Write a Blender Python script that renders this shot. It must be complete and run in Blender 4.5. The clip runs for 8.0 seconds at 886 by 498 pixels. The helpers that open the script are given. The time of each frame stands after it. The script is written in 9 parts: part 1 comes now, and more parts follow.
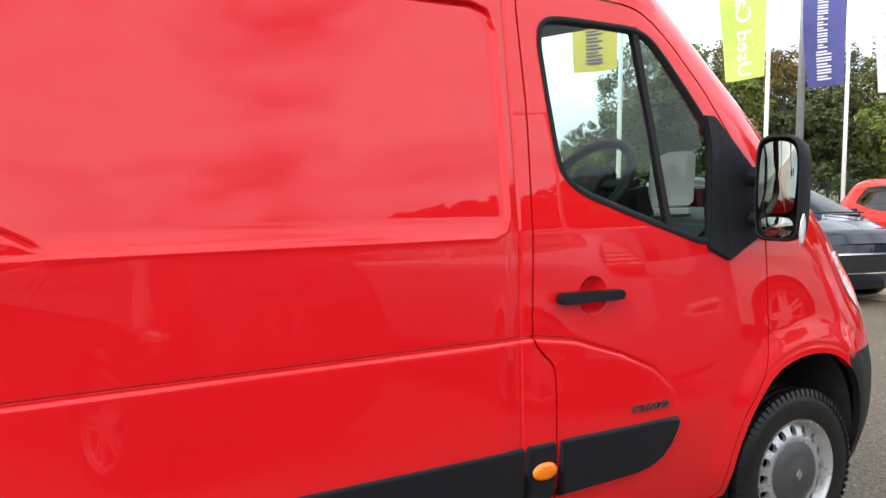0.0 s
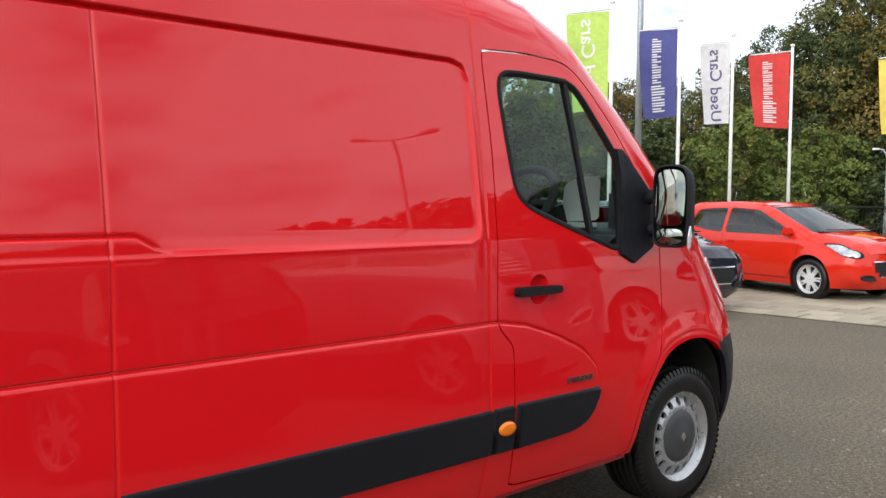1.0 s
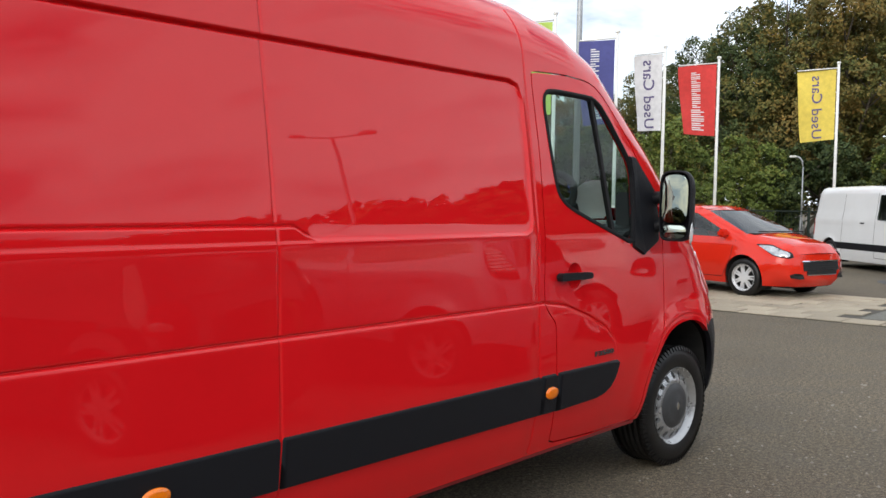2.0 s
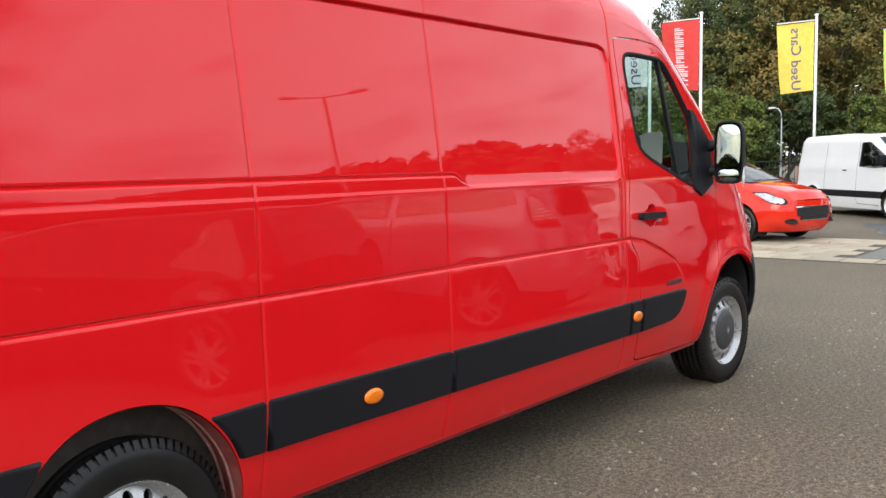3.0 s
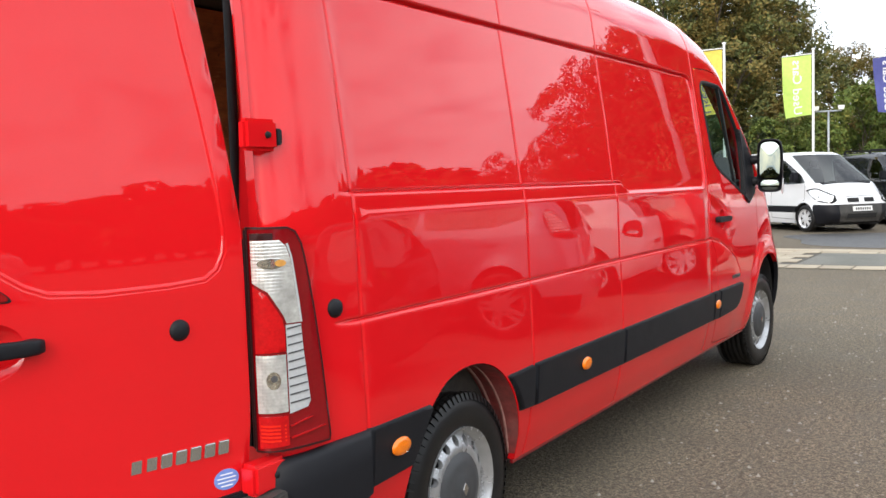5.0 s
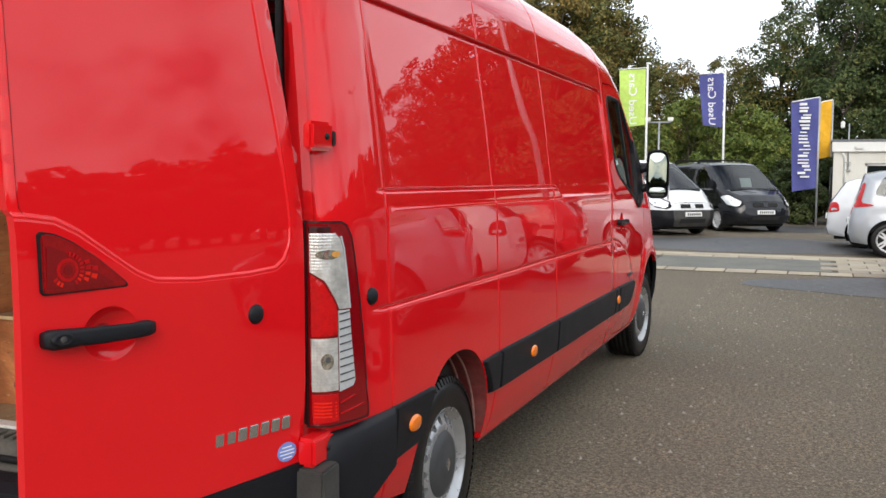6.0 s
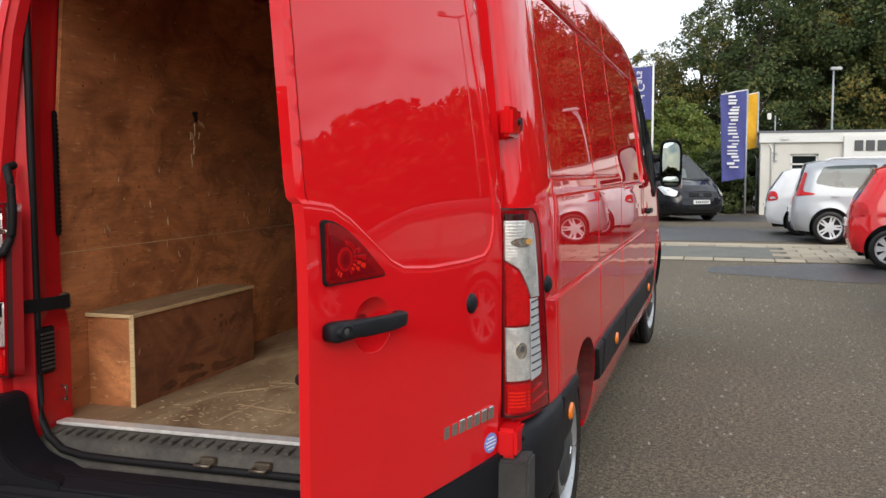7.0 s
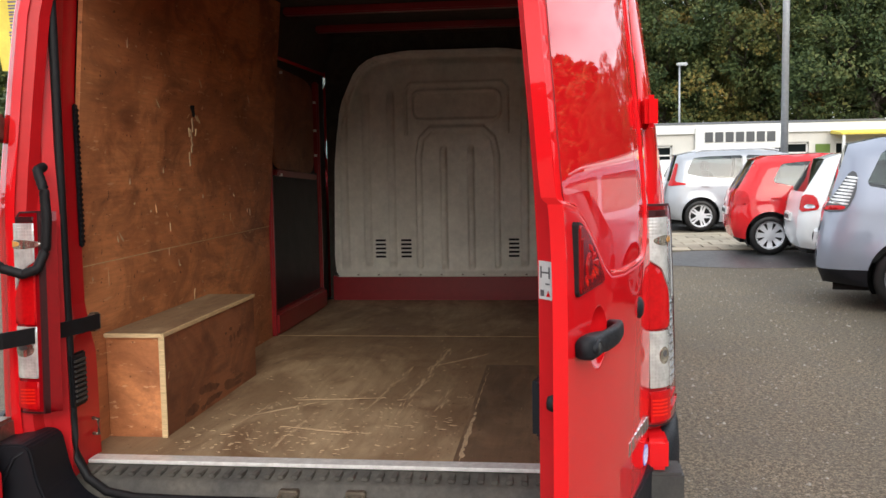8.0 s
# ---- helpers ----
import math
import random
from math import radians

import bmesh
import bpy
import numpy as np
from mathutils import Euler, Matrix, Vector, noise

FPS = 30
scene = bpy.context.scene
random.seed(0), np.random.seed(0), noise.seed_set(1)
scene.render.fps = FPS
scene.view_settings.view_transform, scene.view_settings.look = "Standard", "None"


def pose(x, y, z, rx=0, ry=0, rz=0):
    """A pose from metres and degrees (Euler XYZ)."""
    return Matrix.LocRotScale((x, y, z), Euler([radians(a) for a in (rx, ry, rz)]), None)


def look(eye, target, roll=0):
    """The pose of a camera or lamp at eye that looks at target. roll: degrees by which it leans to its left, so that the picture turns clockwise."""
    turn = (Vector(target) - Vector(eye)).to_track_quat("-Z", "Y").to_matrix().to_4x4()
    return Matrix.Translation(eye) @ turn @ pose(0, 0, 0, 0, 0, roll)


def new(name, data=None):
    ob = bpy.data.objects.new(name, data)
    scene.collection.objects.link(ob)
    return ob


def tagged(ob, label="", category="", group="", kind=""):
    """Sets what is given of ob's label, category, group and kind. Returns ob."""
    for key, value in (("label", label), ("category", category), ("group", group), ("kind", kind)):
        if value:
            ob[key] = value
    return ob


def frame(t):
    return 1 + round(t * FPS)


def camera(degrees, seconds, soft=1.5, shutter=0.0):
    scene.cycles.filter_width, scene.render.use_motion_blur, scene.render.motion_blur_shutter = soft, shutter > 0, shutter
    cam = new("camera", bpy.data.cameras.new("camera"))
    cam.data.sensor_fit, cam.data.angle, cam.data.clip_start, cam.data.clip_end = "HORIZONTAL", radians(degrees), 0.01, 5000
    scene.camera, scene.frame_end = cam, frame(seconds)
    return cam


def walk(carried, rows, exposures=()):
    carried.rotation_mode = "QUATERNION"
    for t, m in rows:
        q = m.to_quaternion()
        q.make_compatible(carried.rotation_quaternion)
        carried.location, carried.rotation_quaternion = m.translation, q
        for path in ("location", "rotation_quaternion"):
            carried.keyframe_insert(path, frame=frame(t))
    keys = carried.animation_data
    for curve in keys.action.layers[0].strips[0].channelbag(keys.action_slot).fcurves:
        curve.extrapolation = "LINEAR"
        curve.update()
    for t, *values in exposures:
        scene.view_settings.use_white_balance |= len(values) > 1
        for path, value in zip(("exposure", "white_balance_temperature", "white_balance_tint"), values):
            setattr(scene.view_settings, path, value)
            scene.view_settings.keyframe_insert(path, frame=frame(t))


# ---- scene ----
cam = camera(50.8, 8.0)
EXPOSURES = [(0.0, 0.5), (0.5, 0.22), (1.0, 0.04), (2.5, -0.22), (3.0, 0.3), (3.5, 0.47), (4.0, 0.45), (5.5, 0.3), (6.0, 0.0), (6.5, -0.18), (7.0, -0.12), (7.5, 0.02), (8.0, 0.30)]
PATH = [
    (0, (2.108, -3.17, 1.547), (3.25, -1.536, 1.379), 0.2),
    (0.5, (1.701, -3.315, 1.552), (3.019, -1.819, 1.384), 0.4),
    (1, (1.283, -3.414, 1.533), (2.687, -1.995, 1.416), 0.5),
    (2.5, (-0.015, -3.407, 1.496), (1.541, -2.16, 1.355), 0.5),
    (3, (-0.465, -3.319, 1.468), (1.087, -2.072, 1.279), -0.9),
    (3.5, (-0.811, -3.228, 1.455), (0.729, -1.968, 1.254), -0.6),
    (4, (-1.169, -3.057, 1.432), (0.413, -1.844, 1.264), -1.9),
    (5.5, (-2.07, -2.515, 1.447), (-0.305, -1.586, 1.301), -0.4),
    (6, (-2.327, -2.308, 1.46), (-0.476, -1.566, 1.306), 0.3),
    (6.5, (-2.525, -1.972, 1.451), (-0.633, -1.344, 1.285), -0.5),
    (7, (-2.563, -1.544, 1.439), (-0.653, -0.975, 1.271), -0.1),
    (7.5, (-2.57, -1.17, 1.442), (-0.629, -0.717, 1.276), -0.1),
    (8, (-2.507, -0.729, 1.446), (-0.531, -0.482, 1.266), -1.0),
]
walk(cam, [(t, look(eye, target, roll)) for t, eye, target, roll in PATH], EXPOSURES)

# ---- build ----
# World: x runs along the red van from its tail (0) to its nose, y to its left, z up.
import collections
from mathutils.geometry import delaunay_2d_cdt

world = bpy.data.worlds.new("sky")
scene.world = world
world.use_nodes = True
wn, wl = world.node_tree.nodes, world.node_tree.links
wn.clear()
w_out = wn.new("ShaderNodeOutputWorld")
w_bg = wn.new("ShaderNodeBackground")
w_sky = wn.new("ShaderNodeTexSky")
w_sky.sky_type = "NISHITA"
w_sky.sun_disc = False
w_sky.sun_elevation = radians(28.2)
w_sky.sun_rotation = radians(258.4)
w_sky.dust_density = 3.0
# broken cloud cover over the sky
w_tc = wn.new("ShaderNodeTexCoord")
w_map = wn.new("ShaderNodeMapping")
w_map.inputs["Scale"].default_value = (1.6, 1.6, 4.0)
w_no = wn.new("ShaderNodeTexNoise")
w_no.inputs["Scale"].default_value = 2.2
w_no.inputs["Detail"].default_value = 9.0
w_no.inputs["Roughness"].default_value = 0.62
w_ramp = wn.new("ShaderNodeValToRGB")
w_ramp.color_ramp.elements[0].position, w_ramp.color_ramp.elements[1].position = 0.31, 0.54
w_ramp.color_ramp.elements[0].color = (0.0, 0.0, 0.0, 1)
w_ramp.color_ramp.elements[1].color = (1.0, 1.0, 1.0, 1)
w_mix = wn.new("ShaderNodeMix")
w_mix.data_type = "RGBA"
w_shade = wn.new("ShaderNodeValToRGB")
w_shade.color_ramp.elements[0].position, w_shade.color_ramp.elements[1].position = 0.40, 0.72
w_shade.color_ramp.elements[0].color = (11.9, 12.4, 13.1, 1)
w_shade.color_ramp.elements[1].color = (8.3, 8.95, 9.8, 1)
wl.new(w_tc.outputs["Generated"], w_map.inputs["Vector"])
wl.new(w_map.outputs["Vector"], w_no.inputs["Vector"])
wl.new(w_no.outputs["Fac"], w_ramp.inputs["Fac"])
wl.new(w_no.outputs["Fac"], w_shade.inputs["Fac"])
wl.new(w_ramp.outputs["Color"], w_mix.inputs["Factor"])
wl.new(w_sky.outputs["Color"], w_mix.inputs["A"])
wl.new(w_shade.outputs["Color"], w_mix.inputs["B"])
wl.new(w_mix.outputs["Result"], w_bg.inputs["Color"])
w_bg.inputs["Strength"].default_value = 0.15
wl.new(w_bg.outputs["Background"], w_out.inputs["Surface"])

sun = new("sun", bpy.data.lights.new("sun", "SUN"))
sun.data.energy, sun.data.angle, sun.data.color = 1.4, radians(38), (1.0, 0.95, 0.88)
sun.matrix_world = look((-16.9, -3.45, 9.25), (0, 0, 0))


# ---------------------------------------------------------------- materials
def material(name, colour, rough=0.5, metal=0.0, coat=0.0, coat_rough=0.03, spec=0.5, trans=0.0, ior=1.5,
             spots=None, grain=0.0, grain_scale=60.0, bump=0.0, bump_scale=80.0, rough_var=0.0, stretch=(1, 1, 1), emit=None):
    """A node material: base colour with variation at two scales (spots: scale, strength, other colour), roughness wear, bump."""
    m = bpy.data.materials.new(name)
    m.use_nodes = True
    nt = m.node_tree
    b = nt.nodes["Principled BSDF"]
    b.inputs["Base Color"].default_value = (*colour, 1)
    b.inputs["Roughness"].default_value = rough
    b.inputs["Metallic"].default_value = metal
    b.inputs["Coat Weight"].default_value = coat
    b.inputs["Coat Roughness"].default_value = coat_rough
    b.inputs["Specular IOR Level"].default_value = spec
    b.inputs["Transmission Weight"].default_value = trans
    b.inputs["IOR"].default_value = ior
    if emit:
        b.inputs["Emission Color"].default_value = (*emit[0], 1)
        b.inputs["Emission Strength"].default_value = emit[1]
    tc = nt.nodes.new("ShaderNodeTexCoord")
    mp = nt.nodes.new("ShaderNodeMapping")
    mp.inputs["Scale"].default_value = stretch
    nt.links.new(tc.outputs["Object"], mp.inputs["Vector"])

    def noise_tex(scale, detail=4.0, r=0.55):
        n = nt.nodes.new("ShaderNodeTexNoise")
        n.inputs["Scale"].default_value, n.inputs["Detail"].default_value, n.inputs["Roughness"].default_value = scale, detail, r
        nt.links.new(mp.outputs["Vector"], n.inputs["Vector"])
        return n

    col = None
    if spots:
        scale, strength, other = spots
        n = noise_tex(scale)
        rp = nt.nodes.new("ShaderNodeMapRange")
        rp.inputs["From Min"].default_value, rp.inputs["From Max"].default_value = 0.35, 0.7
        rp.inputs["To Max"].default_value = strength
        nt.links.new(n.outputs["Fac"], rp.inputs["Value"])
        mx = nt.nodes.new("ShaderNodeMix")
        mx.data_type = "RGBA"
        mx.inputs["A"].default_value, mx.inputs["B"].default_value = (*colour, 1), (*other, 1)
        nt.links.new(rp.outputs["Result"], mx.inputs["Factor"])
        col = mx.outputs["Result"]
    if grain:
        n = noise_tex(grain_scale, 3.0, 0.7)
        hs = nt.nodes.new("ShaderNodeHueSaturation")
        ma = nt.nodes.new("ShaderNodeMapRange")
        ma.inputs["From Min"].default_value, ma.inputs["From Max"].default_value = 0.3, 0.7
        ma.inputs["To Min"].default_value, ma.inputs["To Max"].default_value = 1 - grain, 1 + grain
        nt.links.new(n.outputs["Fac"], ma.inputs["Value"])
        nt.links.new(ma.outputs["Result"], hs.inputs["Value"])
        if col:
            nt.links.new(col, hs.inputs["Color"])
        else:
            hs.inputs["Color"].default_value = (*colour, 1)
        col = hs.outputs["Color"]
    if col:
        nt.links.new(col, b.inputs["Base Color"])
    if rough_var:
        n = noise_tex(9.0)
        ma = nt.nodes.new("ShaderNodeMapRange")
        ma.inputs["To Min"].default_value, ma.inputs["To Max"].default_value = max(0.02, rough - rough_var), min(1.0, rough + rough_var)
        nt.links.new(n.outputs["Fac"], ma.inputs["Value"])
        nt.links.new(ma.outputs["Result"], b.inputs["Roughness"])
    if bump:
        n = noise_tex(bump_scale, 2.0)
        bp = nt.nodes.new("ShaderNodeBump")
        bp.inputs["Strength"].default_value = 1.0
        bp.inputs["Distance"].default_value = bump
        nt.links.new(n.outputs["Fac"], bp.inputs["Height"])
        nt.links.new(bp.outputs["Normal"], b.inputs["Normal"])
    return m


def paint(name, colour, flake=0.0, spec=0.0):
    return material(name, colour, rough=0.38, metal=flake, coat=1.0, coat_rough=0.006, grain=0.02, grain_scale=3.0,
                    bump=0.00003, bump_scale=3.0, spec=spec)


RED = paint("red_van_paint", (0.69, 0.009, 0.013))
# inner red: the body paint darkened, with the interior's shade put into its colour
RED_IN_SHADED = material("shaded_red_inner_paint", (0.26, 0.008, 0.012), rough=0.35, grain=0.1, grain_scale=14, coat=0.3, bump=0.0006, bump_scale=30)
# jamb red: less gloss than RED, and darkened for the shade of the recess
RED_JAMB_SHADED = material("shaded_red_door_jamb_paint", (0.52, 0.010, 0.014), rough=0.42, grain=0.06, grain_scale=14, coat=0.25, coat_rough=0.2, spec=0.2)
BLACK_PL = material("black_textured_plastic", (0.0075, 0.0080, 0.0110), rough=0.5, spec=0.26, grain=0.15, grain_scale=400, bump=0.0006, bump_scale=900, rough_var=0.08)
RUBBER = material("black_rubber", (0.009, 0.009, 0.010), rough=0.6, spec=0.25, grain=0.2, grain_scale=40)
TYRE = material("tyre_rubber", (0.007, 0.007, 0.0075), rough=0.42, spec=0.4, spots=(12, 0.45, (0.016, 0.015, 0.014)), bump=0.0006, bump_scale=200)
STEEL = material("silver_painted_steel", (0.46, 0.47, 0.48), rough=0.28, metal=0.6, grain=0.06, grain_scale=30, rough_var=0.08)
CHROME = material("chrome", (0.75, 0.76, 0.78), rough=0.12, metal=1.0, grain=0.02)
HUBCAP = material("grey_hub_plastic", (0.055, 0.057, 0.060), rough=0.45, spec=0.35, grain=0.1, grain_scale=60)
AMBER = material("amber_lens", (0.90, 0.20, 0.002), rough=0.2, coat=0.6, grain=0.1, grain_scale=90, bump=0.001, bump_scale=150)
LENS_RED = material("red_lens", (0.50, 0.005, 0.007), rough=0.2, spec=0.15, coat=0.35, spots=(16, 0.6, (0.34, 0.003, 0.005)), grain=0.15, grain_scale=110)
LENS_DEEP = material("deep_red_lens", (0.21, 0.002, 0.005), rough=0.13, spec=0.3, coat=0.5, grain=0.06, grain_scale=60)
LENS_DARK = material("dark_red_lens", (0.24, 0.005, 0.008), rough=0.1, coat=1.0, grain=0.2, grain_scale=45)
LENS_CLEAR = material("clear_lens", (0.86, 0.87, 0.88), rough=0.16, metal=0.45, coat=1.0, grain=0.10, grain_scale=30, bump=0.0015, bump_scale=70)
LENS_GREY = material("grey_ribbed_lens", (0.10, 0.10, 0.105), rough=0.15, metal=0.3, coat=1.0, grain=0.15, grain_scale=70)


def faceted_lens(name, colour, period):
    """Moulded clear plastic over a bright reflector: small square facets."""
    m = material(name, colour, rough=0.08, metal=0.55, coat=0.8, spots=(24, 0.55, tuple(c * 0.33 for c in colour)), grain=0.1, grain_scale=85)
    nt = m.node_tree
    b = nt.nodes["Principled BSDF"]
    tc = nt.nodes.new("ShaderNodeTexCoord")
    last = None
    for ax in ("Y", "Z"):
        wv_ = nt.nodes.new("ShaderNodeTexWave")
        wv_.bands_direction = ax
        wv_.inputs["Scale"].default_value = 0.314 / period
        wv_.inputs["Distortion"].default_value = 0.6
        nt.links.new(tc.outputs["Object"], wv_.inputs["Vector"])
        bp = nt.nodes.new("ShaderNodeBump")
        bp.inputs["Distance"].default_value = period * 0.035
        nt.links.new(wv_.outputs["Fac"], bp.inputs["Height"])
        if last:
            nt.links.new(last.outputs["Normal"], bp.inputs["Normal"])
        last = bp
    nt.links.new(last.outputs["Normal"], b.inputs["Normal"])
    return m


TAIL_CLEAR = faceted_lens("faceted_clear_lens", (0.90, 0.90, 0.87), 0.0090)
LENS_BRIGHT = material("bright_red_lens_cell", (0.70, 0.018, 0.008), rough=0.15, spec=0.3, grain=0.15, grain_scale=200)
DOOR_LENS = material("dark_red_door_lens", (0.27, 0.003, 0.005), rough=0.2, spec=0.2, coat=0.5, grain=0.2, grain_scale=90)
RIB_WHITE = material("white_ribbed_lens", (0.46, 0.47, 0.48), rough=0.18, coat=0.8, grain=0.08, grain_scale=80)
BADGE = material("dark_chrome_badge", (0.16, 0.16, 0.17), rough=0.25, metal=0.8, grain=0.1)
HEADLAMP = material("headlamp_glass", (0.62, 0.64, 0.66), rough=0.12, metal=0.6, coat=1.0, spots=(18, 0.7, (0.24, 0.25, 0.27)), grain=0.2, grain_scale=60)


def thin_glass(name, tint, gloss=0.034):
    """A thin pane: clear, with the mirror gloss of glass."""
    m = bpy.data.materials.new(name)
    m.use_nodes = True
    nt = m.node_tree
    nt.nodes.remove(nt.nodes["Principled BSDF"])
    tr, gl, mx, lw, pw, ma = (nt.nodes.new(k) for k in ("ShaderNodeBsdfTransparent", "ShaderNodeBsdfGlossy", "ShaderNodeMixShader", "ShaderNodeLayerWeight", "ShaderNodeMath", "ShaderNodeMath"))
    lw.inputs["Blend"].default_value = 0.5
    pw.operation, ma.operation = "POWER", "MULTIPLY_ADD"
    pw.inputs[1].default_value = 5.0
    ma.inputs[1].default_value, ma.inputs[2].default_value = 0.85, gloss
    nt.links.new(lw.outputs["Facing"], pw.inputs[0])
    nt.links.new(pw.outputs["Value"], ma.inputs[0])
    tr.inputs["Color"].default_value = (*tint, 1)
    gl.inputs["Roughness"].default_value = 0.01
    nt.links.new(ma.outputs["Value"], mx.inputs["Fac"])
    nt.links.new(tr.outputs["BSDF"], mx.inputs[1])
    nt.links.new(gl.outputs["BSDF"], mx.inputs[2])
    nt.links.new(mx.outputs["Shader"], nt.nodes["Material Output"].inputs["Surface"])
    return m


GLASS = thin_glass("window_glass", (0.70, 0.82, 0.79))
CAR_GLASS = thin_glass("tinted_clear_car_glass", (0.27, 0.33, 0.32), 0.085)
GLASS_DK = material("tinted_car_glass", (0.012, 0.016, 0.017), rough=0.04, coat=0.0, spec=0.28, grain=0.05)
MIRROR = material("mirror_glass", (0.17, 0.205, 0.20), rough=0.015, metal=1.0)
INTERIOR = material("dark_cab_plastic", (0.018, 0.019, 0.021), rough=0.65, grain=0.15, grain_scale=120, bump=0.0005, bump_scale=400)
DARK = material("underbody_dark", (0.012, 0.012, 0.012), rough=0.9, grain=0.3, grain_scale=20)
def worn_board(name, tones, pale, stretch, patch=1.7, rough=0.55, pale_at=0.66):
    """Rotary-cut board: blotched veneer in three tones, fine streaks, pale scuffs, dark specks."""
    m = material(name, tones[0], rough=rough, bump=0.0007, bump_scale=60, rough_var=0.14)
    nt = m.node_tree
    N, L = nt.nodes, nt.links
    b = N["Principled BSDF"]
    tc = N.new("ShaderNodeTexCoord")

    def nz(scale, detail, rgh, st, dist=0.0):
        mp, n = N.new("ShaderNodeMapping"), N.new("ShaderNodeTexNoise")
        mp.inputs["Scale"].default_value = st
        L.new(tc.outputs["Object"], mp.inputs["Vector"])
        for k, v in (("Scale", scale), ("Detail", detail), ("Roughness", rgh), ("Distortion", dist)):
            n.inputs[k].default_value = v
        L.new(mp.outputs["Vector"], n.inputs["Vector"])
        return n.outputs["Fac"]

    def mr(src, a, b_, c, d):
        r = N.new("ShaderNodeMapRange")
        for k, v in zip(("From Min", "From Max", "To Min", "To Max"), (a, b_, c, d)):
            r.inputs[k].default_value = v
        L.new(src, r.inputs["Value"])
        return r.outputs["Result"]

    def mix(fac, a, b_):
        x = N.new("ShaderNodeMix")
        x.data_type = "RGBA"
        L.new(fac, x.inputs["Factor"])
        for k, v in (("A", a), ("B", b_)):
            if isinstance(v, tuple):
                x.inputs[k].default_value = (*v, 1)
            else:
                L.new(v, x.inputs[k])
        return x.outputs["Result"]

    c = mix(mr(nz(patch, 7, 0.62, stretch, 1.2), 0.42, 0.57, 0, 1), tones[0], tones[1])
    c = mix(mr(nz(patch * 2.7, 6, 0.66, stretch, 0.8), 0.46, 0.68, 0, 0.85), c, tones[2])
    c = mix(mr(nz(34, 4, 0.7, tuple(q * w for q, w in zip(stretch, (0.22, 1, 1.6)))), 0.42, 0.66, 0, 0.28), c, tones[2])
    c = mix(mr(nz(19, 3, 0.6, tuple(q * w for q, w in zip(stretch, (0.7, 1, 2.2)))), pale_at, pale_at + 0.05, 0, 0.55), c, pale)
    c = mix(mr(nz(46, 2, 0.5, (1, 1, 1)), 0.70, 0.74, 0, 0.8), c, tuple(q * 0.35 for q in tones[2]))
    L.new(c, b.inputs["Base Color"])
    return m


PLY = worn_board("worn_plywood", [(0.70, 0.285, 0.110), (0.44, 0.165, 0.062), (0.20, 0.071, 0.028)], (0.72, 0.42, 0.22), (0.75, 1, 1.25), pale_at=0.63)
PLY_EDGE = material("raw_plywood_edge", (0.62, 0.46, 0.25), rough=0.75, grain=0.3, grain_scale=90, stretch=(0.2, 0.2, 4))
FLOOR_PLY = worn_board("dusty_plywood_floor", [(0.46, 0.340, 0.200), (0.27, 0.180, 0.100), (0.155, 0.082, 0.040)], (0.60, 0.46, 0.28), (0.6, 1.2, 1), 1.2, 0.62, 0.68)
SCUFF = material("bare_wood_scuff", (0.50, 0.37, 0.225), rough=0.8, grain=0.2, grain_scale=60)
GREY_PANEL = material("grey_painted_steel_panel", (0.86, 0.84, 0.75), rough=0.40, spots=(3.0, 0.6, (0.60, 0.585, 0.51)), grain=0.08, grain_scale=20, rough_var=0.1)
ALU = material("aluminium_strip", (0.80, 0.80, 0.77), rough=0.4, metal=0.35, grain=0.15, grain_scale=30)
SILL = material("dusty_grey_sill_plastic", (0.066, 0.064, 0.058), rough=0.7, spec=0.25, spots=(6, 0.8, (0.125, 0.115, 0.095)), grain=0.2, grain_scale=40, rough_var=0.15)
WORN_PL = material("greyed_worn_plastic", (0.032, 0.031, 0.030), rough=0.6, spots=(9, 0.7, (0.070, 0.065, 0.058)), grain=0.2, grain_scale=120, bump=0.0005, bump_scale=500)
GREY_PAPER = material("greyed_paper_label", (0.46, 0.46, 0.45), rough=0.8, grain=0.08)
DIRTY_PLATE = material("galvanised_hinge_metal", (0.24, 0.205, 0.16), rough=0.4, metal=0.8, grain=0.3, grain_scale=40)
PAPER = material("white_paper", (0.80, 0.81, 0.80), rough=0.8, grain=0.05)
BLUE_STICKER = material("blue_sticker", (0.16, 0.26, 0.62), rough=0.4, grain=0.1)
WHITE_PAINT = paint("white_car_paint", (0.70, 0.71, 0.72))
SILVER_PAINT = paint("silver_car_paint", (0.38, 0.40, 0.43), 0.35)
BLUESILVER_PAINT = paint("pale_blue_silver_car_paint", (0.27, 0.30, 0.365), 0.35)
ORANGE_RED_PAINT = paint("orange_red_car_paint", (0.64, 0.024, 0.010))
BRIGHT_RED_PAINT = paint("bright_red_car_paint", (0.60, 0.018, 0.022))
NAVY_PAINT = paint("dark_navy_car_paint", (0.016, 0.018, 0.030), 0.2)
BLACK_PAINT = paint("black_van_paint", (0.013, 0.014, 0.018), 0.1)
PLATE_W = material("white_plate", (0.78, 0.78, 0.76), rough=0.4, grain=0.04)
# ALLOY darkened in colour so these wheels mirror only faintly in the van's flank
DIMMED_ALLOY = material("dimmed_alloy_wheel", (0.20, 0.205, 0.215), rough=0.45, metal=0.3, grain=0.1)
ALLOY = material("alloy_wheel", (0.70, 0.71, 0.73), rough=0.3, metal=0.2, grain=0.05)
GALV = material("galvanised_pole", (0.42, 0.44, 0.46), rough=0.5, metal=0.5, grain=0.12, grain_scale=14, spots=(4, 0.4, (0.33, 0.35, 0.37)))
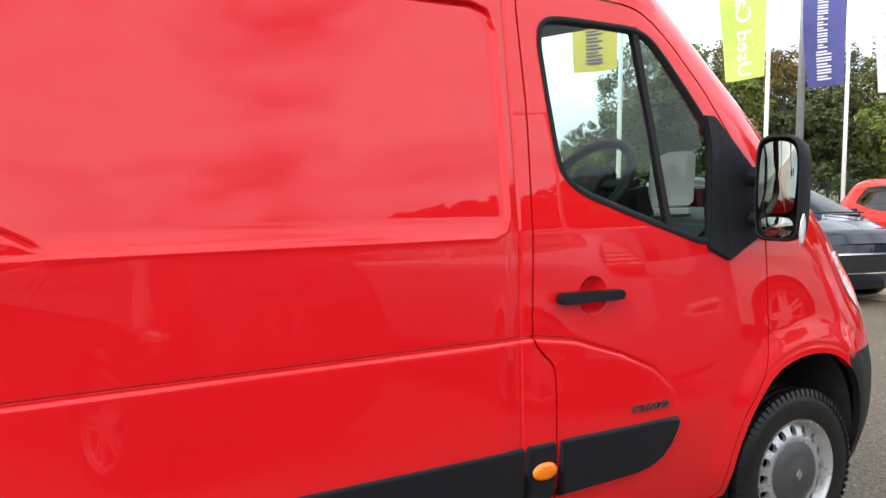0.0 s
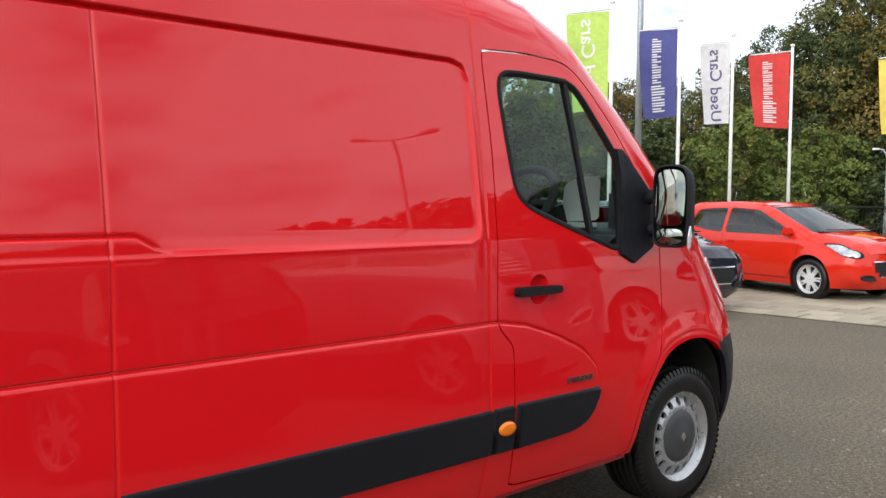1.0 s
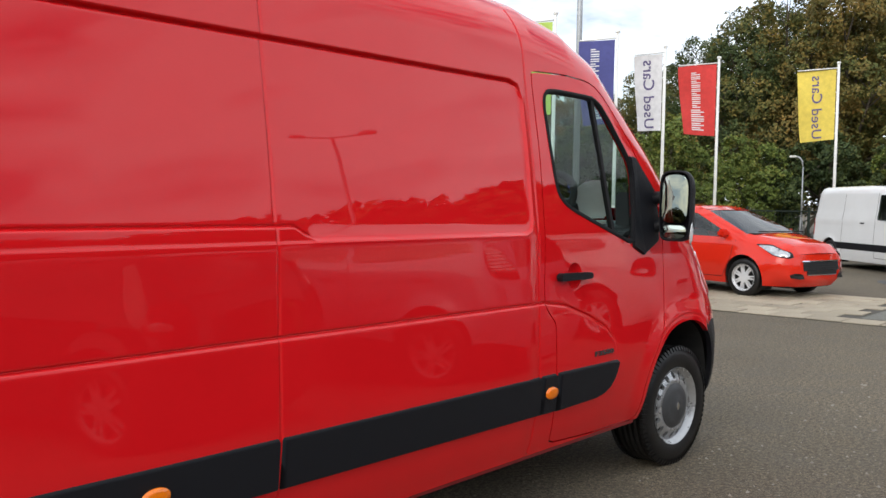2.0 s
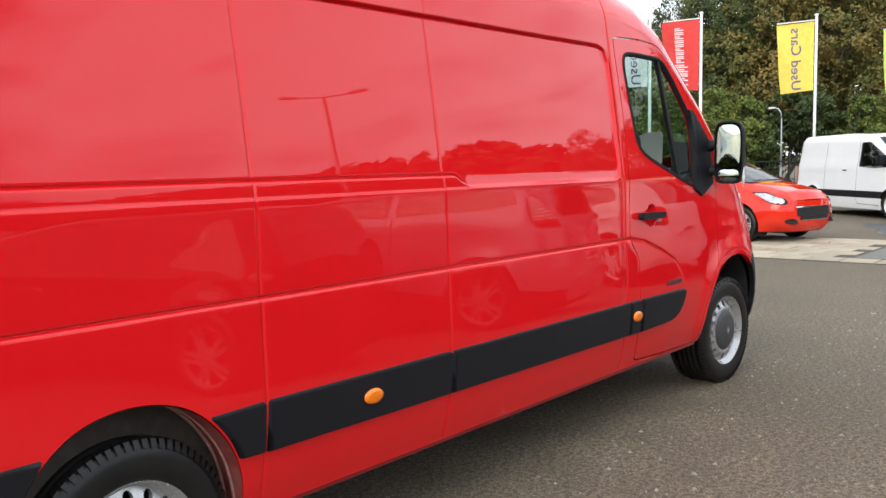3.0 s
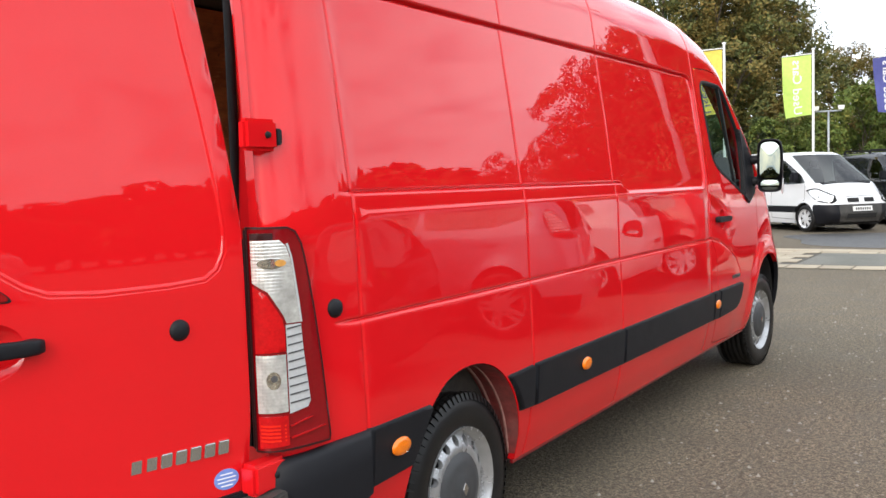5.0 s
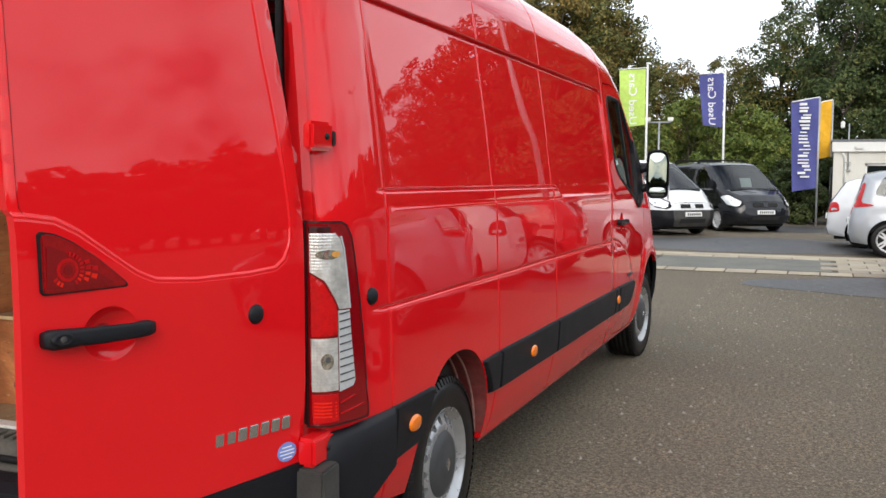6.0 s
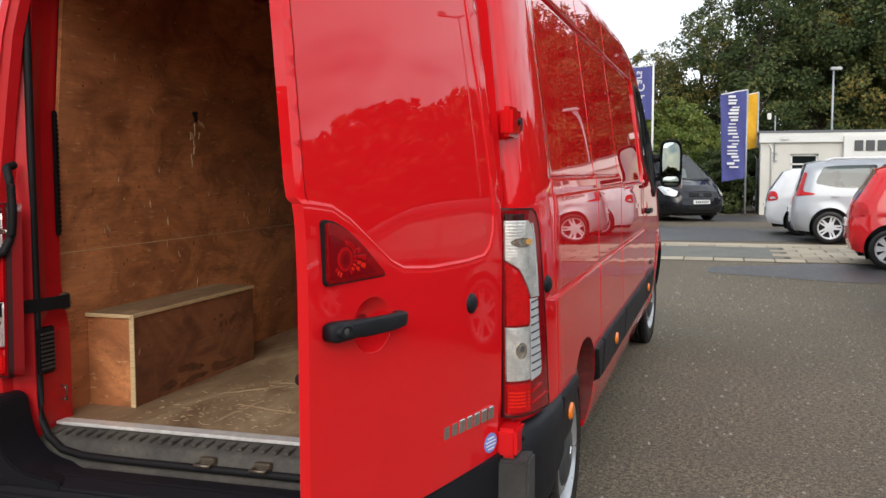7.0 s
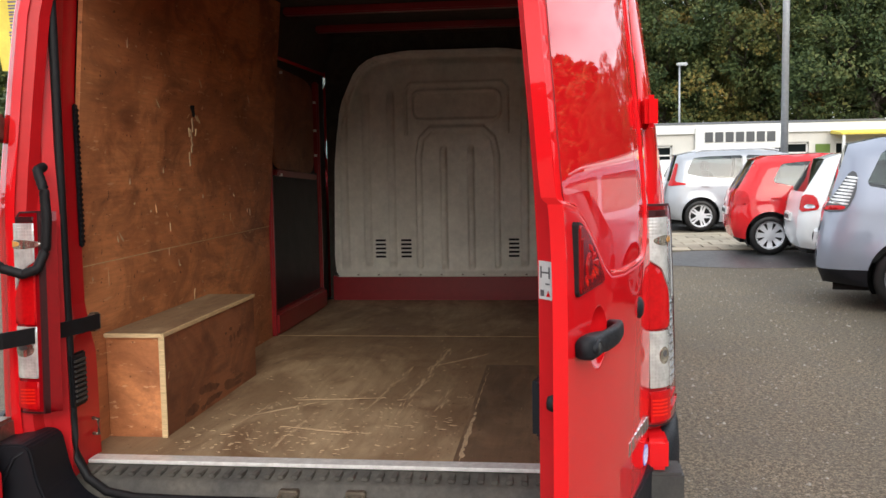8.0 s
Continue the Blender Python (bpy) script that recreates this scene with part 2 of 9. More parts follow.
WHITE_POLE = material("white_pole", (0.82, 0.82, 0.80), rough=0.45, grain=0.05)
RENDER_WALL = material("cream_rendered_wall", (0.70, 0.68, 0.62), rough=0.85, spots=(0.7, 0.5, (0.56, 0.54, 0.48)), grain=0.07, grain_scale=30, bump=0.002, bump_scale=70)
FELT = material("grey_roof_edge", (0.16, 0.17, 0.18), rough=0.8, grain=0.2)
WHITE_TRIM = material("white_painted_trim", (0.78, 0.78, 0.75), rough=0.5, grain=0.05, spots=(1.5, 0.3, (0.66, 0.66, 0.62)))
SIGN_GREY = material("dark_grey_sign_letters", (0.07, 0.075, 0.08), rough=0.4, grain=0.1)
BARK = material("bark", (0.075, 0.058, 0.042), rough=0.95, spots=(4, 0.8, (0.13, 0.11, 0.085)), grain=0.3, grain_scale=20, bump=0.02, bump_scale=12)


# ---------------------------------------------------------------- mesh tools
def mesh_of(name, verts, faces, mat=None, smooth=True, normals=None, mats=None, idx=None):
    me = bpy.data.meshes.new(name)
    me.from_pydata([tuple(map(float, v)) for v in verts], [], [tuple(map(int, f)) for f in faces])
    for mm in (mats or ([mat] if mat else [])):
        me.materials.append(mm)
    if idx is not None:
        me.polygons.foreach_set("material_index", np.array(idx, dtype=np.int32))
    if smooth:
        me.polygons.foreach_set("use_smooth", np.ones(len(me.polygons), dtype=bool))
    me.update()
    if normals is not None:
        me.normals_split_custom_set_from_vertices([tuple(map(float, n)) for n in normals])
    return me


def put(name, me, parent=None, m=None, label=""):
    ob = new(name, me)
    if parent is not None:
        ob.parent = parent
    if m is not None:
        ob.matrix_basis = m
    if label:
        ob["label"] = label
    return ob


def part(name, bm, mat, parent=None, label="", m=None, smooth=False):
    """Links a bmesh as one mesh object under a thing or a part."""
    me = bpy.data.meshes.new(name)
    bm.to_mesh(me)
    bm.free()
    me.materials.append(mat)
    if smooth:
        me.polygons.foreach_set("use_smooth", np.ones(len(me.polygons), dtype=bool))
    return put(name, me, parent, m, label)


def box_bm(x0, x1, y0, y1, z0, z1, bevel=0.0, seg=2):
    bm = bmesh.new()
    vs = [bm.verts.new((x, y, z)) for x in (x0, x1) for y in (y0, y1) for z in (z0, z1)]
    for f in ((0, 1, 3, 2), (4, 6, 7, 5), (0, 4, 5, 1), (2, 3, 7, 6), (0, 2, 6, 4), (1, 5, 7, 3)):
        bm.faces.new([vs[i] for i in f])
    if bevel:
        bmesh.ops.bevel(bm, geom=list(bm.edges), offset=bevel, segments=seg, affect="EDGES", clamp_overlap=True)
    bmesh.ops.recalc_face_normals(bm, faces=bm.faces)
    return bm


def box(name, x0, x1, y0, y1, z0, z1, mat, parent=None, label="", bevel=0.0, m=None):
    return part(name, box_bm(x0, x1, y0, y1, z0, z1, bevel), mat, parent, label, m)


def prism_bm(poly, d0, d1, axis="y", bevel=0.0):
    """A polygon (pairs) pulled along an axis from d0 to d1: 'y' takes (x, z), 'x' takes (y, z), 'z' takes (x, y)."""
    def p3(p, d):
        return {"y": (p[0], d, p[1]), "x": (d, p[0], p[1]), "z": (p[0], p[1], d)}[axis]
    bm = bmesh.new()
    a = [bm.verts.new(p3(p, d0)) for p in poly]
    b = [bm.verts.new(p3(p, d1)) for p in poly]
    n = len(poly)
    for i in range(n):
        bm.faces.new((a[i], a[(i + 1) % n], b[(i + 1) % n], b[i]))
    bm.faces.new(a[::-1])
    bm.faces.new(b)
    bmesh.ops.recalc_face_normals(bm, faces=bm.faces)
    if bevel:
        bmesh.ops.bevel(bm, geom=list(bm.edges), offset=bevel, segments=2, affect="EDGES", clamp_overlap=True)
    return bm


def revolve(profile, seg=40, axis="y", closed=False):
    """Verts and faces of a profile of (radius, along) turned about an axis."""
    vs, fs = [], []
    n = len(profile)
    for k in range(seg):
        a = 2 * math.pi * k / seg
        for r, d in profile:
            c, s = r * math.cos(a), r * math.sin(a)
            vs.append({"y": (c, d, s), "z": (c, s, d), "x": (d, c, s)}[axis])
    for k in range(seg):
        k2 = (k + 1) % seg
        for i in range(n if closed else n - 1):
            j = (i + 1) % n
            fs.append((k * n + i, k * n + j, k2 * n + j, k2 * n + i))
    return vs, fs


def tube(points, radius, seg=8, cap=True):
    """Verts and faces of a tube along points; radius may be a list."""
    pts = [Vector(p) for p in points]
    rs = radius if isinstance(radius, (list, tuple)) else [radius] * len(pts)
    vs, fs = [], []
    up = Vector((0, 0, 1))
    for i, p in enumerate(pts):
        d = (pts[min(i + 1, len(pts) - 1)] - pts[max(i - 1, 0)]).normalized()
        ref = up if abs(d.z) < 0.95 else Vector((1, 0, 0))
        u = d.cross(ref).normalized()
        v = u.cross(d).normalized()
        for k in range(seg):
            a = 2 * math.pi * k / seg
            vs.append(p + rs[i] * (math.cos(a) * u + math.sin(a) * v))
    for i in range(len(pts) - 1):
        for k in range(seg):
            k2 = (k + 1) % seg
            fs.append((i * seg + k, i * seg + k2, (i + 1) * seg + k2, (i + 1) * seg + k))
    if cap:
        fs.append(tuple(range(seg))[::-1])
        fs.append(tuple((len(pts) - 1) * seg + k for k in range(seg)))
    return vs, fs


def smooth_poly(poly, it=2, most=0.035):
    """Corner cutting on a closed polygon, by a quarter of each side and at most by so many metres."""
    p = [tuple(q[:2]) for q in poly]
    for k in range(it):
        out = []
        for i in range(len(p)):
            a, b = p[i], p[(i + 1) % len(p)]
            f = min(0.25, most / 2 ** k / (math.hypot(b[0] - a[0], b[1] - a[1]) + 1e-9))
            out += [((1 - f) * a[0] + f * b[0], (1 - f) * a[1] + f * b[1]), (f * a[0] + (1 - f) * b[0], f * a[1] + (1 - f) * b[1])]
        p = out
    return p


def dense(poly, step, closed=True):
    out = []
    n = len(poly)
    for i in range(n if closed else n - 1):
        a, b = np.array(poly[i][:2], float), np.array(poly[(i + 1) % n][:2], float)
        k = max(1, int(np.linalg.norm(b - a) / step))
        out += [tuple(a + (b - a) * j / k) for j in range(k)]
    if not closed:
        out.append(tuple(poly[-1][:2]))
    return out


def inside(px, pz, poly):
    """Even-odd test of arrays of points."""
    r = np.zeros(px.shape, bool)
    n = len(poly)
    for i in range(n):
        x0, z0 = poly[i][:2]
        x1, z1 = poly[(i + 1) % n][:2]
        if z0 == z1:
            continue
        c = ((z0 > pz) != (z1 > pz)) & (px < (x1 - x0) * (pz - z0) / (z1 - z0) + x0)
        r ^= c
    return r


def near(px, pz, poly, closed=True, values=None):
    """Distance of points to a polyline, and the values carried by its vertices, taken at the nearest place."""
    best = np.full(px.shape, 1e9)
    vals = None if values is None else np.zeros(px.shape + (len(values[0]),))
    n = len(poly)
    for i in range(n if closed else n - 1):
        a, b = np.array(poly[i][:2], float), np.array(poly[(i + 1) % n][:2], float)
        ab = b - a
        L = float(ab @ ab) or 1e-12
        t = np.clip(((px - a[0]) * ab[0] + (pz - a[1]) * ab[1]) / L, 0, 1)
        d = np.hypot(px - a[0] - t * ab[0], pz - a[1] - t * ab[1])
        m = d < best
        best = np.where(m, d, best)
        if values is not None:
            v = (1 - t)[..., None] * np.array(values[i]) + t[..., None] * np.array(values[(i + 1) % n])
            vals = np.where(m[..., None], v, vals)
    return (best, vals) if values is not None else best


def step(a, b, v):
    t = np.clip((v - a) / (b - a), 0, 1)
    return t * t * (3 - 2 * t)


def cut_sheet(points, loops, lines=()):
    """A plane triangulation of points with closed loops (and open lines) as edges: vertices and triangles."""
    vs, es = [Vector(p[:2]) for p in points], []
    for lp in loops:
        k = len(vs)
        vs += [Vector(p[:2]) for p in lp]
        es += [(k + i, k + (i + 1) % len(lp)) for i in range(len(lp))]
    for ln in lines:
        k = len(vs)
        vs += [Vector(p[:2]) for p in ln]
        es += [(k + i, k + i + 1) for i in range(len(ln) - 1)]
    ov, _, of, _, _, _ = delaunay_2d_cdt(vs, es, [], 0, 1e-5)
    v = np.array([(p.x, p.y) for p in ov])
    f = np.array([tuple(t) for t in of], dtype=int)
    return v, f


def region_mesh(name, v2, tris, keep, lift, mat, skirt=None, normal=None, flip=False):
    """The mesh of the kept triangles of a cut sheet, lifted to 3D; skirt: a vector by which the edge is folded in."""
    t = tris[keep]
    used, inv = np.unique(t, return_inverse=True)
    t = inv.reshape(t.shape)
    p = v2[used]
    xyz = lift(p[:, 0], p[:, 1])
    nor = normal(p[:, 0], p[:, 1]) if normal else None
    a, b, c = p[t[:, 0]], p[t[:, 1]], p[t[:, 2]]
    cr = (b[:, 0] - a[:, 0]) * (c[:, 1] - a[:, 1]) - (b[:, 1] - a[:, 1]) * (c[:, 0] - a[:, 0])
    t = np.where((cr > 0)[:, None], t, t[:, ::-1])
    if flip:
        t = t[:, ::-1]
    faces = [tuple(q) for q in t]
    verts = list(map(tuple, xyz))
    if nor is not None:
        nor = list(map(tuple, nor))
    if skirt is not None:
        e = {}
        for q in faces:
            for i in range(3):
                k = (q[i], q[(i + 1) % 3])
                e[k] = 1
        edge = [k for k in e if (k[1], k[0]) not in e]
        m1, m2, m3 = {}, {}, {}
        sk = Vector(skirt)
        for i, j in edge:
            for q in (i, j):
                if q not in m1:
                    m1[q] = len(verts)
                    verts.append(verts[q])
                    m2[q] = len(verts)
                    verts.append(tuple(Vector(verts[q]) + sk))
                    if nor is not None:
                        nor += [(0, 0, 0), (0, 0, 0)]
        for i, j in edge:
            faces.append((m1[j], m1[i], m2[i], m2[j]))
    me = bpy.data.meshes.new(name)
    me.from_pydata(verts, [], faces)
    me.materials.append(mat)
    me.polygons.foreach_set("use_smooth", np.ones(len(me.polygons), dtype=bool))
    me.update()
    if nor is not None:
        me.normals_split_custom_set_from_vertices(nor)
    return me


def text_mesh(body, size, depth=0.002, bold=0.0, shear=0.0):
    cu = bpy.data.curves.new("lettering", "FONT")
    cu.body, cu.size, cu.extrude, cu.offset, cu.shear = body, size, depth, bold, shear
    cu.align_x, cu.align_y = "CENTER", "CENTER"
    cu.resolution_u = 3
    ob = new("lettering", cu)
    bpy.context.view_layer.update()
    me = bpy.data.meshes.new_from_object(ob.evaluated_get(bpy.context.evaluated_depsgraph_get()))
    bpy.data.objects.remove(ob)
    bpy.data.curves.remove(cu)
    return me


def letters(me):
    """The vertices and faces of each letter of a text mesh, in reading order."""
    up = list(range(len(me.vertices)))

    def root(i):
        while up[i] != i:
            up[i] = up[up[i]]
            i = up[i]
        return i
    for q in me.polygons:
        for i in q.vertices:
            up[root(i)] = root(q.vertices[0])
    groups = collections.defaultdict(list)
    for q in me.polygons:
        groups[root(q.vertices[0])].append(tuple(q.vertices))
    rows = []
    for fs in groups.values():
        xs = [me.vertices[i].co.x for q in fs for i in q]
        rows.append([min(xs), max(xs), fs])
    rows.sort(key=lambda r: (r[0], r[1]))
    done = []
    for r in rows:
        if done and min(r[1], done[-1][1]) - r[0] > 0.4 * min(r[1] - r[0], done[-1][1] - done[-1][0]):
            done[-1][1] = max(done[-1][1], r[1])
            done[-1][2] = done[-1][2] + r[2]
        else:
            done.append(list(r))
    res = []
    for _, _, fs in done:
        ids = sorted({i for q in fs for i in q})
        back = {i: k for k, i in enumerate(ids)}
        res.append(([tuple(me.vertices[i].co) for i in ids], [tuple(back[i] for i in q) for q in fs]))
    return res


def thing(name, label, category, group="", kind="", m=None):
    ob = new(name)
    ob.empty_display_size = 0.1
    if m is not None:
        ob.matrix_basis = m
    return tagged(ob, label, category, group, kind)


# ---------------------------------------------------------------- ground
def asphalt():
    m = bpy.data.materials.new("worn_asphalt")
    m.use_nodes = True
    nt = m.node_tree
    N, L = nt.nodes, nt.links
    b = N["Principled BSDF"]
    tc = N.new("ShaderNodeTexCoord")

    def nz(scale, detail=4.0, kind="ShaderNodeTexNoise"):
        n = N.new(kind)
        n.inputs["Scale"].default_value = scale
        if kind == "ShaderNodeTexNoise":
            n.inputs["Detail"].default_value = detail
        L.new(tc.outputs["Object"], n.inputs["Vector"])
        return n

    def mapr(src, a, b_, c, d):
        r = N.new("ShaderNodeMapRange")
        for k, v in zip(("From Min", "From Max", "To Min", "To Max"), (a, b_, c, d)):
            r.inputs[k].default_value = v
        L.new(src, r.inputs["Value"])
        return r.outputs["Result"]

    def mix(fac, a, b_):
        x = N.new("ShaderNodeMix")
        x.data_type = "RGBA"
        for k, v in (("Factor", fac), ("A", a), ("B", b_)):
            if isinstance(v, tuple):
                x.inputs[k].default_value = v
            elif isinstance(v, (int, float)):
                x.inputs[k].default_value = v
            else:
                L.new(v, x.inputs[k])
        return x.outputs["Result"]

    big = nz(0.35, 5).outputs["Fac"]
    mid = nz(2.4, 6).outputs["Fac"]
    fine = nz(95, 3).outputs["Fac"]
    chips = nz(62, 2, "ShaderNodeTexVoronoi")
    base = mix(mapr(big, 0.38, 0.62, 0, 1), (0.240, 0.198, 0.138, 1), (0.322, 0.264, 0.185, 1))
    base = mix(mapr(mid, 0.4, 0.7, 0, 0.6), base, (0.160, 0.134, 0.095, 1))
    grit = N.new("ShaderNodeTexNoise")
    grit.inputs["Scale"].default_value, grit.inputs["Detail"].default_value, grit.inputs["Roughness"].default_value = 34.0, 8.0, 0.8
    L.new(tc.outputs["Object"], grit.inputs["Vector"])
    base = mix(mapr(grit.outputs["Fac"], 0.43, 0.58, 0, 0.92), base, (0.068, 0.057, 0.042, 1))
    base = mix(mapr(fine, 0.40, 0.60, 0, 0.80), base, (0.066, 0.055, 0.040, 1))
    base = mix(mapr(chips.outputs["Color"], 0.925, 0.935, 0, 0.36), base, (0.44, 0.41, 0.35, 1))
    stone2 = nz(23, 2, "ShaderNodeTexVoronoi")
    base = mix(mapr(stone2.outputs["Distance"], 0.04, 0.08, 0.16, 0.0), base, (0.36, 0.34, 0.30, 1))
    L.new(base, b.inputs["Base Color"])
    L.new(mapr(mid, 0.3, 0.7, 0.95, 0.72), b.inputs["Roughness"])
    b.inputs["Specular IOR Level"].default_value = 0.3
    bp = N.new("ShaderNodeBump")
    bp.inputs["Distance"].default_value = 0.006
    L.new(fine, bp.inputs["Height"])
    bp2 = N.new("ShaderNodeBump")
    bp2.inputs["Distance"].default_value = 0.004
    L.new(chips.outputs["Distance"], bp2.inputs["Height"])
    L.new(bp.outputs["Normal"], bp2.inputs["Normal"])
    L.new(bp2.outputs["Normal"], b.inputs["Normal"])
    return m


ASPHALT = asphalt()
WET = material("damp_dark_asphalt", (0.034, 0.034, 0.036), rough=0.5, spots=(0.9, 0.7, (0.066, 0.063, 0.058)), grain=0.3, grain_scale=90, bump=0.003, bump_scale=95, rough_var=0.12)
SLAB = material("buff_concrete_slab", (0.40, 0.345, 0.255), rough=0.85, spots=(1.3, 0.8, (0.27, 0.230, 0.170)), grain=0.2, grain_scale=60, bump=0.002, bump_scale=90)
def slab_tones(m):
    """Each slab takes a tone of its own."""
    nt = m.node_tree
    b = nt.nodes["Principled BSDF"]
    oi, hs, mr = nt.nodes.new("ShaderNodeObjectInfo"), nt.nodes.new("ShaderNodeHueSaturation"), nt.nodes.new("ShaderNodeMapRange")
    mr.inputs["To Min"].default_value, mr.inputs["To Max"].default_value = 0.78, 1.12
    src = b.inputs["Base Color"].links[0].from_socket
    nt.links.new(oi.outputs["Random"], mr.inputs["Value"])
    nt.links.new(mr.outputs["Result"], hs.inputs["Value"])
    nt.links.new(src, hs.inputs["Color"])
    nt.links.new(hs.outputs["Color"], b.inputs["Base Color"])


slab_tones(SLAB)
JOINT = material("dark_slab_joint", (0.075, 0.068, 0.055), rough=0.95, grain=0.3, grain_scale=40)
GRIT = material("grey_green_aggregate", (0.165, 0.162, 0.140), rough=0.9, spots=(1.5, 0.6, (0.09, 0.095, 0.08)), grain=0.4, grain_scale=70, bump=0.004, bump_scale=110)

gv, gf = [], []
GX = [-600, -60, -20, -6, 0, 6, 12, 20, 40, 70, 150, 900]
GY = [-600, -80, -25, -10, -3, 0, 4, 10, 25, 80, 700]
for gx in GX:
    for gy in GY:
        gv.append((gx, gy, 0.0))
for i in range(len(GX) - 1):
    for j in range(len(GY) - 1):
        k = i * len(GY) + j
        gf.append((k, k + len(GY), k + len(GY) + 1, k + 1))
ground = put("ground", mesh_of("ground", gv, gf, ASPHALT, smooth=False))
tagged(ground, "worn grey-brown asphalt car park strewn with small stones", "asphalt", kind="structure")


def patch(name, cx, cy, rx, ry, mat, z, seed, label, turn=0.0):
    rnd = random.Random(seed)
    n = 72
    ph = [(rnd.uniform(0, 6.3), rnd.uniform(0.04, 0.16)) for _ in range(6)]
    vs = [(cx, cy, z)]
    for k in range(n):
        a = 2 * math.pi * k / n
        r = 1 + sum(w / (j * 0.5 + 1) * math.sin((j + 2) * a + p) for j, (p, w) in enumerate(ph))
        x, y = rx * r * math.cos(a), ry * r * math.sin(a)
        vs.append((cx + x * math.cos(turn) - y * math.sin(turn), cy + x * math.sin(turn) + y * math.cos(turn), z))
    fs = [(0, k + 1, (k + 1) % n + 1) for k in range(n)]
    return tagged(put(name, mesh_of(name, vs, fs, mat, smooth=False)), label, "damp patch", kind="structure")


patch("damp_patch", 11.5, -3.9, 1.15, 2.7, WET, 0.004, 3, "dark damp patch drying on the asphalt beside the paving")
patch("damp_patch", 19.6, -2.3, 2.6, 4.0, WET, 0.004, 5, "large dark damp patch on the asphalt beyond the paving")
patch("damp_patch", 26.5, -3.2, 1.6, 3.6, WET, 0.004, 8, "dark damp patch on the asphalt before the white building")

# the paved strip across the car park: a bed with slabs, broken by a panel of grey aggregate
PX0, PX1 = 12.75, 16.25
bed = box("paving_strip", PX0, PX1, -9.0, 16.0, -0.05, 0.006, JOINT)
tagged(bed, "strip of weathered buff concrete paving slabs across the car park", "paving", kind="structure")
box("aggregate_panel", PX0 + 0.62, PX1 - 0.5, -2.55, 0.35, -0.04, 0.011, GRIT, bed, "grey-green exposed aggregate panel set in the slabs")


# ---------------------------------------------------------------- the red panel van
van = thing("panel_van", "large red high-roof panel van with open rear doors on asphalt", "van")

# side silhouette: x, z, and the width and depth of the rounding towards that edge
OUT = [(0.060, 0.40, 0.32, 0.095), (0.045, 0.70, 0.32, 0.095), (0.050, 1.30, 0.32, 0.095), (0.085, 1.90, 0.32, 0.075), (0.120, 2.28, 0.32, 0.10),
       (0.20, 2.43, 0.30, 0.26), (0.40, 2.485, 0.30, 0.30), (2.0, 2.495, 0.30, 0.30), (3.60, 2.485, 0.30, 0.30), (4.02, 2.455, 0.30, 0.28),
       (4.36, 2.375, 0.28, 0.24), (4.62, 2.235, 0.26, 0.18), (5.06, 1.84, 0.25, 0.17), (5.48, 1.46, 0.30, 0.22), (5.74, 1.315, 0.48, 0.36),
       (5.96, 1.15, 0.58, 0.44), (6.09, 0.96, 0.60, 0.45), (6.16, 0.75, 0.60, 0.45), (6.19, 0.55, 0.60, 0.45), (6.15, 0.33, 0.55, 0.42)]
BASE = [(5.76, 0.30), (4.90, 0.345), (1.385, 0.345), (0.60, 0.36)]
ZB = [0.20, 0.33, 0.45, 0.6, 0.72, 1.04, 1.35, 1.7, 2.0, 2.3, 2.6]
YB = [0.955, 0.985, 1.022, 1.045, 1.054, 1.0455, 1.039, 0.994, 0.950, 0.906, 0.862]
_zz = np.linspace(0.1, 2.7, 521)
_ker = np.hanning(33)
_yy = np.interp(_zz, ZB, YB)
_yy = np.convolve(np.pad(_yy, 16, mode="edge"), _ker / _ker.sum(), mode="valid")

REC = [(0.30, 2.03), (3.76, 2.03), (3.81, 2.015), (3.838, 1.96), (3.840, 1.42), (3.825, 1.375), (3.78, 1.36), (2.56, 1.362), (2.52, 1.385), (2.47, 1.412), (0.30, 1.416)]
LOW = [(0.24, 1.047), (3.93, 1.047), (4.10, 1.022), (4.305, 0.956), (4.46, 0.890), (4.555, 0.805), (4.57, 0.76)]
SEAMS = [(0.360, 0.40, 2.28), (1.442, 0.36, 2.38), (2.393, 0.36, 2.40), (3.876, 0.36, 2.40)]
ARCH_F = [(4.905, 0.20), (4.905, 0.42), (4.925, 0.54), (4.975, 0.655), (5.06, 0.755), (5.145, 0.812), (5.29, 0.845), (5.445, 0.838), (5.57, 0.79), (5.665, 0.70), (5.72, 0.56), (5.735, 0.40), (5.735, 0.20)]
ARCH_R = [(0.575, 0.20), (0.575, 0.44), (0.600, 0.54), (0.640, 0.632), (0.705, 0.717), (0.800, 0.780), (0.927, 0.805), (1.06, 0.793), (1.171, 0.747), (1.274, 0.652), (1.345, 0.535), (1.375, 0.40), (1.378, 0.20)]
DOOR = [(3.945, 2.088), (3.930, 2.065), (3.940, 1.72), (3.932, 1.38), (3.927, 1.050), (3.945, 1.012), (4.003, 0.960), (4.018, 0.926), (4.020, 0.71), (4.038, 0.42), (4.046, 0.378),
        (4.43, 0.358), (4.862, 0.352), (4.870, 0.42), (4.885, 0.545), (4.935, 0.665), (5.03, 0.775), (5.062, 0.87), (5.068, 0.95), (5.060, 1.10), (5.045, 1.28), (5.03, 1.42),
        (4.985, 1.535), (4.850, 1.705), (4.760, 1.826), (4.605, 1.985), (4.50, 2.062), (4.42, 2.090), (4.20, 2.100)]
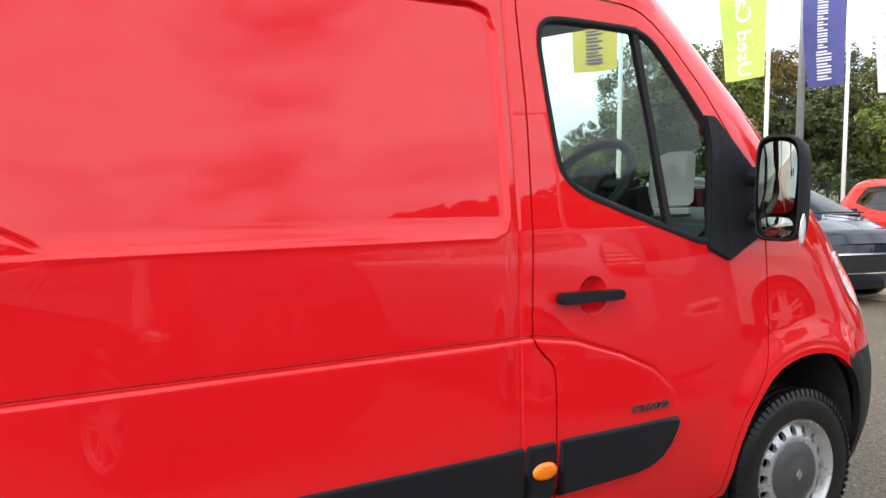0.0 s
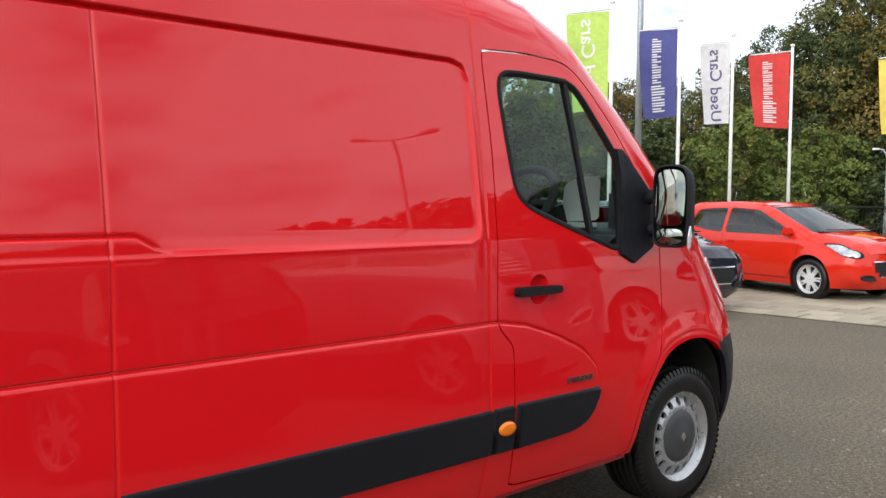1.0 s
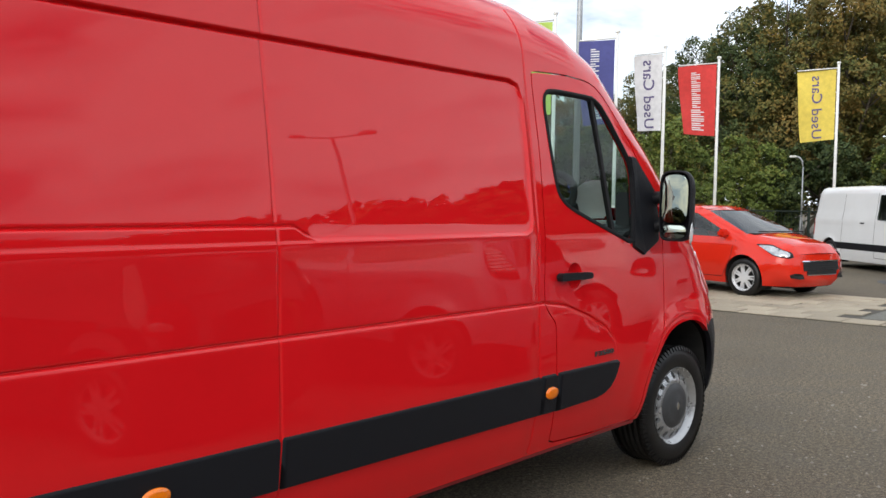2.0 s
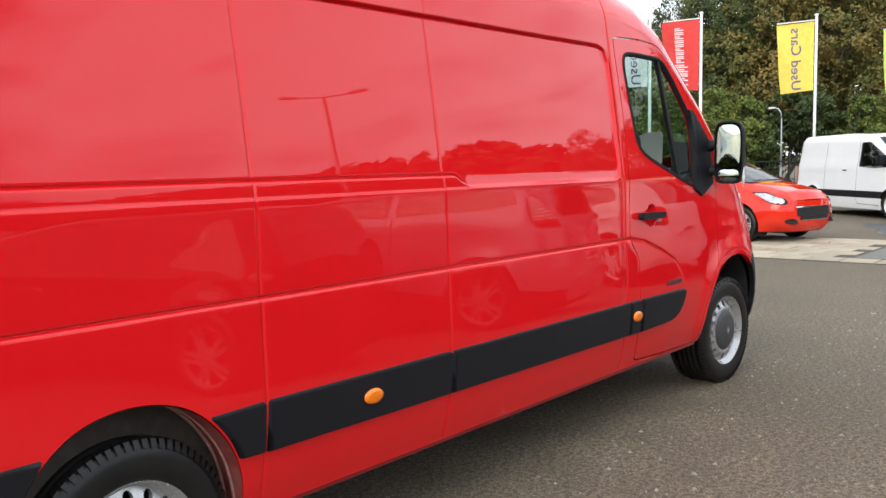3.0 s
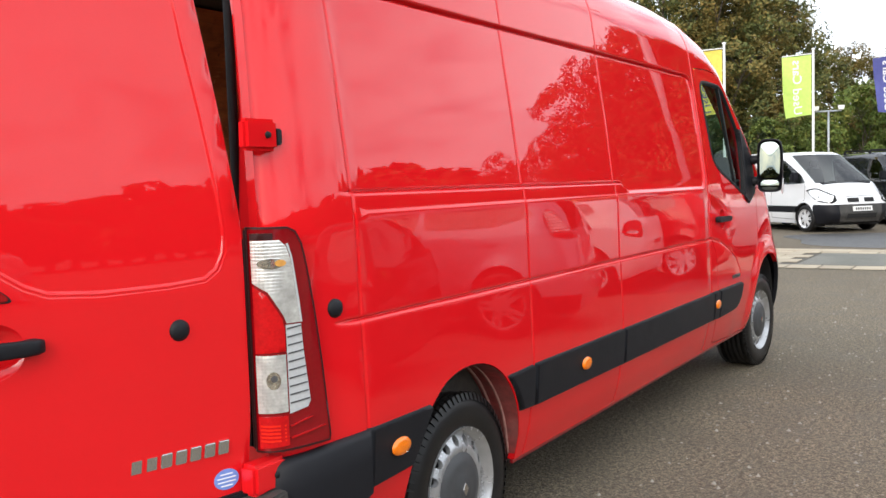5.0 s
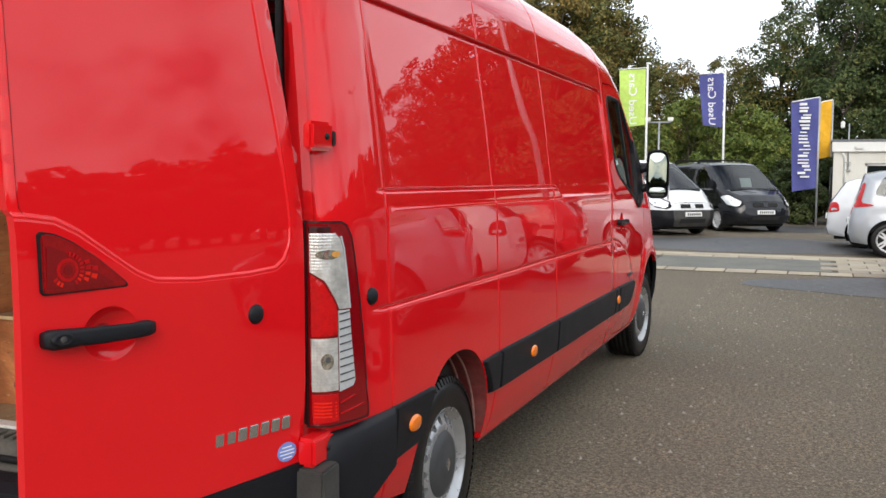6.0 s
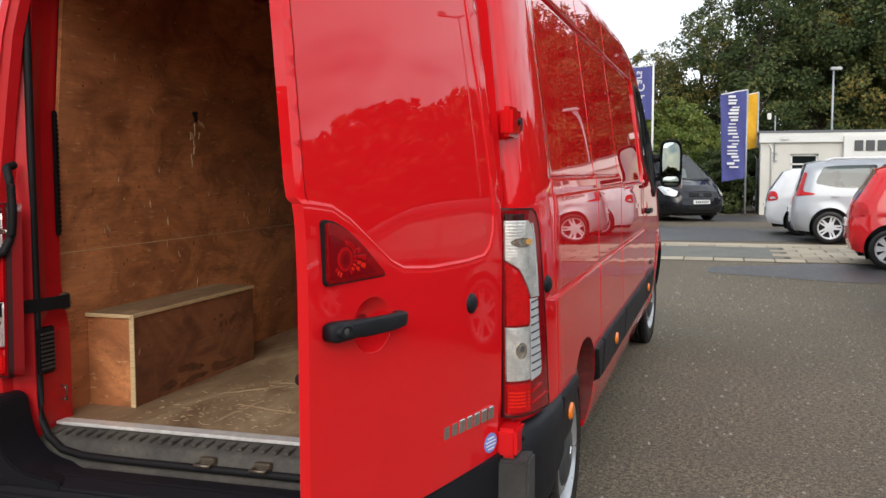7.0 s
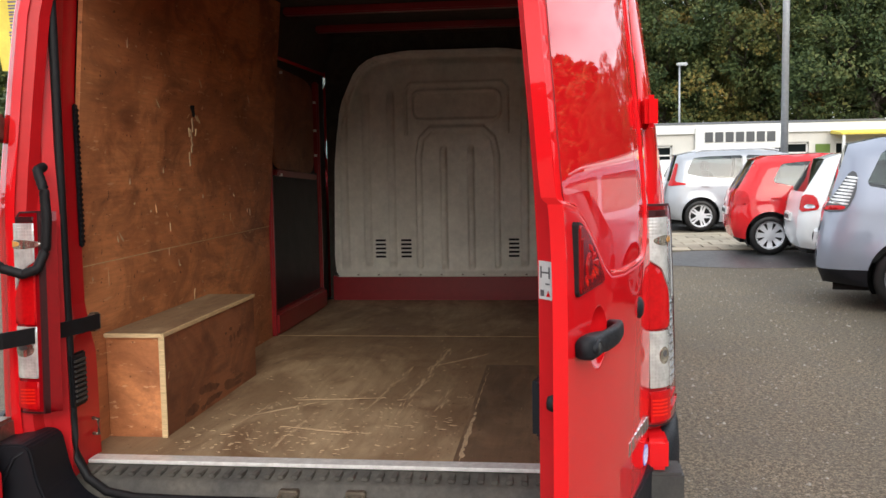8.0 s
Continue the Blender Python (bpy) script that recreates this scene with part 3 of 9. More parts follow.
WIN = [(4.000, 1.965), (4.036, 2.016), (4.12, 2.024), (4.430, 2.020), (4.50, 1.998), (4.560, 1.945), (4.650, 1.845), (4.757, 1.722), (4.788, 1.650), (4.775, 1.45), (4.758, 1.330), (4.715, 1.290),
       (4.534, 1.347), (4.313, 1.417), (4.144, 1.473), (4.073, 1.520), (4.045, 1.575), (4.020, 1.758)]
ARCH_F = smooth_poly(ARCH_F, 2, 0.05)
ARCH_R = smooth_poly(ARCH_R, 2, 0.05)
ARCH_F, ARCH_R = [[p for p in a if p[1] > 0.201] for a in (ARCH_F, ARCH_R)]
HANDLE_C = (4.175, 1.155)


def rounding(x, z):
    d, v = near(x, z, OUT, closed=False, values=[(o[2], o[3]) for o in OUT])
    q = np.clip(1 - d / v[..., 0], 0, 1)
    return v[..., 1] * (1 - np.sqrt(np.clip(1 - q * q, 0, 1)))


def half_plain(x, z):
    """Half the van's width at a place of its side, without pressings."""
    x, z = np.asarray(x, float), np.asarray(z, float)
    return np.interp(z, _zz, _yy) - rounding(x, z)


def half_van(x, z):
    """The same with the pressings: recessed upper panel, creases, seams, flares and the handle's cup."""
    x, z = np.asarray(x, float), np.asarray(z, float)
    y = half_plain(x, z)
    sd = np.where(inside(x, z, REC), 1, -1) * near(x, z, REC)
    back = step(0.30, 0.42, x)
    y = y - 0.009 * step(-0.006, 0.010, sd) * back
    top = near(x, z, REC[:3], closed=False)
    low = near(x, z, REC[-3:], closed=False)
    y = y - 0.022 * np.exp(-(top / 0.0055) ** 2) * step(0.05, 0.12, x) - 0.016 * np.exp(-(low / 0.0045) ** 2) * back
    front = near(x, z, REC[2:8], closed=False)
    y = y + 0.003 * np.exp(-((front - 0.004) / 0.012) ** 2)
    y = y + 0.004 * step(1.362, 1.350, z) * back * step(3.86, 3.80, x)
    dl = near(x, z, LOW, closed=False)
    lowz = np.interp(x, [p[0] for p in LOW], [p[1] for p in LOW])
    fade = step(0.24, 0.34, x) * step(4.60, 4.40, x)
    y = y - 0.011 * np.exp(-(dl / 0.0042) ** 2) * fade
    y = y + 0.0045 * step(lowz + 0.004, lowz - 0.020, z) * fade
    for sx, z0, z1 in SEAMS:
        y = y - 0.0055 * np.exp(-((x - sx) / 0.0045) ** 2) * step(z0 - 0.02, z0, z) * step(z1, z1 - 0.02, z)
    af = near(x, z, ARCH_F, closed=False)
    y = y + 0.013 * step(0.15, 0.03, af) * step(0.30, 0.42, z)
    y = y - 0.002 * np.exp(-((af - 0.034) / 0.007) ** 2) * step(4.86, 4.92, x) * step(5.60, 5.5, x)
    hc = np.hypot((x - HANDLE_C[0]), (z - HANDLE_C[1]))
    y = y - 0.032 * np.clip(1 - (hc / 0.062) ** 2, 0, 1) ** 0.8
    # soft dishing of the big panels
    y = y + 0.0006 * np.sin(x * 3.1 + 0.8) * np.sin(z * 4.0) + 0.0003 * np.sin(x * 7.3) * np.cos(z * 5.2 + 1) + 0.0005 * step(1.06, 1.02, z) * np.sin(x * 8.3 + 0.6) * np.sin(z * 13.0 + x)
    return y


def normals_of(fn, side):
    def n(x, z):
        e = 0.0012
        gx = (fn(x + e, z) - fn(x - e, z)) / (2 * e)
        gz = (fn(x, z + e) - fn(x, z - e)) / (2 * e)
        v = np.stack([-gx, np.full_like(gx, side * 1.0), -gz], 1)
        v[:, 0] = -gx
        return v / np.linalg.norm(v, axis=1)[:, None]
    return n


def offset_lines(poly, ds, stepping, closed=False):
    """Points beside a polyline at the distances ds."""
    p = np.array(dense(poly, stepping, closed))
    t = np.gradient(p, axis=0)
    t /= np.linalg.norm(t, axis=1)[:, None] + 1e-9
    nrm = np.stack([-t[:, 1], t[:, 0]], 1)
    return [[tuple(q) for q in p + d * nrm] for d in ds]


def shrink(poly, d):
    """A closed polygon moved inward (or outward) by d."""
    p = np.array([q[:2] for q in poly], float)
    area = np.sum(p[:, 0] * np.roll(p[:, 1], -1) - p[:, 1] * np.roll(p[:, 0], -1))
    e = np.roll(p, -1, 0) - p
    n = np.stack([-e[:, 1], e[:, 0]], 1)
    n /= np.linalg.norm(n, axis=1)[:, None] + 1e-9
    if area < 0:
        n = -n
    n2 = n + np.roll(n, 1, 0)
    n2 /= (np.sum(n2 * n2, 1) / 2)[:, None].clip(0.6)
    return [tuple(q) for q in p + d * n2]


DOOR_S = dense(smooth_poly(DOOR, 1), 0.03)
DOOR_O = dense(shrink(smooth_poly(DOOR, 1), -0.0075), 0.03)
WIN_S = smooth_poly(WIN, 2)
SIDE = dense([o[:2] for o in OUT], 0.04, False) + dense(BASE, 0.05, False)
ARCHF_S = dense(ARCH_F, 0.03, False)
ARCHR_S = dense(ARCH_R, 0.03, False)


def side_sheet(pitch, fine):
    gx = np.arange(0.06, 6.2, pitch)
    gz = np.arange(0.33, 2.5, pitch)
    X, Z = np.meshgrid(gx, gz)
    X, Z = X.ravel(), Z.ravel()
    ok = inside(X, Z, SIDE) & (near(X, Z, SIDE) > 0.012)
    for lp in (DOOR_S, DOOR_O, WIN_S, ARCHF_S, ARCHR_S):
        ok &= near(X, Z, lp) > 0.008
    lines = []
    if fine:
        # fold lines of the pressings run along the sheet's edges
        o5 = (-0.020, -0.013, -0.008, -0.005, -0.0025, 0.0, 0.0025, 0.005, 0.008, 0.013, 0.020)
        lines += [q + q[:1] for q in offset_lines(REC, o5, 0.03, True)]
        lines += offset_lines(LOW, (-0.03,) + o5 + (0.03,), 0.03)
        for sx, z0, z1 in SEAMS:
            lines += offset_lines([(sx, z0), (sx, z1 - 0.03)], o5, 0.03)
            ok &= ~((np.abs(X - sx) < 0.026) & (Z > z0) & (Z < z1))
        lines += offset_lines([(0.42, 1.356), (3.72, 1.356)], (-0.012, -0.006, 0.0, 0.006, 0.012), 0.03)
        ok &= (near(X, Z, REC) > 0.026) & (near(X, Z, LOW, closed=False) > 0.036) & (np.abs(Z - 1.356) > 0.018)
        lines += offset_lines(ARCH_F[1:-1], (0.020, 0.027, 0.034, 0.041, 0.05), 0.02)
        lines += [[(HANDLE_C[0] + r * math.cos(a * math.pi / 16), HANDLE_C[1] + r * math.sin(a * math.pi / 16)) for a in range(33)] for r in (0.010, 0.020, 0.030, 0.040, 0.048, 0.054, 0.058, 0.061, 0.0635, 0.070)]
        ok &= np.hypot(X - HANDLE_C[0], Z - HANDLE_C[1]) > 0.078
    lines += [q + q[:1] for q in (shrink(SIDE, 0.006), shrink(SIDE, 0.015), shrink(SIDE, 0.03), shrink(SIDE, 0.05))]
    return cut_sheet(list(zip(X[ok], Z[ok])), [SIDE, DOOR_S, DOOR_O, WIN_S, ARCHF_S, ARCHR_S], lines)


def lift_right(x, z):
    return np.stack([x, -half_van(x, z), z], 1)


LEFT = -0.06      # the flank opposite lies this much nearer: the van's middle is y = -0.04


def lift_left(x, z):
    return np.stack([x, half_plain(x, z) + LEFT, z], 1)


v2, tri = side_sheet(0.032, True)
cen = v2[tri].mean(1)
CX, CZ = cen[:, 0], cen[:, 1]
in_side = inside(CX, CZ, SIDE) & ~inside(CX, CZ, ARCHF_S) & ~inside(CX, CZ, ARCHR_S)
in_do, in_ds, in_w = inside(CX, CZ, DOOR_O), inside(CX, CZ, DOOR_S), inside(CX, CZ, WIN_S)
bumper_f = (CX > 5.60) & (CZ < 0.80)
nR = normals_of(half_van, -1)
put("side_panel", region_mesh("side_panel", v2, tri, in_side & ~in_do & ~bumper_f, lift_right, RED, (0, 0.03, 0), nR), van)
put("front_bumper", region_mesh("front_bumper", v2, tri, in_side & ~in_do & bumper_f, lift_right, BLACK_PL, (0, 0.03, 0), nR), van, label="black textured plastic front bumper corner")
front_door = put("front_door", region_mesh("front_door", v2, tri, in_ds & ~in_w, lift_right, RED, (0, 0.035, 0), nR), van, label="red front door with window")
# the left flank is one panel with its window
v3, tri3 = side_sheet(0.09, False)
c3 = v3[tri3].mean(1)
k3 = inside(c3[:, 0], c3[:, 1], SIDE) & ~inside(c3[:, 0], c3[:, 1], ARCHF_S) & ~inside(c3[:, 0], c3[:, 1], ARCHR_S) & ~inside(c3[:, 0], c3[:, 1], WIN_S)
nL = normals_of(half_plain, 1)
put("side_panel", region_mesh("side_panel", v3, tri3, k3, lift_left, RED, (0, -0.03, 0), nL, flip=True), van)


def top_strip(name, pts, mat, parent, label="", crown=0.012, cols=9):
    """The skin across the van over a run of its silhouette."""
    P = np.array(pts)
    w = half_plain(P[:, 0], P[:, 1])
    vs, fs = [], []
    for (x, z), h in zip(P, w):
        for j in range(cols):
            s = -1 + 2 * j / (cols - 1)
            vs.append((x, s * h + LEFT * (s + 1) / 2, z + crown * (1 - s * s)))
    for i in range(len(P) - 1):
        for j in range(cols - 1):
            k = i * cols + j
            fs.append((k, k + cols, k + cols + 1, k + 1))
    return put(name, mesh_of(name, vs, fs, mat), parent, None, label)


OD = dense([o[:2] for o in OUT], 0.05, False)
roof_pts = [p for p in OD if p[1] > 2.24 and p[0] < 4.60]
top_strip("roof", roof_pts, RED, van)
ws = [(4.61, 2.243)] + [p for p in OD if 4.62 <= p[0] <= 5.46 and p[1] > 1.44] + [(5.48, 1.46)]
windscreen = top_strip("windscreen", ws, GLASS, van, "clear windscreen", 0.03)
windscreen.visible_shadow = False
top_strip("bonnet", [p for p in OD if p[0] >= 5.475 and p[1] > 1.0] + [(6.085, 0.97)], RED, van)
top_strip("front_bumper", [(6.085, 0.97)] + [p for p in OD if p[0] > 5.9 and p[1] < 0.97], BLACK_PL, van, "black textured plastic front bumper")

# headlight that wraps round the nose's corner
hl = smooth_poly([(5.52, 1.20), (5.63, 1.23), (5.80, 1.16), (5.95, 0.98), (5.90, 0.93), (5.78, 0.96), (5.66, 1.05)], 2)
hp = [p for p in ((x, z) for x in np.arange(5.5, 6.05, 0.03) for z in np.arange(0.9, 1.3, 0.03))]
hv, ht = cut_sheet(hp, [hl])
hc = hv[ht].mean(1)


def lift_hl(s):
    return lambda x, z: np.stack([x, s * (half_plain(x, z) + 0.007) + (LEFT if s > 0 else 0), z], 1)


for s in (-1, 1):
    put("headlight", region_mesh("headlight", hv, ht, inside(hc[:, 0], hc[:, 1], hl), lift_hl(s), LENS_CLEAR, (0, -s * 0.03, 0), flip=s > 0), van, label="clear headlight")

# window: black seal, divider and two panes
win_in = shrink(WIN_S, 0.020)
win_out = shrink(WIN_S, -0.006)


def ring(name, outer, inner, lift_y, mat, parent, label=""):
    n = len(outer)
    vs, fs = [], []
    for p in outer:
        vs.append((p[0], -half_plain(p[0], p[1]) + lift_y, p[1]))
    for a, b in zip(outer, inner):
        mx, mz = a[0] * 0.45 + b[0] * 0.55, a[1] * 0.45 + b[1] * 0.55
        vs.append((mx, -half_plain(mx, mz) + lift_y - 0.006, mz))
    for p in inner:
        vs.append((p[0], -half_plain(p[0], p[1]) + lift_y + 0.014, p[1]))
    for r in range(2):
        for i in range(n):
            j = (i + 1) % n
            fs.append((r * n + i, r * n + j, (r + 1) * n + j, (r + 1) * n + i))
    return put(name, mesh_of(name, vs, fs, mat), parent, None, label)


ring("window_seal", win_out, win_in, -0.002, RUBBER, front_door, "black rubber window seal")


def pane(name, poly, side, depth, parent, mat=GLASS):
    gp = [(x, z) for x in np.arange(3.98, 4.82, 0.06) for z in np.arange(1.28, 2.05, 0.06)]
    pv, pt = cut_sheet(gp, [poly])
    pc = pv[pt].mean(1)
    ob = put(name, region_mesh(name, pv, pt, inside(pc[:, 0], pc[:, 1], poly), lambda x, z: np.stack([x, side * (half_plain(x, z) - depth) + (LEFT if side > 0 else 0), z], 1), mat, None, flip=side > 0), parent)
    ob.visible_shadow = False
    return ob


pane("window_pane", dense(shrink(WIN_S, 0.012), 0.04), -1, 0.010, front_door)
left_pane = pane("window_pane", dense(WIN_S, 0.04), 1, 0.012, van)
bar = [(4.422, 2.025), (4.447, 2.025), (4.545, 1.350), (4.520, 1.355)]
bb = []
for x, z in bar:
    bb += [(x, -half_plain(x, z) - 0.001, z), (x, -half_plain(x, z) + 0.022, z)]
put("window_divider", mesh_of("window_divider", bb, [(0, 2, 4, 6), (1, 7, 5, 3), (0, 1, 3, 2), (2, 3, 5, 4), (4, 5, 7, 6), (6, 7, 1, 0)], RUBBER, smooth=False), front_door)

# mirror: triangular foot, arm, housing with two glasses and an indicator
foot = [(4.742, 1.742), (4.800, 1.742), (4.985, 1.565), (5.000, 1.400), (4.985, 1.300), (4.832, 1.230), (4.716, 1.278), (4.744, 1.450), (4.758, 1.640)]
fb = bmesh.new()
fa = [fb.verts.new((x, -half_plain(x, z) - 0.014, z)) for x, z in foot]
fi = [fb.verts.new((x, -half_plain(x, z) + 0.02, z)) for x, z in foot]
fb.faces.new(fa)
fb.faces.new(fi[::-1])
for i in range(len(foot)):
    j = (i + 1) % len(foot)
    fb.faces.new((fa[i], fi[i], fi[j], fa[j]))
bmesh.ops.recalc_face_normals(fb, faces=fb.faces)
bmesh.ops.bevel(fb, geom=list(fb.edges), offset=0.006, segments=2, affect="EDGES", clamp_overlap=True)
mirror = part("door_mirror", fb, BLACK_PL, van, "black plastic tall door mirror")


def mirror_set(parent, s):
    """Housing, arms and glasses of a tall mirror on the flank s."""
    cx, cy, cz = 4.972, s * 1.160 + (LEFT if s > 0 else 0), 1.470
    T = pose(cx, cy, cz, 0, 0.6, -s * 6) @ Matrix.Diagonal((0.85, 0.68, 0.95, 1))
    hs = smooth_poly([(-0.105, -0.175), (0.105, -0.175), (0.125, -0.10), (0.125, 0.17), (0.085, 0.215), (-0.085, 0.215), (-0.125, 0.16), (-0.125, -0.10)], 2)
    n = len(hs)
    vs, fs = [], []
    for k, (dx, sc) in enumerate(((-0.055, 0.95), (-0.05, 1.0), (0.0, 1.0), (0.05, 0.93), (0.085, 0.75), (0.105, 0.40))):
        for y, z in hs:
            vs.append((dx, y * sc, z * sc + (0.01 if k > 3 else 0)))
    for k in range(5):
        for i in range(n):
            j = (i + 1) % n
            fs.append((k * n + i, k * n + j, (k + 1) * n + j, (k + 1) * n + i))
    fs.append(tuple(range(5 * n, 6 * n)))
    i0 = len(vs)
    vs += [(-0.048, y * 0.92, z * 0.94 + 0.002) for y, z in hs] + [(0.010, y * 0.91, z * 0.93 + 0.002) for y, z in hs]
    for i in range(n):
        j = (i + 1) % n
        fs += [(j, i, i0 + i, i0 + j), (i0 + j, i0 + i, i0 + n + i, i0 + n + j)]
    fs.append(tuple(range(i0 + n, i0 + 2 * n))[::-1])
    put("mirror_housing", mesh_of("mirror_housing", vs, fs, BLACK_PL), parent, T)
    def gl(name, poly, dx, mat, bulge):
        poly = [(y * 0.94, z * 0.97) for y, z in smooth_poly(poly, 2)]
        m = len(poly)
        my_, mz_ = sum(p[0] for p in poly) / m, sum(p[1] for p in poly) / m
        g, f = [], []
        for q in (1.0, 0.85, 0.65, 0.45, 0.22):
            g += [(dx + s * 0.09 * (my_ + (y - my_) * q) + 0.055 * (z - mz_) * q - bulge * (1 - q * q), my_ + (y - my_) * q, mz_ + (z - mz_) * q) for y, z in poly]
        g.append((dx + s * 0.09 * my_ - bulge, my_, mz_))
        for r in range(4):
            f += [(r * m + i, (r + 1) * m + i, (r + 1) * m + (i + 1) % m, r * m + (i + 1) % m) for i in range(m)]
        f += [(4 * m + i, 5 * m, 4 * m + (i + 1) % m) for i in range(m)]
        put(name, mesh_of(name, g, f, mat), parent, T)
    gl("mirror_glass", [(-0.095, -0.075), (0.095, -0.075), (0.105, 0.0), (0.10, 0.17), (0.06, 0.198), (-0.06, 0.198), (-0.105, 0.155), (-0.105, 0.0)], -0.050, MIRROR, 0.003)
    gl("mirror_glass", [(-0.09, -0.165), (0.085, -0.165), (0.10, -0.09), (-0.10, -0.09)], -0.050, MIRROR, 0.004)
    iv, jf = revolve([(0.001, -0.012), (0.020, -0.010), (0.028, 0.0), (0.020, 0.01), (0.001, 0.012)], 16)
    put("indicator", mesh_of("indicator", [(x * 0.8 - 0.01, y + s * 0.118, z * 2.4 - 0.125) for x, y, z in iv], jf, LENS_CLEAR), parent, T, "clear indicator lens")
    for z in (1.385, 1.535):
        sh = LEFT if s > 0 else 0
        yin = s * (half_plain(4.96, z) - 0.01) + sh
        av, af_ = tube([(4.965, yin, z - 0.01), (4.98, s * 1.06 + sh, z), (4.99, s * 1.12 + sh, z)], [0.040, 0.032, 0.032], 10)
        put("mirror_arm", mesh_of("mirror_arm", av, af_, BLACK_PL), parent)


mirror_set(mirror, -1)
mirror_l = box("door_mirror", 4.85, 5.02, 0.925, 0.97, 1.30, 1.55, BLACK_PL, van, "black plastic tall door mirror", 0.01)
mirror_set(mirror_l, 1)

# door handle: bar across a cup
hb = prism_bm(smooth_poly([(4.014, 1.138), (4.014, 1.175), (4.288, 1.169), (4.288, 1.138)], 2, 0.009), -1.078, -1.046, "y", 0.007)
part("door_handle", hb, BLACK_PL, front_door, "black plastic door handle", smooth=False)


# rub strips in black plastic, with amber side markers
def rub_strip(poly, parent, out=0.026):
    """A strip along the flank: polygon in x, z, standing proud."""
    poly = dense(smooth_poly(poly, 1, 0.006), 0.05)
    inner = shrink(poly, 0.010)
    lv, lt = cut_sheet([p for p in ((x, z) for x in np.arange(min(q[0] for q in poly), max(q[0] for q in poly), 0.06) for z in (0.57, 0.60, 0.63, 0.66, 0.69)) if bool(inside(np.array([p[0]]), np.array([p[1]]), inner)[0])], [poly, inner])
    lc = lv[lt].mean(1)
    keep = inside(lc[:, 0], lc[:, 1], poly)

    def depth(x, z):
        e = np.where(inside(x, z, poly), 1, 0) * near(x, z, poly)
        return half_plain(x, z) + 0.006 + (out - 0.006) * np.clip(e / 0.010, 0, 1) + 0.004 * np.clip((0.66 - z) / 0.1, 0, 1)

    def lift(x, z):
        return np.stack([x, -depth(x, z), z], 1)

    def nrm(x, z):
        c0, c1 = sum(p[0] for p in poly) / len(poly), 0.63
        flat = near(x, z, poly) > 0.009
        gz = np.where(flat, 0.05, np.sign(c1 - z) * 0.9)
        v = np.stack([0 * x, -np.ones_like(x), -gz], 1)
        return v / np.linalg.norm(v, axis=1)[:, None]
    return put("rub_strip", region_mesh("rub_strip", lv, lt, keep, lift, BLACK_PL, (0, 0.02, 0), nrm), parent, None, "black plastic rub strip")


rub_strip([(0.360, 0.535), (0.58, 0.545), (0.60, 0.57), (0.70, 0.715), (0.70, 0.722), (0.360, 0.722)], van)
rub_strip(sorted(((x + 0.005, z + 0.003) for x, z in ARCH_R if x > 1.0 and 0.548 < z < 0.716), key=lambda q: -q[1]) + [(1.436, 0.547), (1.436, 0.720)], van)
rub_strip([(1.448, 0.546), (2.387, 0.540), (2.387, 0.719), (1.448, 0.720)], van)
rub_strip([(2.399, 0.540), (3.884, 0.536), (3.884, 0.716), (2.399, 0.718)], van)
rub_strip([(3.894, 0.536), (4.010, 0.534), (4.010, 0.716), (3.894, 0.716)], van)
rub_strip([(4.030, 0.532), (4.36, 0.540), (4.43, 0.551), (4.49, 0.577), (4.535, 0.620), (4.562, 0.670), (4.573, 0.712), (4.030, 0.716)], front_door)


def marker(x, z, parent):
    mv, mf = revolve([(0.0005, -0.013), (0.022, -0.012), (0.036, -0.008), (0.040, 0.004)], 24)
    put("side_marker", mesh_of("side_marker", [(a * 1.22, b * 0.6, c * 0.70) for a, b, c in mv], mf, AMBER), parent, pose(x, -(float(half_plain(x, z)) + 0.032), z), "amber side marker lamp")


for mx in (3.952, 1.919, 0.500):
    marker(mx, 0.636, van)


def stud(x, y, z, parent, turn=0.0):
    sv, sf = revolve([(0.0005, -0.012), (0.018, -0.011), (0.027, -0.004), (0.028, 0.008)], 20)
    put("rubber_stop", mesh_of("rubber_stop", sv, sf, BLACK_PL), parent, pose(x, y, z, 0, 0, turn), "round black rubber stop")


stud(0.251, -float(half_van(np.array([0.251]), np.array([1.091]))[0]), 1.091, van, -14)

# model badge
for lv_, lf_ in letters(text_mesh("F3500", 0.078, 0.003, 0.0015)):
    put("badge_letter", mesh_of("badge_letter", lv_, lf_, BADGE, smooth=False), front_door, pose(4.43, -1.062, 0.764, 90, 0, 0) @ Matrix.Diagonal((0.92, 0.42, 1, 1)), "small dark chrome badge letter")


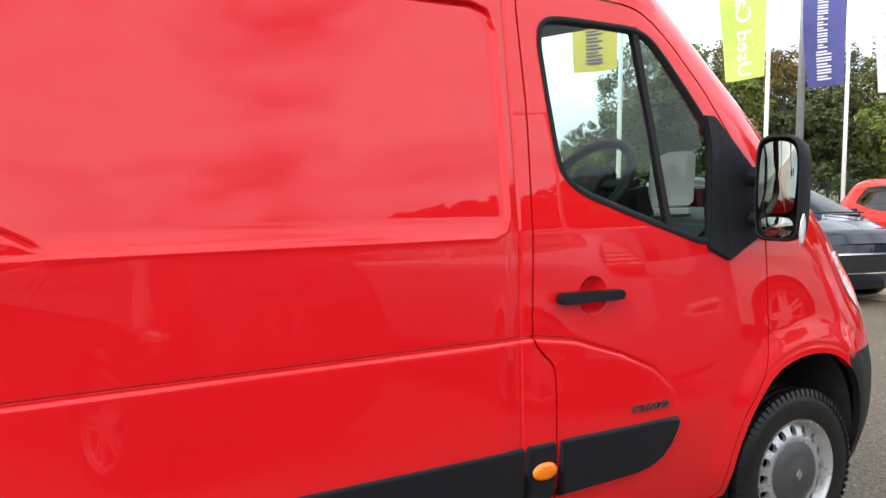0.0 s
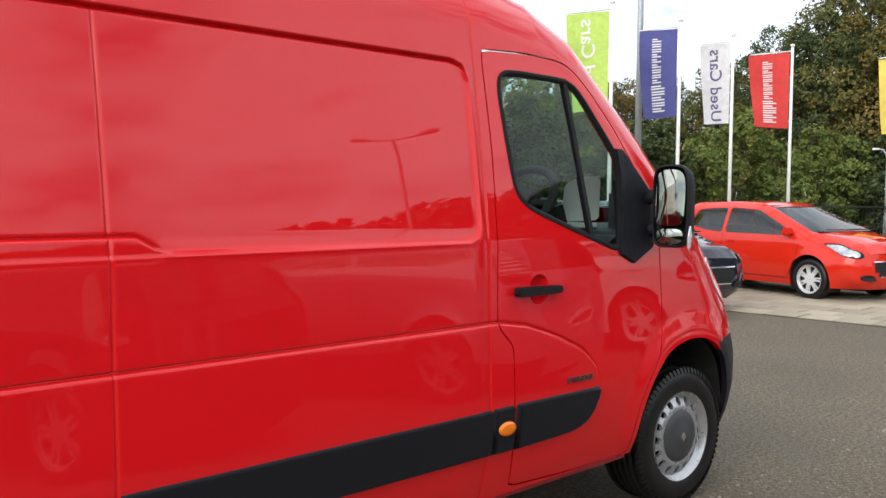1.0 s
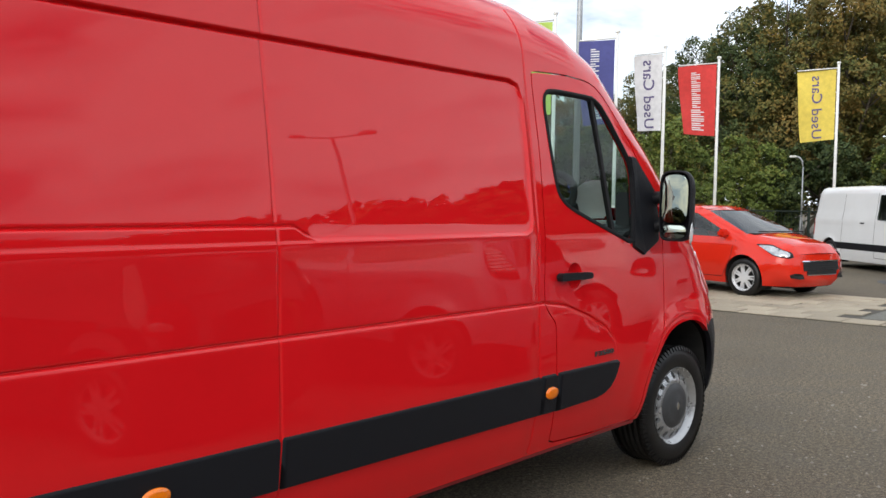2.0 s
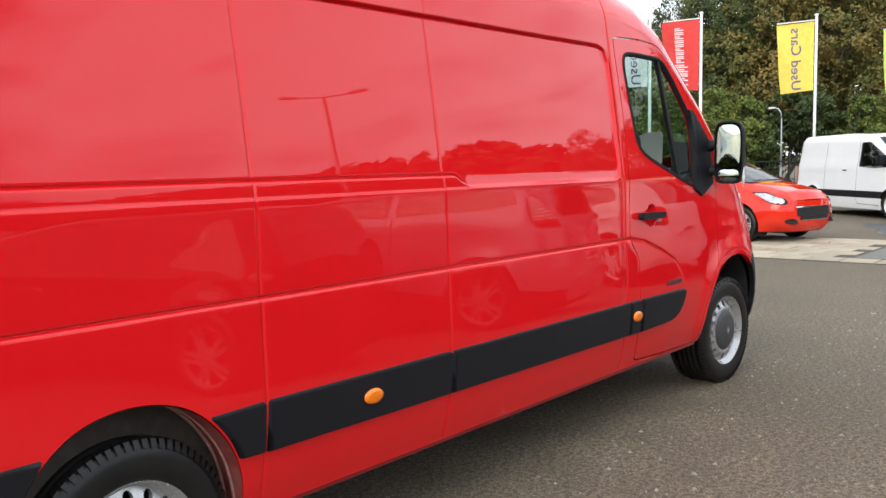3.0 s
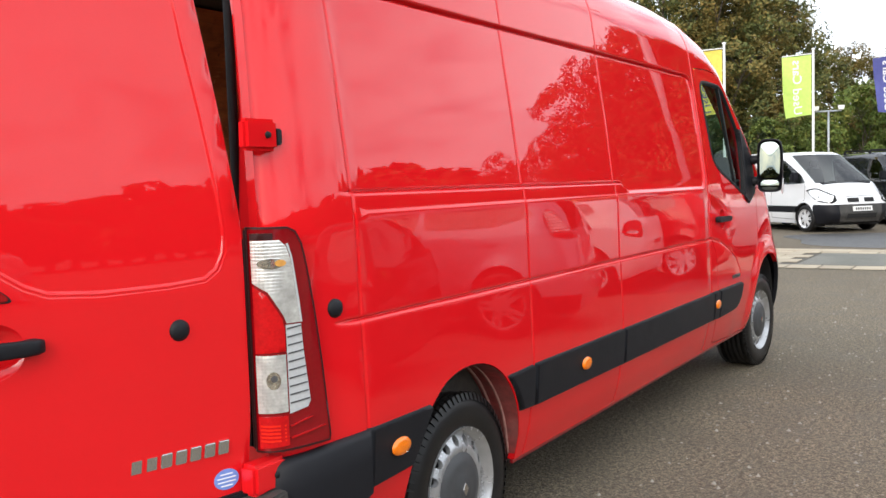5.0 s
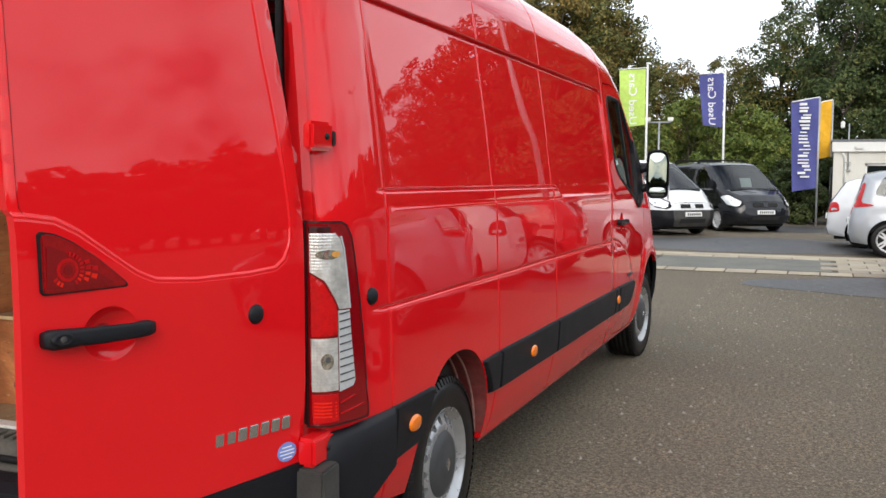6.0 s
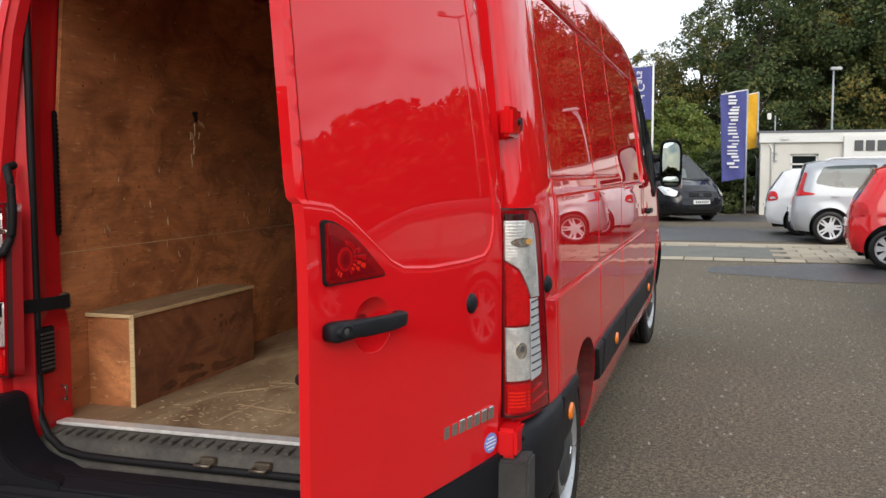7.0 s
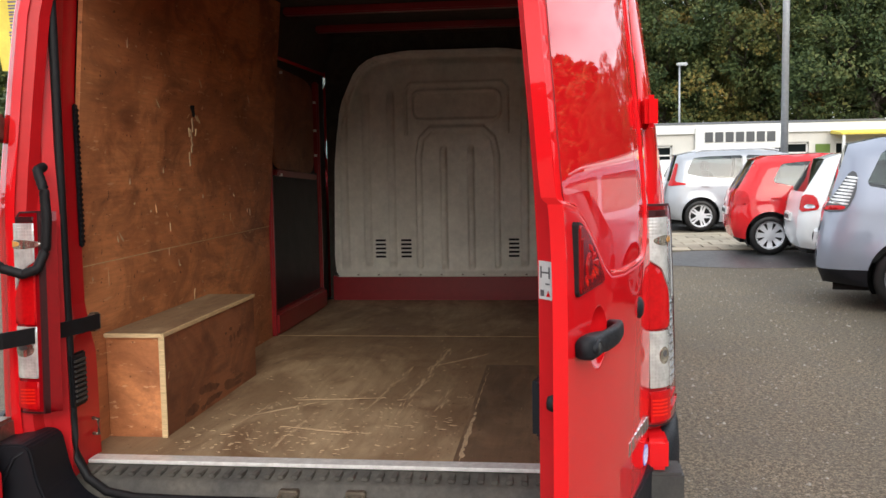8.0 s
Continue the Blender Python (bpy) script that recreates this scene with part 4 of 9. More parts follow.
# ---------------------------------------------------------------- wheels
def steel_wheel_meshes():
    tr, tw = 0.340, 0.108
    prof = [(0.215, tw - 0.012), (0.235, tw), (0.29, tw + 0.004), (0.325, tw - 0.006), (0.340, tw - 0.022)]
    tread = []
    for k in range(6):
        a = tw - 0.024 - k * 0.036
        tread += [(tr, a), (tr, a - 0.026), (tr - 0.008, a - 0.028), (tr - 0.008, a - 0.034)]
    tread = tread[:-2]
    prof = prof + tread + [(r, -d - 0.036) for r, d in reversed(prof)]
    tv, tf = revolve([(r, -d) for r, d in prof], 72)
    tyre = mesh_of("tyre", tv, tf, TYRE)
    # tread blocks on the shoulders
    sb_v, sb_f = [], []
    for k in range(72):
        for s in (-1, 1):
            a0, a1 = 2 * math.pi * k / 72, 2 * math.pi * (k + 0.62) / 72
            i = len(sb_v)
            for a in (a0, a1):
                for r, d in ((0.3475, 0.082), (0.343, 0.100), (0.318, 0.111), (0.318, 0.09)):
                    sb_v.append((r * math.cos(a), s * d, r * math.sin(a)))
            sb_f += [(i, i + 1, i + 5, i + 4), (i + 1, i + 2, i + 6, i + 5), (i, i + 3, i + 2, i + 1), (i + 4, i + 5, i + 6, i + 7)]
    blocks = mesh_of("tread", sb_v, sb_f, TYRE, smooth=False)
    # rim: a dished disc with a ring of oval holes
    holes = []
    for k in range(16):
        a = 2 * math.pi * k / 16
        c = (0.172 * math.cos(a), 0.172 * math.sin(a))
        u, w = (math.cos(a), math.sin(a)), (-math.sin(a), math.cos(a))
        holes.append([(c[0] + 0.021 * math.cos(b) * u[0] + 0.017 * math.sin(b) * w[0], c[1] + 0.021 * math.cos(b) * u[1] + 0.017 * math.sin(b) * w[1]) for b in np.linspace(0, 2 * math.pi, 13)[:-1]])
    rings = [[(r * math.cos(a), r * math.sin(a)) for a in np.linspace(0, 2 * math.pi, 65)[:-1]] for r in (0.222, 0.216, 0.205, 0.198, 0.148, 0.135, 0.11)]
    rv, rt = cut_sheet([(0, 0)], rings + holes)
    rc = rv[rt].mean(1)
    keep = np.hypot(rc[:, 0], rc[:, 1]) < 0.222
    for h in holes:
        keep &= ~inside(rc[:, 0], rc[:, 1], h)
    RR, RD = [0, 0.11, 0.135, 0.148, 0.198, 0.205, 0.216, 0.222, 0.3], [-0.086, -0.086, -0.094, -0.095, -0.068, -0.066, -0.105, -0.108, -0.108]
    rim = region_mesh("rim", rv, rt, keep, lambda x, z: np.stack([x, np.interp(np.hypot(x, z), RR, RD), z], 1), STEEL, (0, 0.02, 0))
    bv, bf = revolve([(0.0005, -0.02), (0.2, -0.02)], 24)
    back = mesh_of("brake_shield", bv, bf, DARK)
    cv, cf = revolve([(0.0005, -0.118), (0.050, -0.117), (0.060, -0.112), (0.085, -0.112), (0.118, -0.104), (0.134, -0.088)], 40)
    cap = mesh_of("hub_cap", cv, cf, HUBCAP)
    ev, ef = revolve([(0.0005, -0.122), (0.021, -0.121), (0.024, -0.112)], 4)
    emblem = mesh_of("emblem", [(x * 0.8, y, z * 1.15) for x, y, z in ev], ef, CHROME, smooth=False)
    return tyre, blocks, rim, back, cap, emblem


WHEEL = steel_wheel_meshes()


def van_wheel(x, y, s, steer=0.0):
    w = put("wheel", WHEEL[0], van, pose(x, y, 0.340, 0, 0, steer + (180 if s > 0 else 0)), "steel wheel with black tyre")
    for nm, me in zip(("tread", "rim", "brake_shield", "hub_cap", "emblem"), WHEEL[1:]):
        q = put(nm, me, w)
        if nm == "tread":
            tagged(q, kind="stuff")
    return w


van_wheel(5.366, -0.890, -1, -4)
van_wheel(0.995, -0.885, -1)
van_wheel(5.356, 0.845, 1, -4)
van_wheel(0.995, 0.835, 1)


# wheel houses and underbody
def wheel_house(arch, s, mat, label):
    p = [q for q in arch if q[1] > 0.33]
    vs, fs = [], []
    for x, z in p:
        for y in (1.0, 0.86, 0.67 if s < 0 else 0.75):
            vs.append((x, s * y + (LEFT if s > 0 else 0), z))
    for i in range(len(p) - 1):
        for j in range(2):
            k = i * 3 + j
            fs.append((k, k + 1, k + 4, k + 3))
    i = len(vs)
    vs += [(x, s * (0.67 if s < 0 else 0.75) + (LEFT if s > 0 else 0), z) for x, z in p]
    fs.append(tuple(range(i, i + len(p))))
    wh_ = put("wheel_house", mesh_of("wheel_house", vs, fs, mat, smooth=False), van, None, label)
    if mat is not DARK and s < 0:
        # added strip covers the bright folded arch edge with shade-darkened dusty red
        mx, mz = sum(q[0] for q in p) / len(p), 0.40
        lv_ = [(x + (mx - x) * 0.010, -yy, z + (mz - z) * 0.010) for x, z in p for yy in (float(half_van(x, z)) - 0.002, 0.96)]
        put("arch_flange", mesh_of("arch_flange", lv_, [(i, i + 1, i + 3, i + 2) for i in range(0, len(lv_) - 2, 2)], mat, smooth=False), wh_)
        for y_ in (0.975, 0.925, 0.80):
            sv_, sf_ = tube([(x - 0.004, s * y_, z) for x, z in p if x > 1.05], 0.006, 6)
            put("seam", mesh_of("seam", sv_, sf_, DIRTY_SEAM), wh_)


DIRTY_SEAM = material("dusty_seam_sealer", (0.30, 0.15, 0.13), rough=0.85, grain=0.3, grain_scale=30)
# dusty red whose base is darkened for the shade under the arch
DUSTY_RED_SHADED = material("shaded_dusty_red_wheel_house", (0.20, 0.020, 0.020), rough=0.7, spots=(7, 0.7, (0.15, 0.075, 0.065)), grain=0.3, grain_scale=25)
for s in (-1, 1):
    wheel_house(ARCH_R, s, DUSTY_RED_SHADED, "dusty red wheel house")
    wheel_house(ARCH_F, s, DARK, "dark wheel house")
box("underbody", 0.35, 5.9, -0.86, 0.86, 0.26, 0.37, DARK, van, "dark underbody", 0.02)
for s in (-1, 1):
    box("sill_flange", 1.39, 4.88, s * 0.978 - 0.006 + (LEFT if s > 0 else 0), s * 0.978 + 0.006 + (LEFT if s > 0 else 0), 0.325, 0.35, RED_IN_SHADED, van, "red sill flange")


# ---------------------------------------------------------------- the van's tail and load space
FLOOR = 0.520
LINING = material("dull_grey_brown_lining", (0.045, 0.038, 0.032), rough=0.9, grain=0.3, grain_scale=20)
PLY_SCRATCH = material("pale_plywood_scratch", (0.50, 0.27, 0.13), rough=0.7, grain=0.2, grain_scale=60)
PLY_OLD = worn_board("old_dark_plywood", [(0.34, 0.135, 0.060), (0.22, 0.082, 0.036), (0.12, 0.043, 0.021)], (0.46, 0.25, 0.13), (0.8, 1, 1.3), 2.4)
PLY_STAIN = material("dark_plywood_stain", (0.11, 0.042, 0.020), rough=0.6, spots=(9, 0.8, (0.22, 0.09, 0.04)), grain=0.3, grain_scale=40)
DARK_BATTEN = worn_board("dark_worn_floor_board", [(0.27, 0.175, 0.100), (0.17, 0.105, 0.060), (0.085, 0.052, 0.030)], (0.50, 0.37, 0.22), (0.5, 1.5, 1), 1.8, 0.6, 0.69)
# rear frame: pillars, header and sill round the opening
def pillar(s):
    pv, pf = [], []
    zs = list(np.linspace(0.46, 2.30, 24))
    for z in zs:
        xe = float(np.interp(z, [o[1] for o in OUT[:5]], [o[0] for o in OUT[:5]]))
        ye = float(half_plain(xe, z)) + (LEFT if s > 0 else 0)
        wj = float(np.interp(z, [0.46, 1.3, 2.05, 2.3], [0.765, 0.765, 0.762, 0.71]))
        wi = wj if s < 0 else wj + float(np.interp(z, [0.85, 1.0, 1.7, 2.2], [0.010, 0.042, 0.042, 0.0]))
        prof = [(xe, ye), (xe + 0.012, ye - 0.03), (xe + 0.020, ye - 0.055), (xe + 0.060, ye - 0.065), (xe + 0.075, wj + 0.045), (xe + 0.10, wj + 0.005), (0.26, wi), (0.345, wi + 0.003), (0.35, 0.86)]
        pv += [(x, s * y, z) for x, y in prof]
    n = 9
    for i in range(len(zs) - 1):
        for j in range(n - 1):
            k = i * n + j
            pf.append((k, k + 1, k + n + 1, k + n) if s < 0 else (k, k + n, k + n + 1, k + 1))
    # the left pillar takes the shade-darkened red, the right keeps the body paint
    put("rear_pillar", mesh_of("rear_pillar", pv, pf, RED_JAMB_SHADED if s > 0 else RED, smooth=False), van, None, "red rear door pillar")
    # black rubber seal round the opening
    sp = [(0.155, s * (float(np.interp(z, [0.46, 1.3, 2.05, 2.3], [0.765, 0.765, 0.762, 0.71])) + 0.020), z) for z in zs]
    run = [(p[0] + (0.010 if s > 0 else -0.012), p[1] - (0.014 if s > 0 else 0), p[2]) for p in sp]
    if s > 0:
        # the seal sweeps round the foot of the pillar into the sill
        run = [(0.112, y, 0.452) for y in (-0.74, -0.4, 0.0, 0.4)] + [(0.115, 0.56, 0.455), (0.122, 0.65, 0.468), (0.135, 0.715, 0.505), (0.150, 0.752, 0.56)] + [p for p in run if p[2] > 0.61]
    sv, sf = tube(run, 0.014, 8)
    put("door_seal", mesh_of("door_seal", sv, sf, RUBBER), van, None, "black rubber door seal")


for s in (-1, 1):
    pillar(s)
box("rear_header", 0.13, 0.36, -0.86, 0.86, 2.16, 2.36, RED_JAMB_SHADED, van, "red header over the rear opening", 0.02)
sv, sf = tube([(0.14, y, 2.15) for y in np.linspace(-0.7, 0.7, 9)], 0.017, 8)
put("door_seal", mesh_of("door_seal", sv, sf, RUBBER), van)

# load sill with its ribbed step, aluminium edge and latch plates
sill_prof = [(0.262, FLOOR - 0.001), (0.245, FLOOR - 0.010), (0.165, FLOOR - 0.022), (0.150, FLOOR - 0.030), (0.135, FLOOR - 0.062), (0.120, FLOOR - 0.085), (0.075, FLOOR - 0.092), (0.045, FLOOR - 0.105), (0.02, FLOOR - 0.115)]
sw = [-0.775, -0.77] + list(np.linspace(-0.76, 0.76, 60)) + [0.77, 0.775]
vs = [(x, y, z) for y in sw for x, z in sill_prof]
n = len(sill_prof)
fs = [(i * n + j, i * n + j + 1, (i + 1) * n + j + 1, (i + 1) * n + j) for i in range(len(sw) - 1) for j in range(n - 1)]
put("load_sill", mesh_of("load_sill", vs, fs, SILL), van, None, "dusty dark grey plastic load sill")
for k in range(34):
    y = -0.72 + k * 0.0435
    box("sill_rib", 0.170, 0.238, y, y + 0.020, FLOOR - 0.019, FLOOR - 0.008, SILL, van, bevel=0.003)
box("edge_strip", 0.240, 0.300, -0.77, 0.77, FLOOR - 0.004, FLOOR + 0.008, ALU, van, "aluminium floor edge strip", 0.002)
for y in (0.078, -0.126):
    lp = box("latch_plate", 0.116, 0.146, y - 0.030, y + 0.030, FLOOR - 0.066, FLOOR - 0.034, DIRTY_PLATE, van, "rusty metal door latch plate", 0.004)
    lv, lf = tube([(0.128, y - 0.025, FLOOR - 0.05), (0.085, y - 0.025, FLOOR - 0.05), (0.085, y + 0.025, FLOOR - 0.05), (0.128, y + 0.025, FLOOR - 0.05)], 0.006, 8)
    put("striker", mesh_of("striker", lv, lf, DIRTY_PLATE), lp)

# rear bumper: step and wrapped corners
bp = [(0.05, 0.44), (-0.01, 0.43), (-0.075, 0.405), (-0.085, 0.37), (-0.080, 0.30), (-0.05, 0.26), (0.05, 0.26)]
part("rear_bumper", prism_bm([(x, z) for x, z in bp], -0.80, 0.80, "y", 0.008), BLACK_PL, van, "scuffed black plastic rear bumper step")


def bumper_corner(s):
    path = [(-0.075, 0.79), (-0.070, 0.88), (-0.045, 0.955), (0.01, 1.02), (0.09, 1.055), (0.20, 1.072), (0.350, 1.079)]
    zs = [0.27, 0.32, 0.50, 0.62, 0.690, 0.708, 0.712]
    off = [0.03, 0.0, 0.0, 0.0, 0.004, 0.014, 0.03]
    cv, cf = [], []
    for i, (x, y) in enumerate(path):
        zt = np.interp(i, [0, 1, 2, 3, 4, 6], [0.45, 0.47, 0.60, 0.708, 0.712, 0.724])
        for z, o in zip(zs, off):
            zz = 0.27 + (z - 0.27) / (0.712 - 0.27) * (zt - 0.27)
            if i >= 4:
                zz = max(zz, np.interp(i, [4, 6], [0.42, 0.535]))
            cv.append((x + o, s * (y - o) + (LEFT if s > 0 else 0), zz))
    m = len(zs)
    for i in range(len(path) - 1):
        for j in range(m - 1):
            k = i * m + j
            cf.append((k, k + m, k + m + 1, k + 1) if s < 0 else (k, k + 1, k + m + 1, k + m))
    put("bumper_corner", mesh_of("bumper_corner", cv, cf, BLACK_PL), van, None, "black plastic rear bumper corner")
    sh = LEFT if s > 0 else 0
    if s < 0:
        part("bumper_top", prism_bm([(-0.086, 0.28), (0.02, 0.28), (0.02, 0.638), (-0.080, 0.632)], -1.050, -0.86, "y", 0.007), WORN_PL, van, "black plastic bumper step end")
    else:
        edge_ = [(0.985, 0.28), (0.985, 0.655), (0.86, 0.668), (0.782, 0.672), (0.768, 0.62), (0.758, 0.56), (0.735, 0.505), (0.695, 0.462), (0.62, 0.435), (0.50, 0.425), (0.50, 0.28)]
        part("bumper_top", prism_bm(smooth_poly(edge_, 2, 0.02), -0.072, 0.115, "x", 0.010), BLACK_PL, van, "black plastic bumper step end")
        bv_, bf_ = tube([(-0.078, 0.90, 0.29), (-0.079, 0.885, 0.45), (-0.078, 0.862, 0.56), (-0.074, 0.825, 0.630), (-0.066, 0.785, 0.655)], [0.006, 0.006, 0.006, 0.006, 0.004], 6)
        put("bumper_crease", mesh_of("bumper_crease", bv_, bf_, BLACK_PL), van)
    rv, rf = tube([(-0.083, s * 0.80 + sh * 0.2, 0.40), (-0.083, s * 0.86 + sh * 0.2, 0.40)], 0.028, 8)
    put("rear_reflector", mesh_of("rear_reflector", rv, rf, LENS_RED), van, None, "red rear reflector")


bumper_corner(-1)
bumper_corner(1)


GASKET = material("dark_lamp_gasket", (0.035, 0.006, 0.007), rough=0.4, spec=0.3, grain=0.2, grain_scale=80)
REFLECTOR = material("warm_reflector", (0.62, 0.57, 0.48), rough=0.15, metal=0.8, coat=1.0, spots=(60, 0.9, (0.24, 0.21, 0.17)), grain=0.3, grain_scale=90)
AMBER_BULB = material("amber_bulb", (0.74, 0.36, 0.08), rough=0.25, metal=0.2, coat=1.0, grain=0.1)


# tail lamps: tall units wrapped round the corners
def tail_lamp(s):
    base = None
    # outline on the unrolled corner: u runs from the rear face round to the flank
    path = [(0.010, 0.935), (0.008, 0.960), (0.018, 0.990), (0.045, 1.012), (0.085, 1.026), (0.130, 1.038), (0.175, 1.048), (0.215, 1.053)]
    if s > 0:
        path = [(0.038 + x * 0.2, y) for x, y in path]
    seg = np.cumsum([0] + [math.hypot(path[i + 1][0] - path[i][0], path[i + 1][1] - path[i][1]) for i in range(len(path) - 1)])
    U1 = float(seg[-1])

    def lift(extra):
        def f(u, z):
            x = np.interp(u, seg, [p[0] for p in path])
            y = np.interp(u, seg, [p[1] for p in path])
            # the upper body leans in; the lamp follows it
            lean = (z - 0.73) * 0.018
            return np.stack([x - extra * 0.6 + (z - 0.73) * 0.006, s * (y - lean + extra * 0.8) + (LEFT - 0.106 if s > 0 else 0), z], 1)
        return f

    whole = dense([(U1 * 0.055, 0.735), (U1 * 0.905, 0.735), (U1 * 0.920, 0.75), (U1 * 0.849, 0.95), (U1 * 0.782, 1.10), (U1 * 0.706, 1.225), (U1 * 0.655, 1.285), (U1 * 0.588, 1.317), (U1 * 0.502, 1.328), (U1 * 0.055, 1.330)], 0.03)
    gp = [(u, z) for u in np.arange(0, U1, 0.02) for z in np.arange(0.74, 1.33, 0.03)]
    tv, tt = cut_sheet(gp, [whole])
    tc = tv[tt].mean(1)
    lamp = put("tail_lamp", region_mesh("tail_lamp", tv, tt, inside(tc[:, 0], tc[:, 1], whole), lift(0.010), LENS_DEEP, (0.03, -s * 0.04, 0), flip=s > 0), van, None, "tall red and clear tail lamp")
    rim_ = dense(whole, 0.02)
    gs, gt = cut_sheet([], [shrink(rim_, -0.003), shrink(rim_, 0.0025)])
    gc = gs[gt].mean(1)
    put("lamp_gasket", region_mesh("lamp_gasket", gs, gt, inside(gc[:, 0], gc[:, 1], shrink(rim_, -0.003)) & ~inside(gc[:, 0], gc[:, 1], shrink(rim_, 0.0025)), lift(0.0112), GASKET, (0.01, -s * 0.012, 0), flip=s > 0), lamp, None, "dark edge")

    def lens(name, poly, mat, extra=0.0145, label=""):
        if s > 0:
            # the left unit turns its rear lenses to the open doorway; its ribs lie round the corner
            if name in ("ribbed_lens", "lens_rib", "lens_ridge", "lens_edge"):
                return
            poly = [(min(u * 1.8, U1 * 0.86), z) for u, z in poly]
        poly = dense(poly, 0.02)
        g = [(u, z) for u in np.arange(0, U1, 0.013) for z in np.arange(0.74, 1.33, 0.02)]
        a, b = cut_sheet(g, [poly])
        c = a[b].mean(1)
        put(name, region_mesh(name, a, b, inside(c[:, 0], c[:, 1], poly), lift(extra), mat, (0.004, -s * 0.005, 0), flip=s > 0), lamp, None, label)

    a, b = U1 * 0.095, U1 * 0.415
    lens("clear_lens", [(a, 1.185), (a, 1.297), (U1 * 0.394, 1.297), (U1 * 0.471, 1.280), (U1 * 0.517, 1.245), (U1 * 0.578, 1.12), (U1 * 0.596, 1.074), (b + 0.006, 1.074), (b - 0.002, 1.094), (U1 * 0.256, 1.160)], TAIL_CLEAR)
    lens("lens_edge", [(U1 * 0.471, 1.286), (U1 * 0.517, 1.250), (U1 * 0.578, 1.12), (U1 * 0.596, 1.074), (U1 * 0.619, 1.074), (U1 * 0.599, 1.13), (U1 * 0.537, 1.250), (U1 * 0.492, 1.288)], RIB_WHITE, 0.0160)
    lens("red_lens", [(a, 1.178), (U1 * 0.242, 1.152), (b - 0.006, 1.086), (b - 0.001, 1.06), (b - 0.001, 1.000), (a, 0.998)], LENS_RED, 0.0155)
    lens("reverse_lens", [(a, 0.992), (b - 0.001, 0.992), (b - 0.001, 0.838), (a, 0.838)], TAIL_CLEAR)
    lens("ribbed_lens", [(b + 0.003, 1.070), (U1 * 0.602, 1.070), (U1 * 0.619, 1.0), (U1 * 0.677, 0.858), (U1 * 0.645, 0.842), (b + 0.003, 0.832)], RIB_WHITE)
    for k in range(10):
        z = 0.861 + k * 0.0222
        r = float(np.interp(z, [0.86, 1.0, 1.07], [0.667, 0.614, 0.596])) * U1
        lens("lens_rib", [(b + 0.006, z - 0.003), (r, z + 0.002), (r, z + 0.0058), (b + 0.006, z + 0.0012)], LENS_GREY, 0.0165)
    # bulbs and their reflectors behind the clear lenses
    for bu, bz, ra, rb, bmat, ext in ((U1 * 0.300, 1.235, 0.040, 0.014, REFLECTOR, 0.0162), (U1 * 0.400, 1.236, 0.017, 0.009, AMBER_BULB, 0.0172), (U1 * 0.270, 0.925, 0.020, 0.024, REFLECTOR, 0.0162), (U1 * 0.277, 0.93, 0.009, 0.009, LENS_GREY, 0.0172)):
        lens("bulb", [(bu + ra * math.cos(q), bz + rb * math.sin(q)) for q in np.linspace(0, 2 * math.pi, 17)[:-1]], bmat, ext)
    lens("dark_cell", [(a, 1.299), (a, 1.316), (U1 * 0.33, 1.316), (U1 * 0.33, 1.299)], GASKET, 0.0150)
    for k in range(5):
        lens("ridge_cell", [(a + 0.004, 0.762 + k * 0.010), (b - 0.010, 0.760 + k * 0.010), (b - 0.010, 0.765 + k * 0.010), (a + 0.004, 0.767 + k * 0.010)], LENS_BRIGHT, 0.0165)
    if s < 0:
        lens("lamp_edge", [(U1 * 0.010, 0.74), (U1 * 0.056, 0.74), (U1 * 0.056, 1.325), (U1 * 0.010, 1.325)], GASKET, 0.007)
    lens("fog_lens", [(a, 0.828), (b - 0.002, 0.828), (b - 0.002, 0.748), (a, 0.744)], LENS_RED, 0.0155)
    for z in (0.768, 0.800):
        lens("lens_ridge", [(b + 0.004, z - 0.004), (U1 * (0.87 if z < 0.79 else 0.69), z + 0.012), (U1 * (0.87 if z < 0.79 else 0.69), z + 0.015), (b + 0.004, z)], LENS_RED, 0.0165)


tail_lamp(-1)
tail_lamp(1)


# ---------------------------------------------------------------- rear doors
_PAN = [(0.245, 2.17), (0.218, 1.90), (0.178, 1.70), (0.150, 1.54), (0.126, 1.36), (0.124, 1.30), (0.138, 1.25), (0.165, 1.217), (0.205, 1.207), (0.36, 1.203), (0.545, 1.204), (0.60, 1.222), (0.645, 1.246), (0.735, 1.316), (0.80, 1.356), (0.845, 1.371), (0.935, 1.376)]
_PAN = _PAN[:1] + [((a[0] + b[0]) / 2, (a[1] + b[1]) / 2) for a, b in zip(_PAN, _PAN[1:])] + _PAN[-1:]
_lz = np.linspace(0.4, 2.5, 85)
_ld = np.interp(_lz, [0.4, 1.22, 1.40, 1.96, 2.30, 2.5], [0.0, 0.0, 0.007, 0.053, 0.090, 0.115])
_ld = np.convolve(np.pad(_ld, 6, mode="edge"), np.hanning(13) / np.hanning(13).sum(), mode="valid")


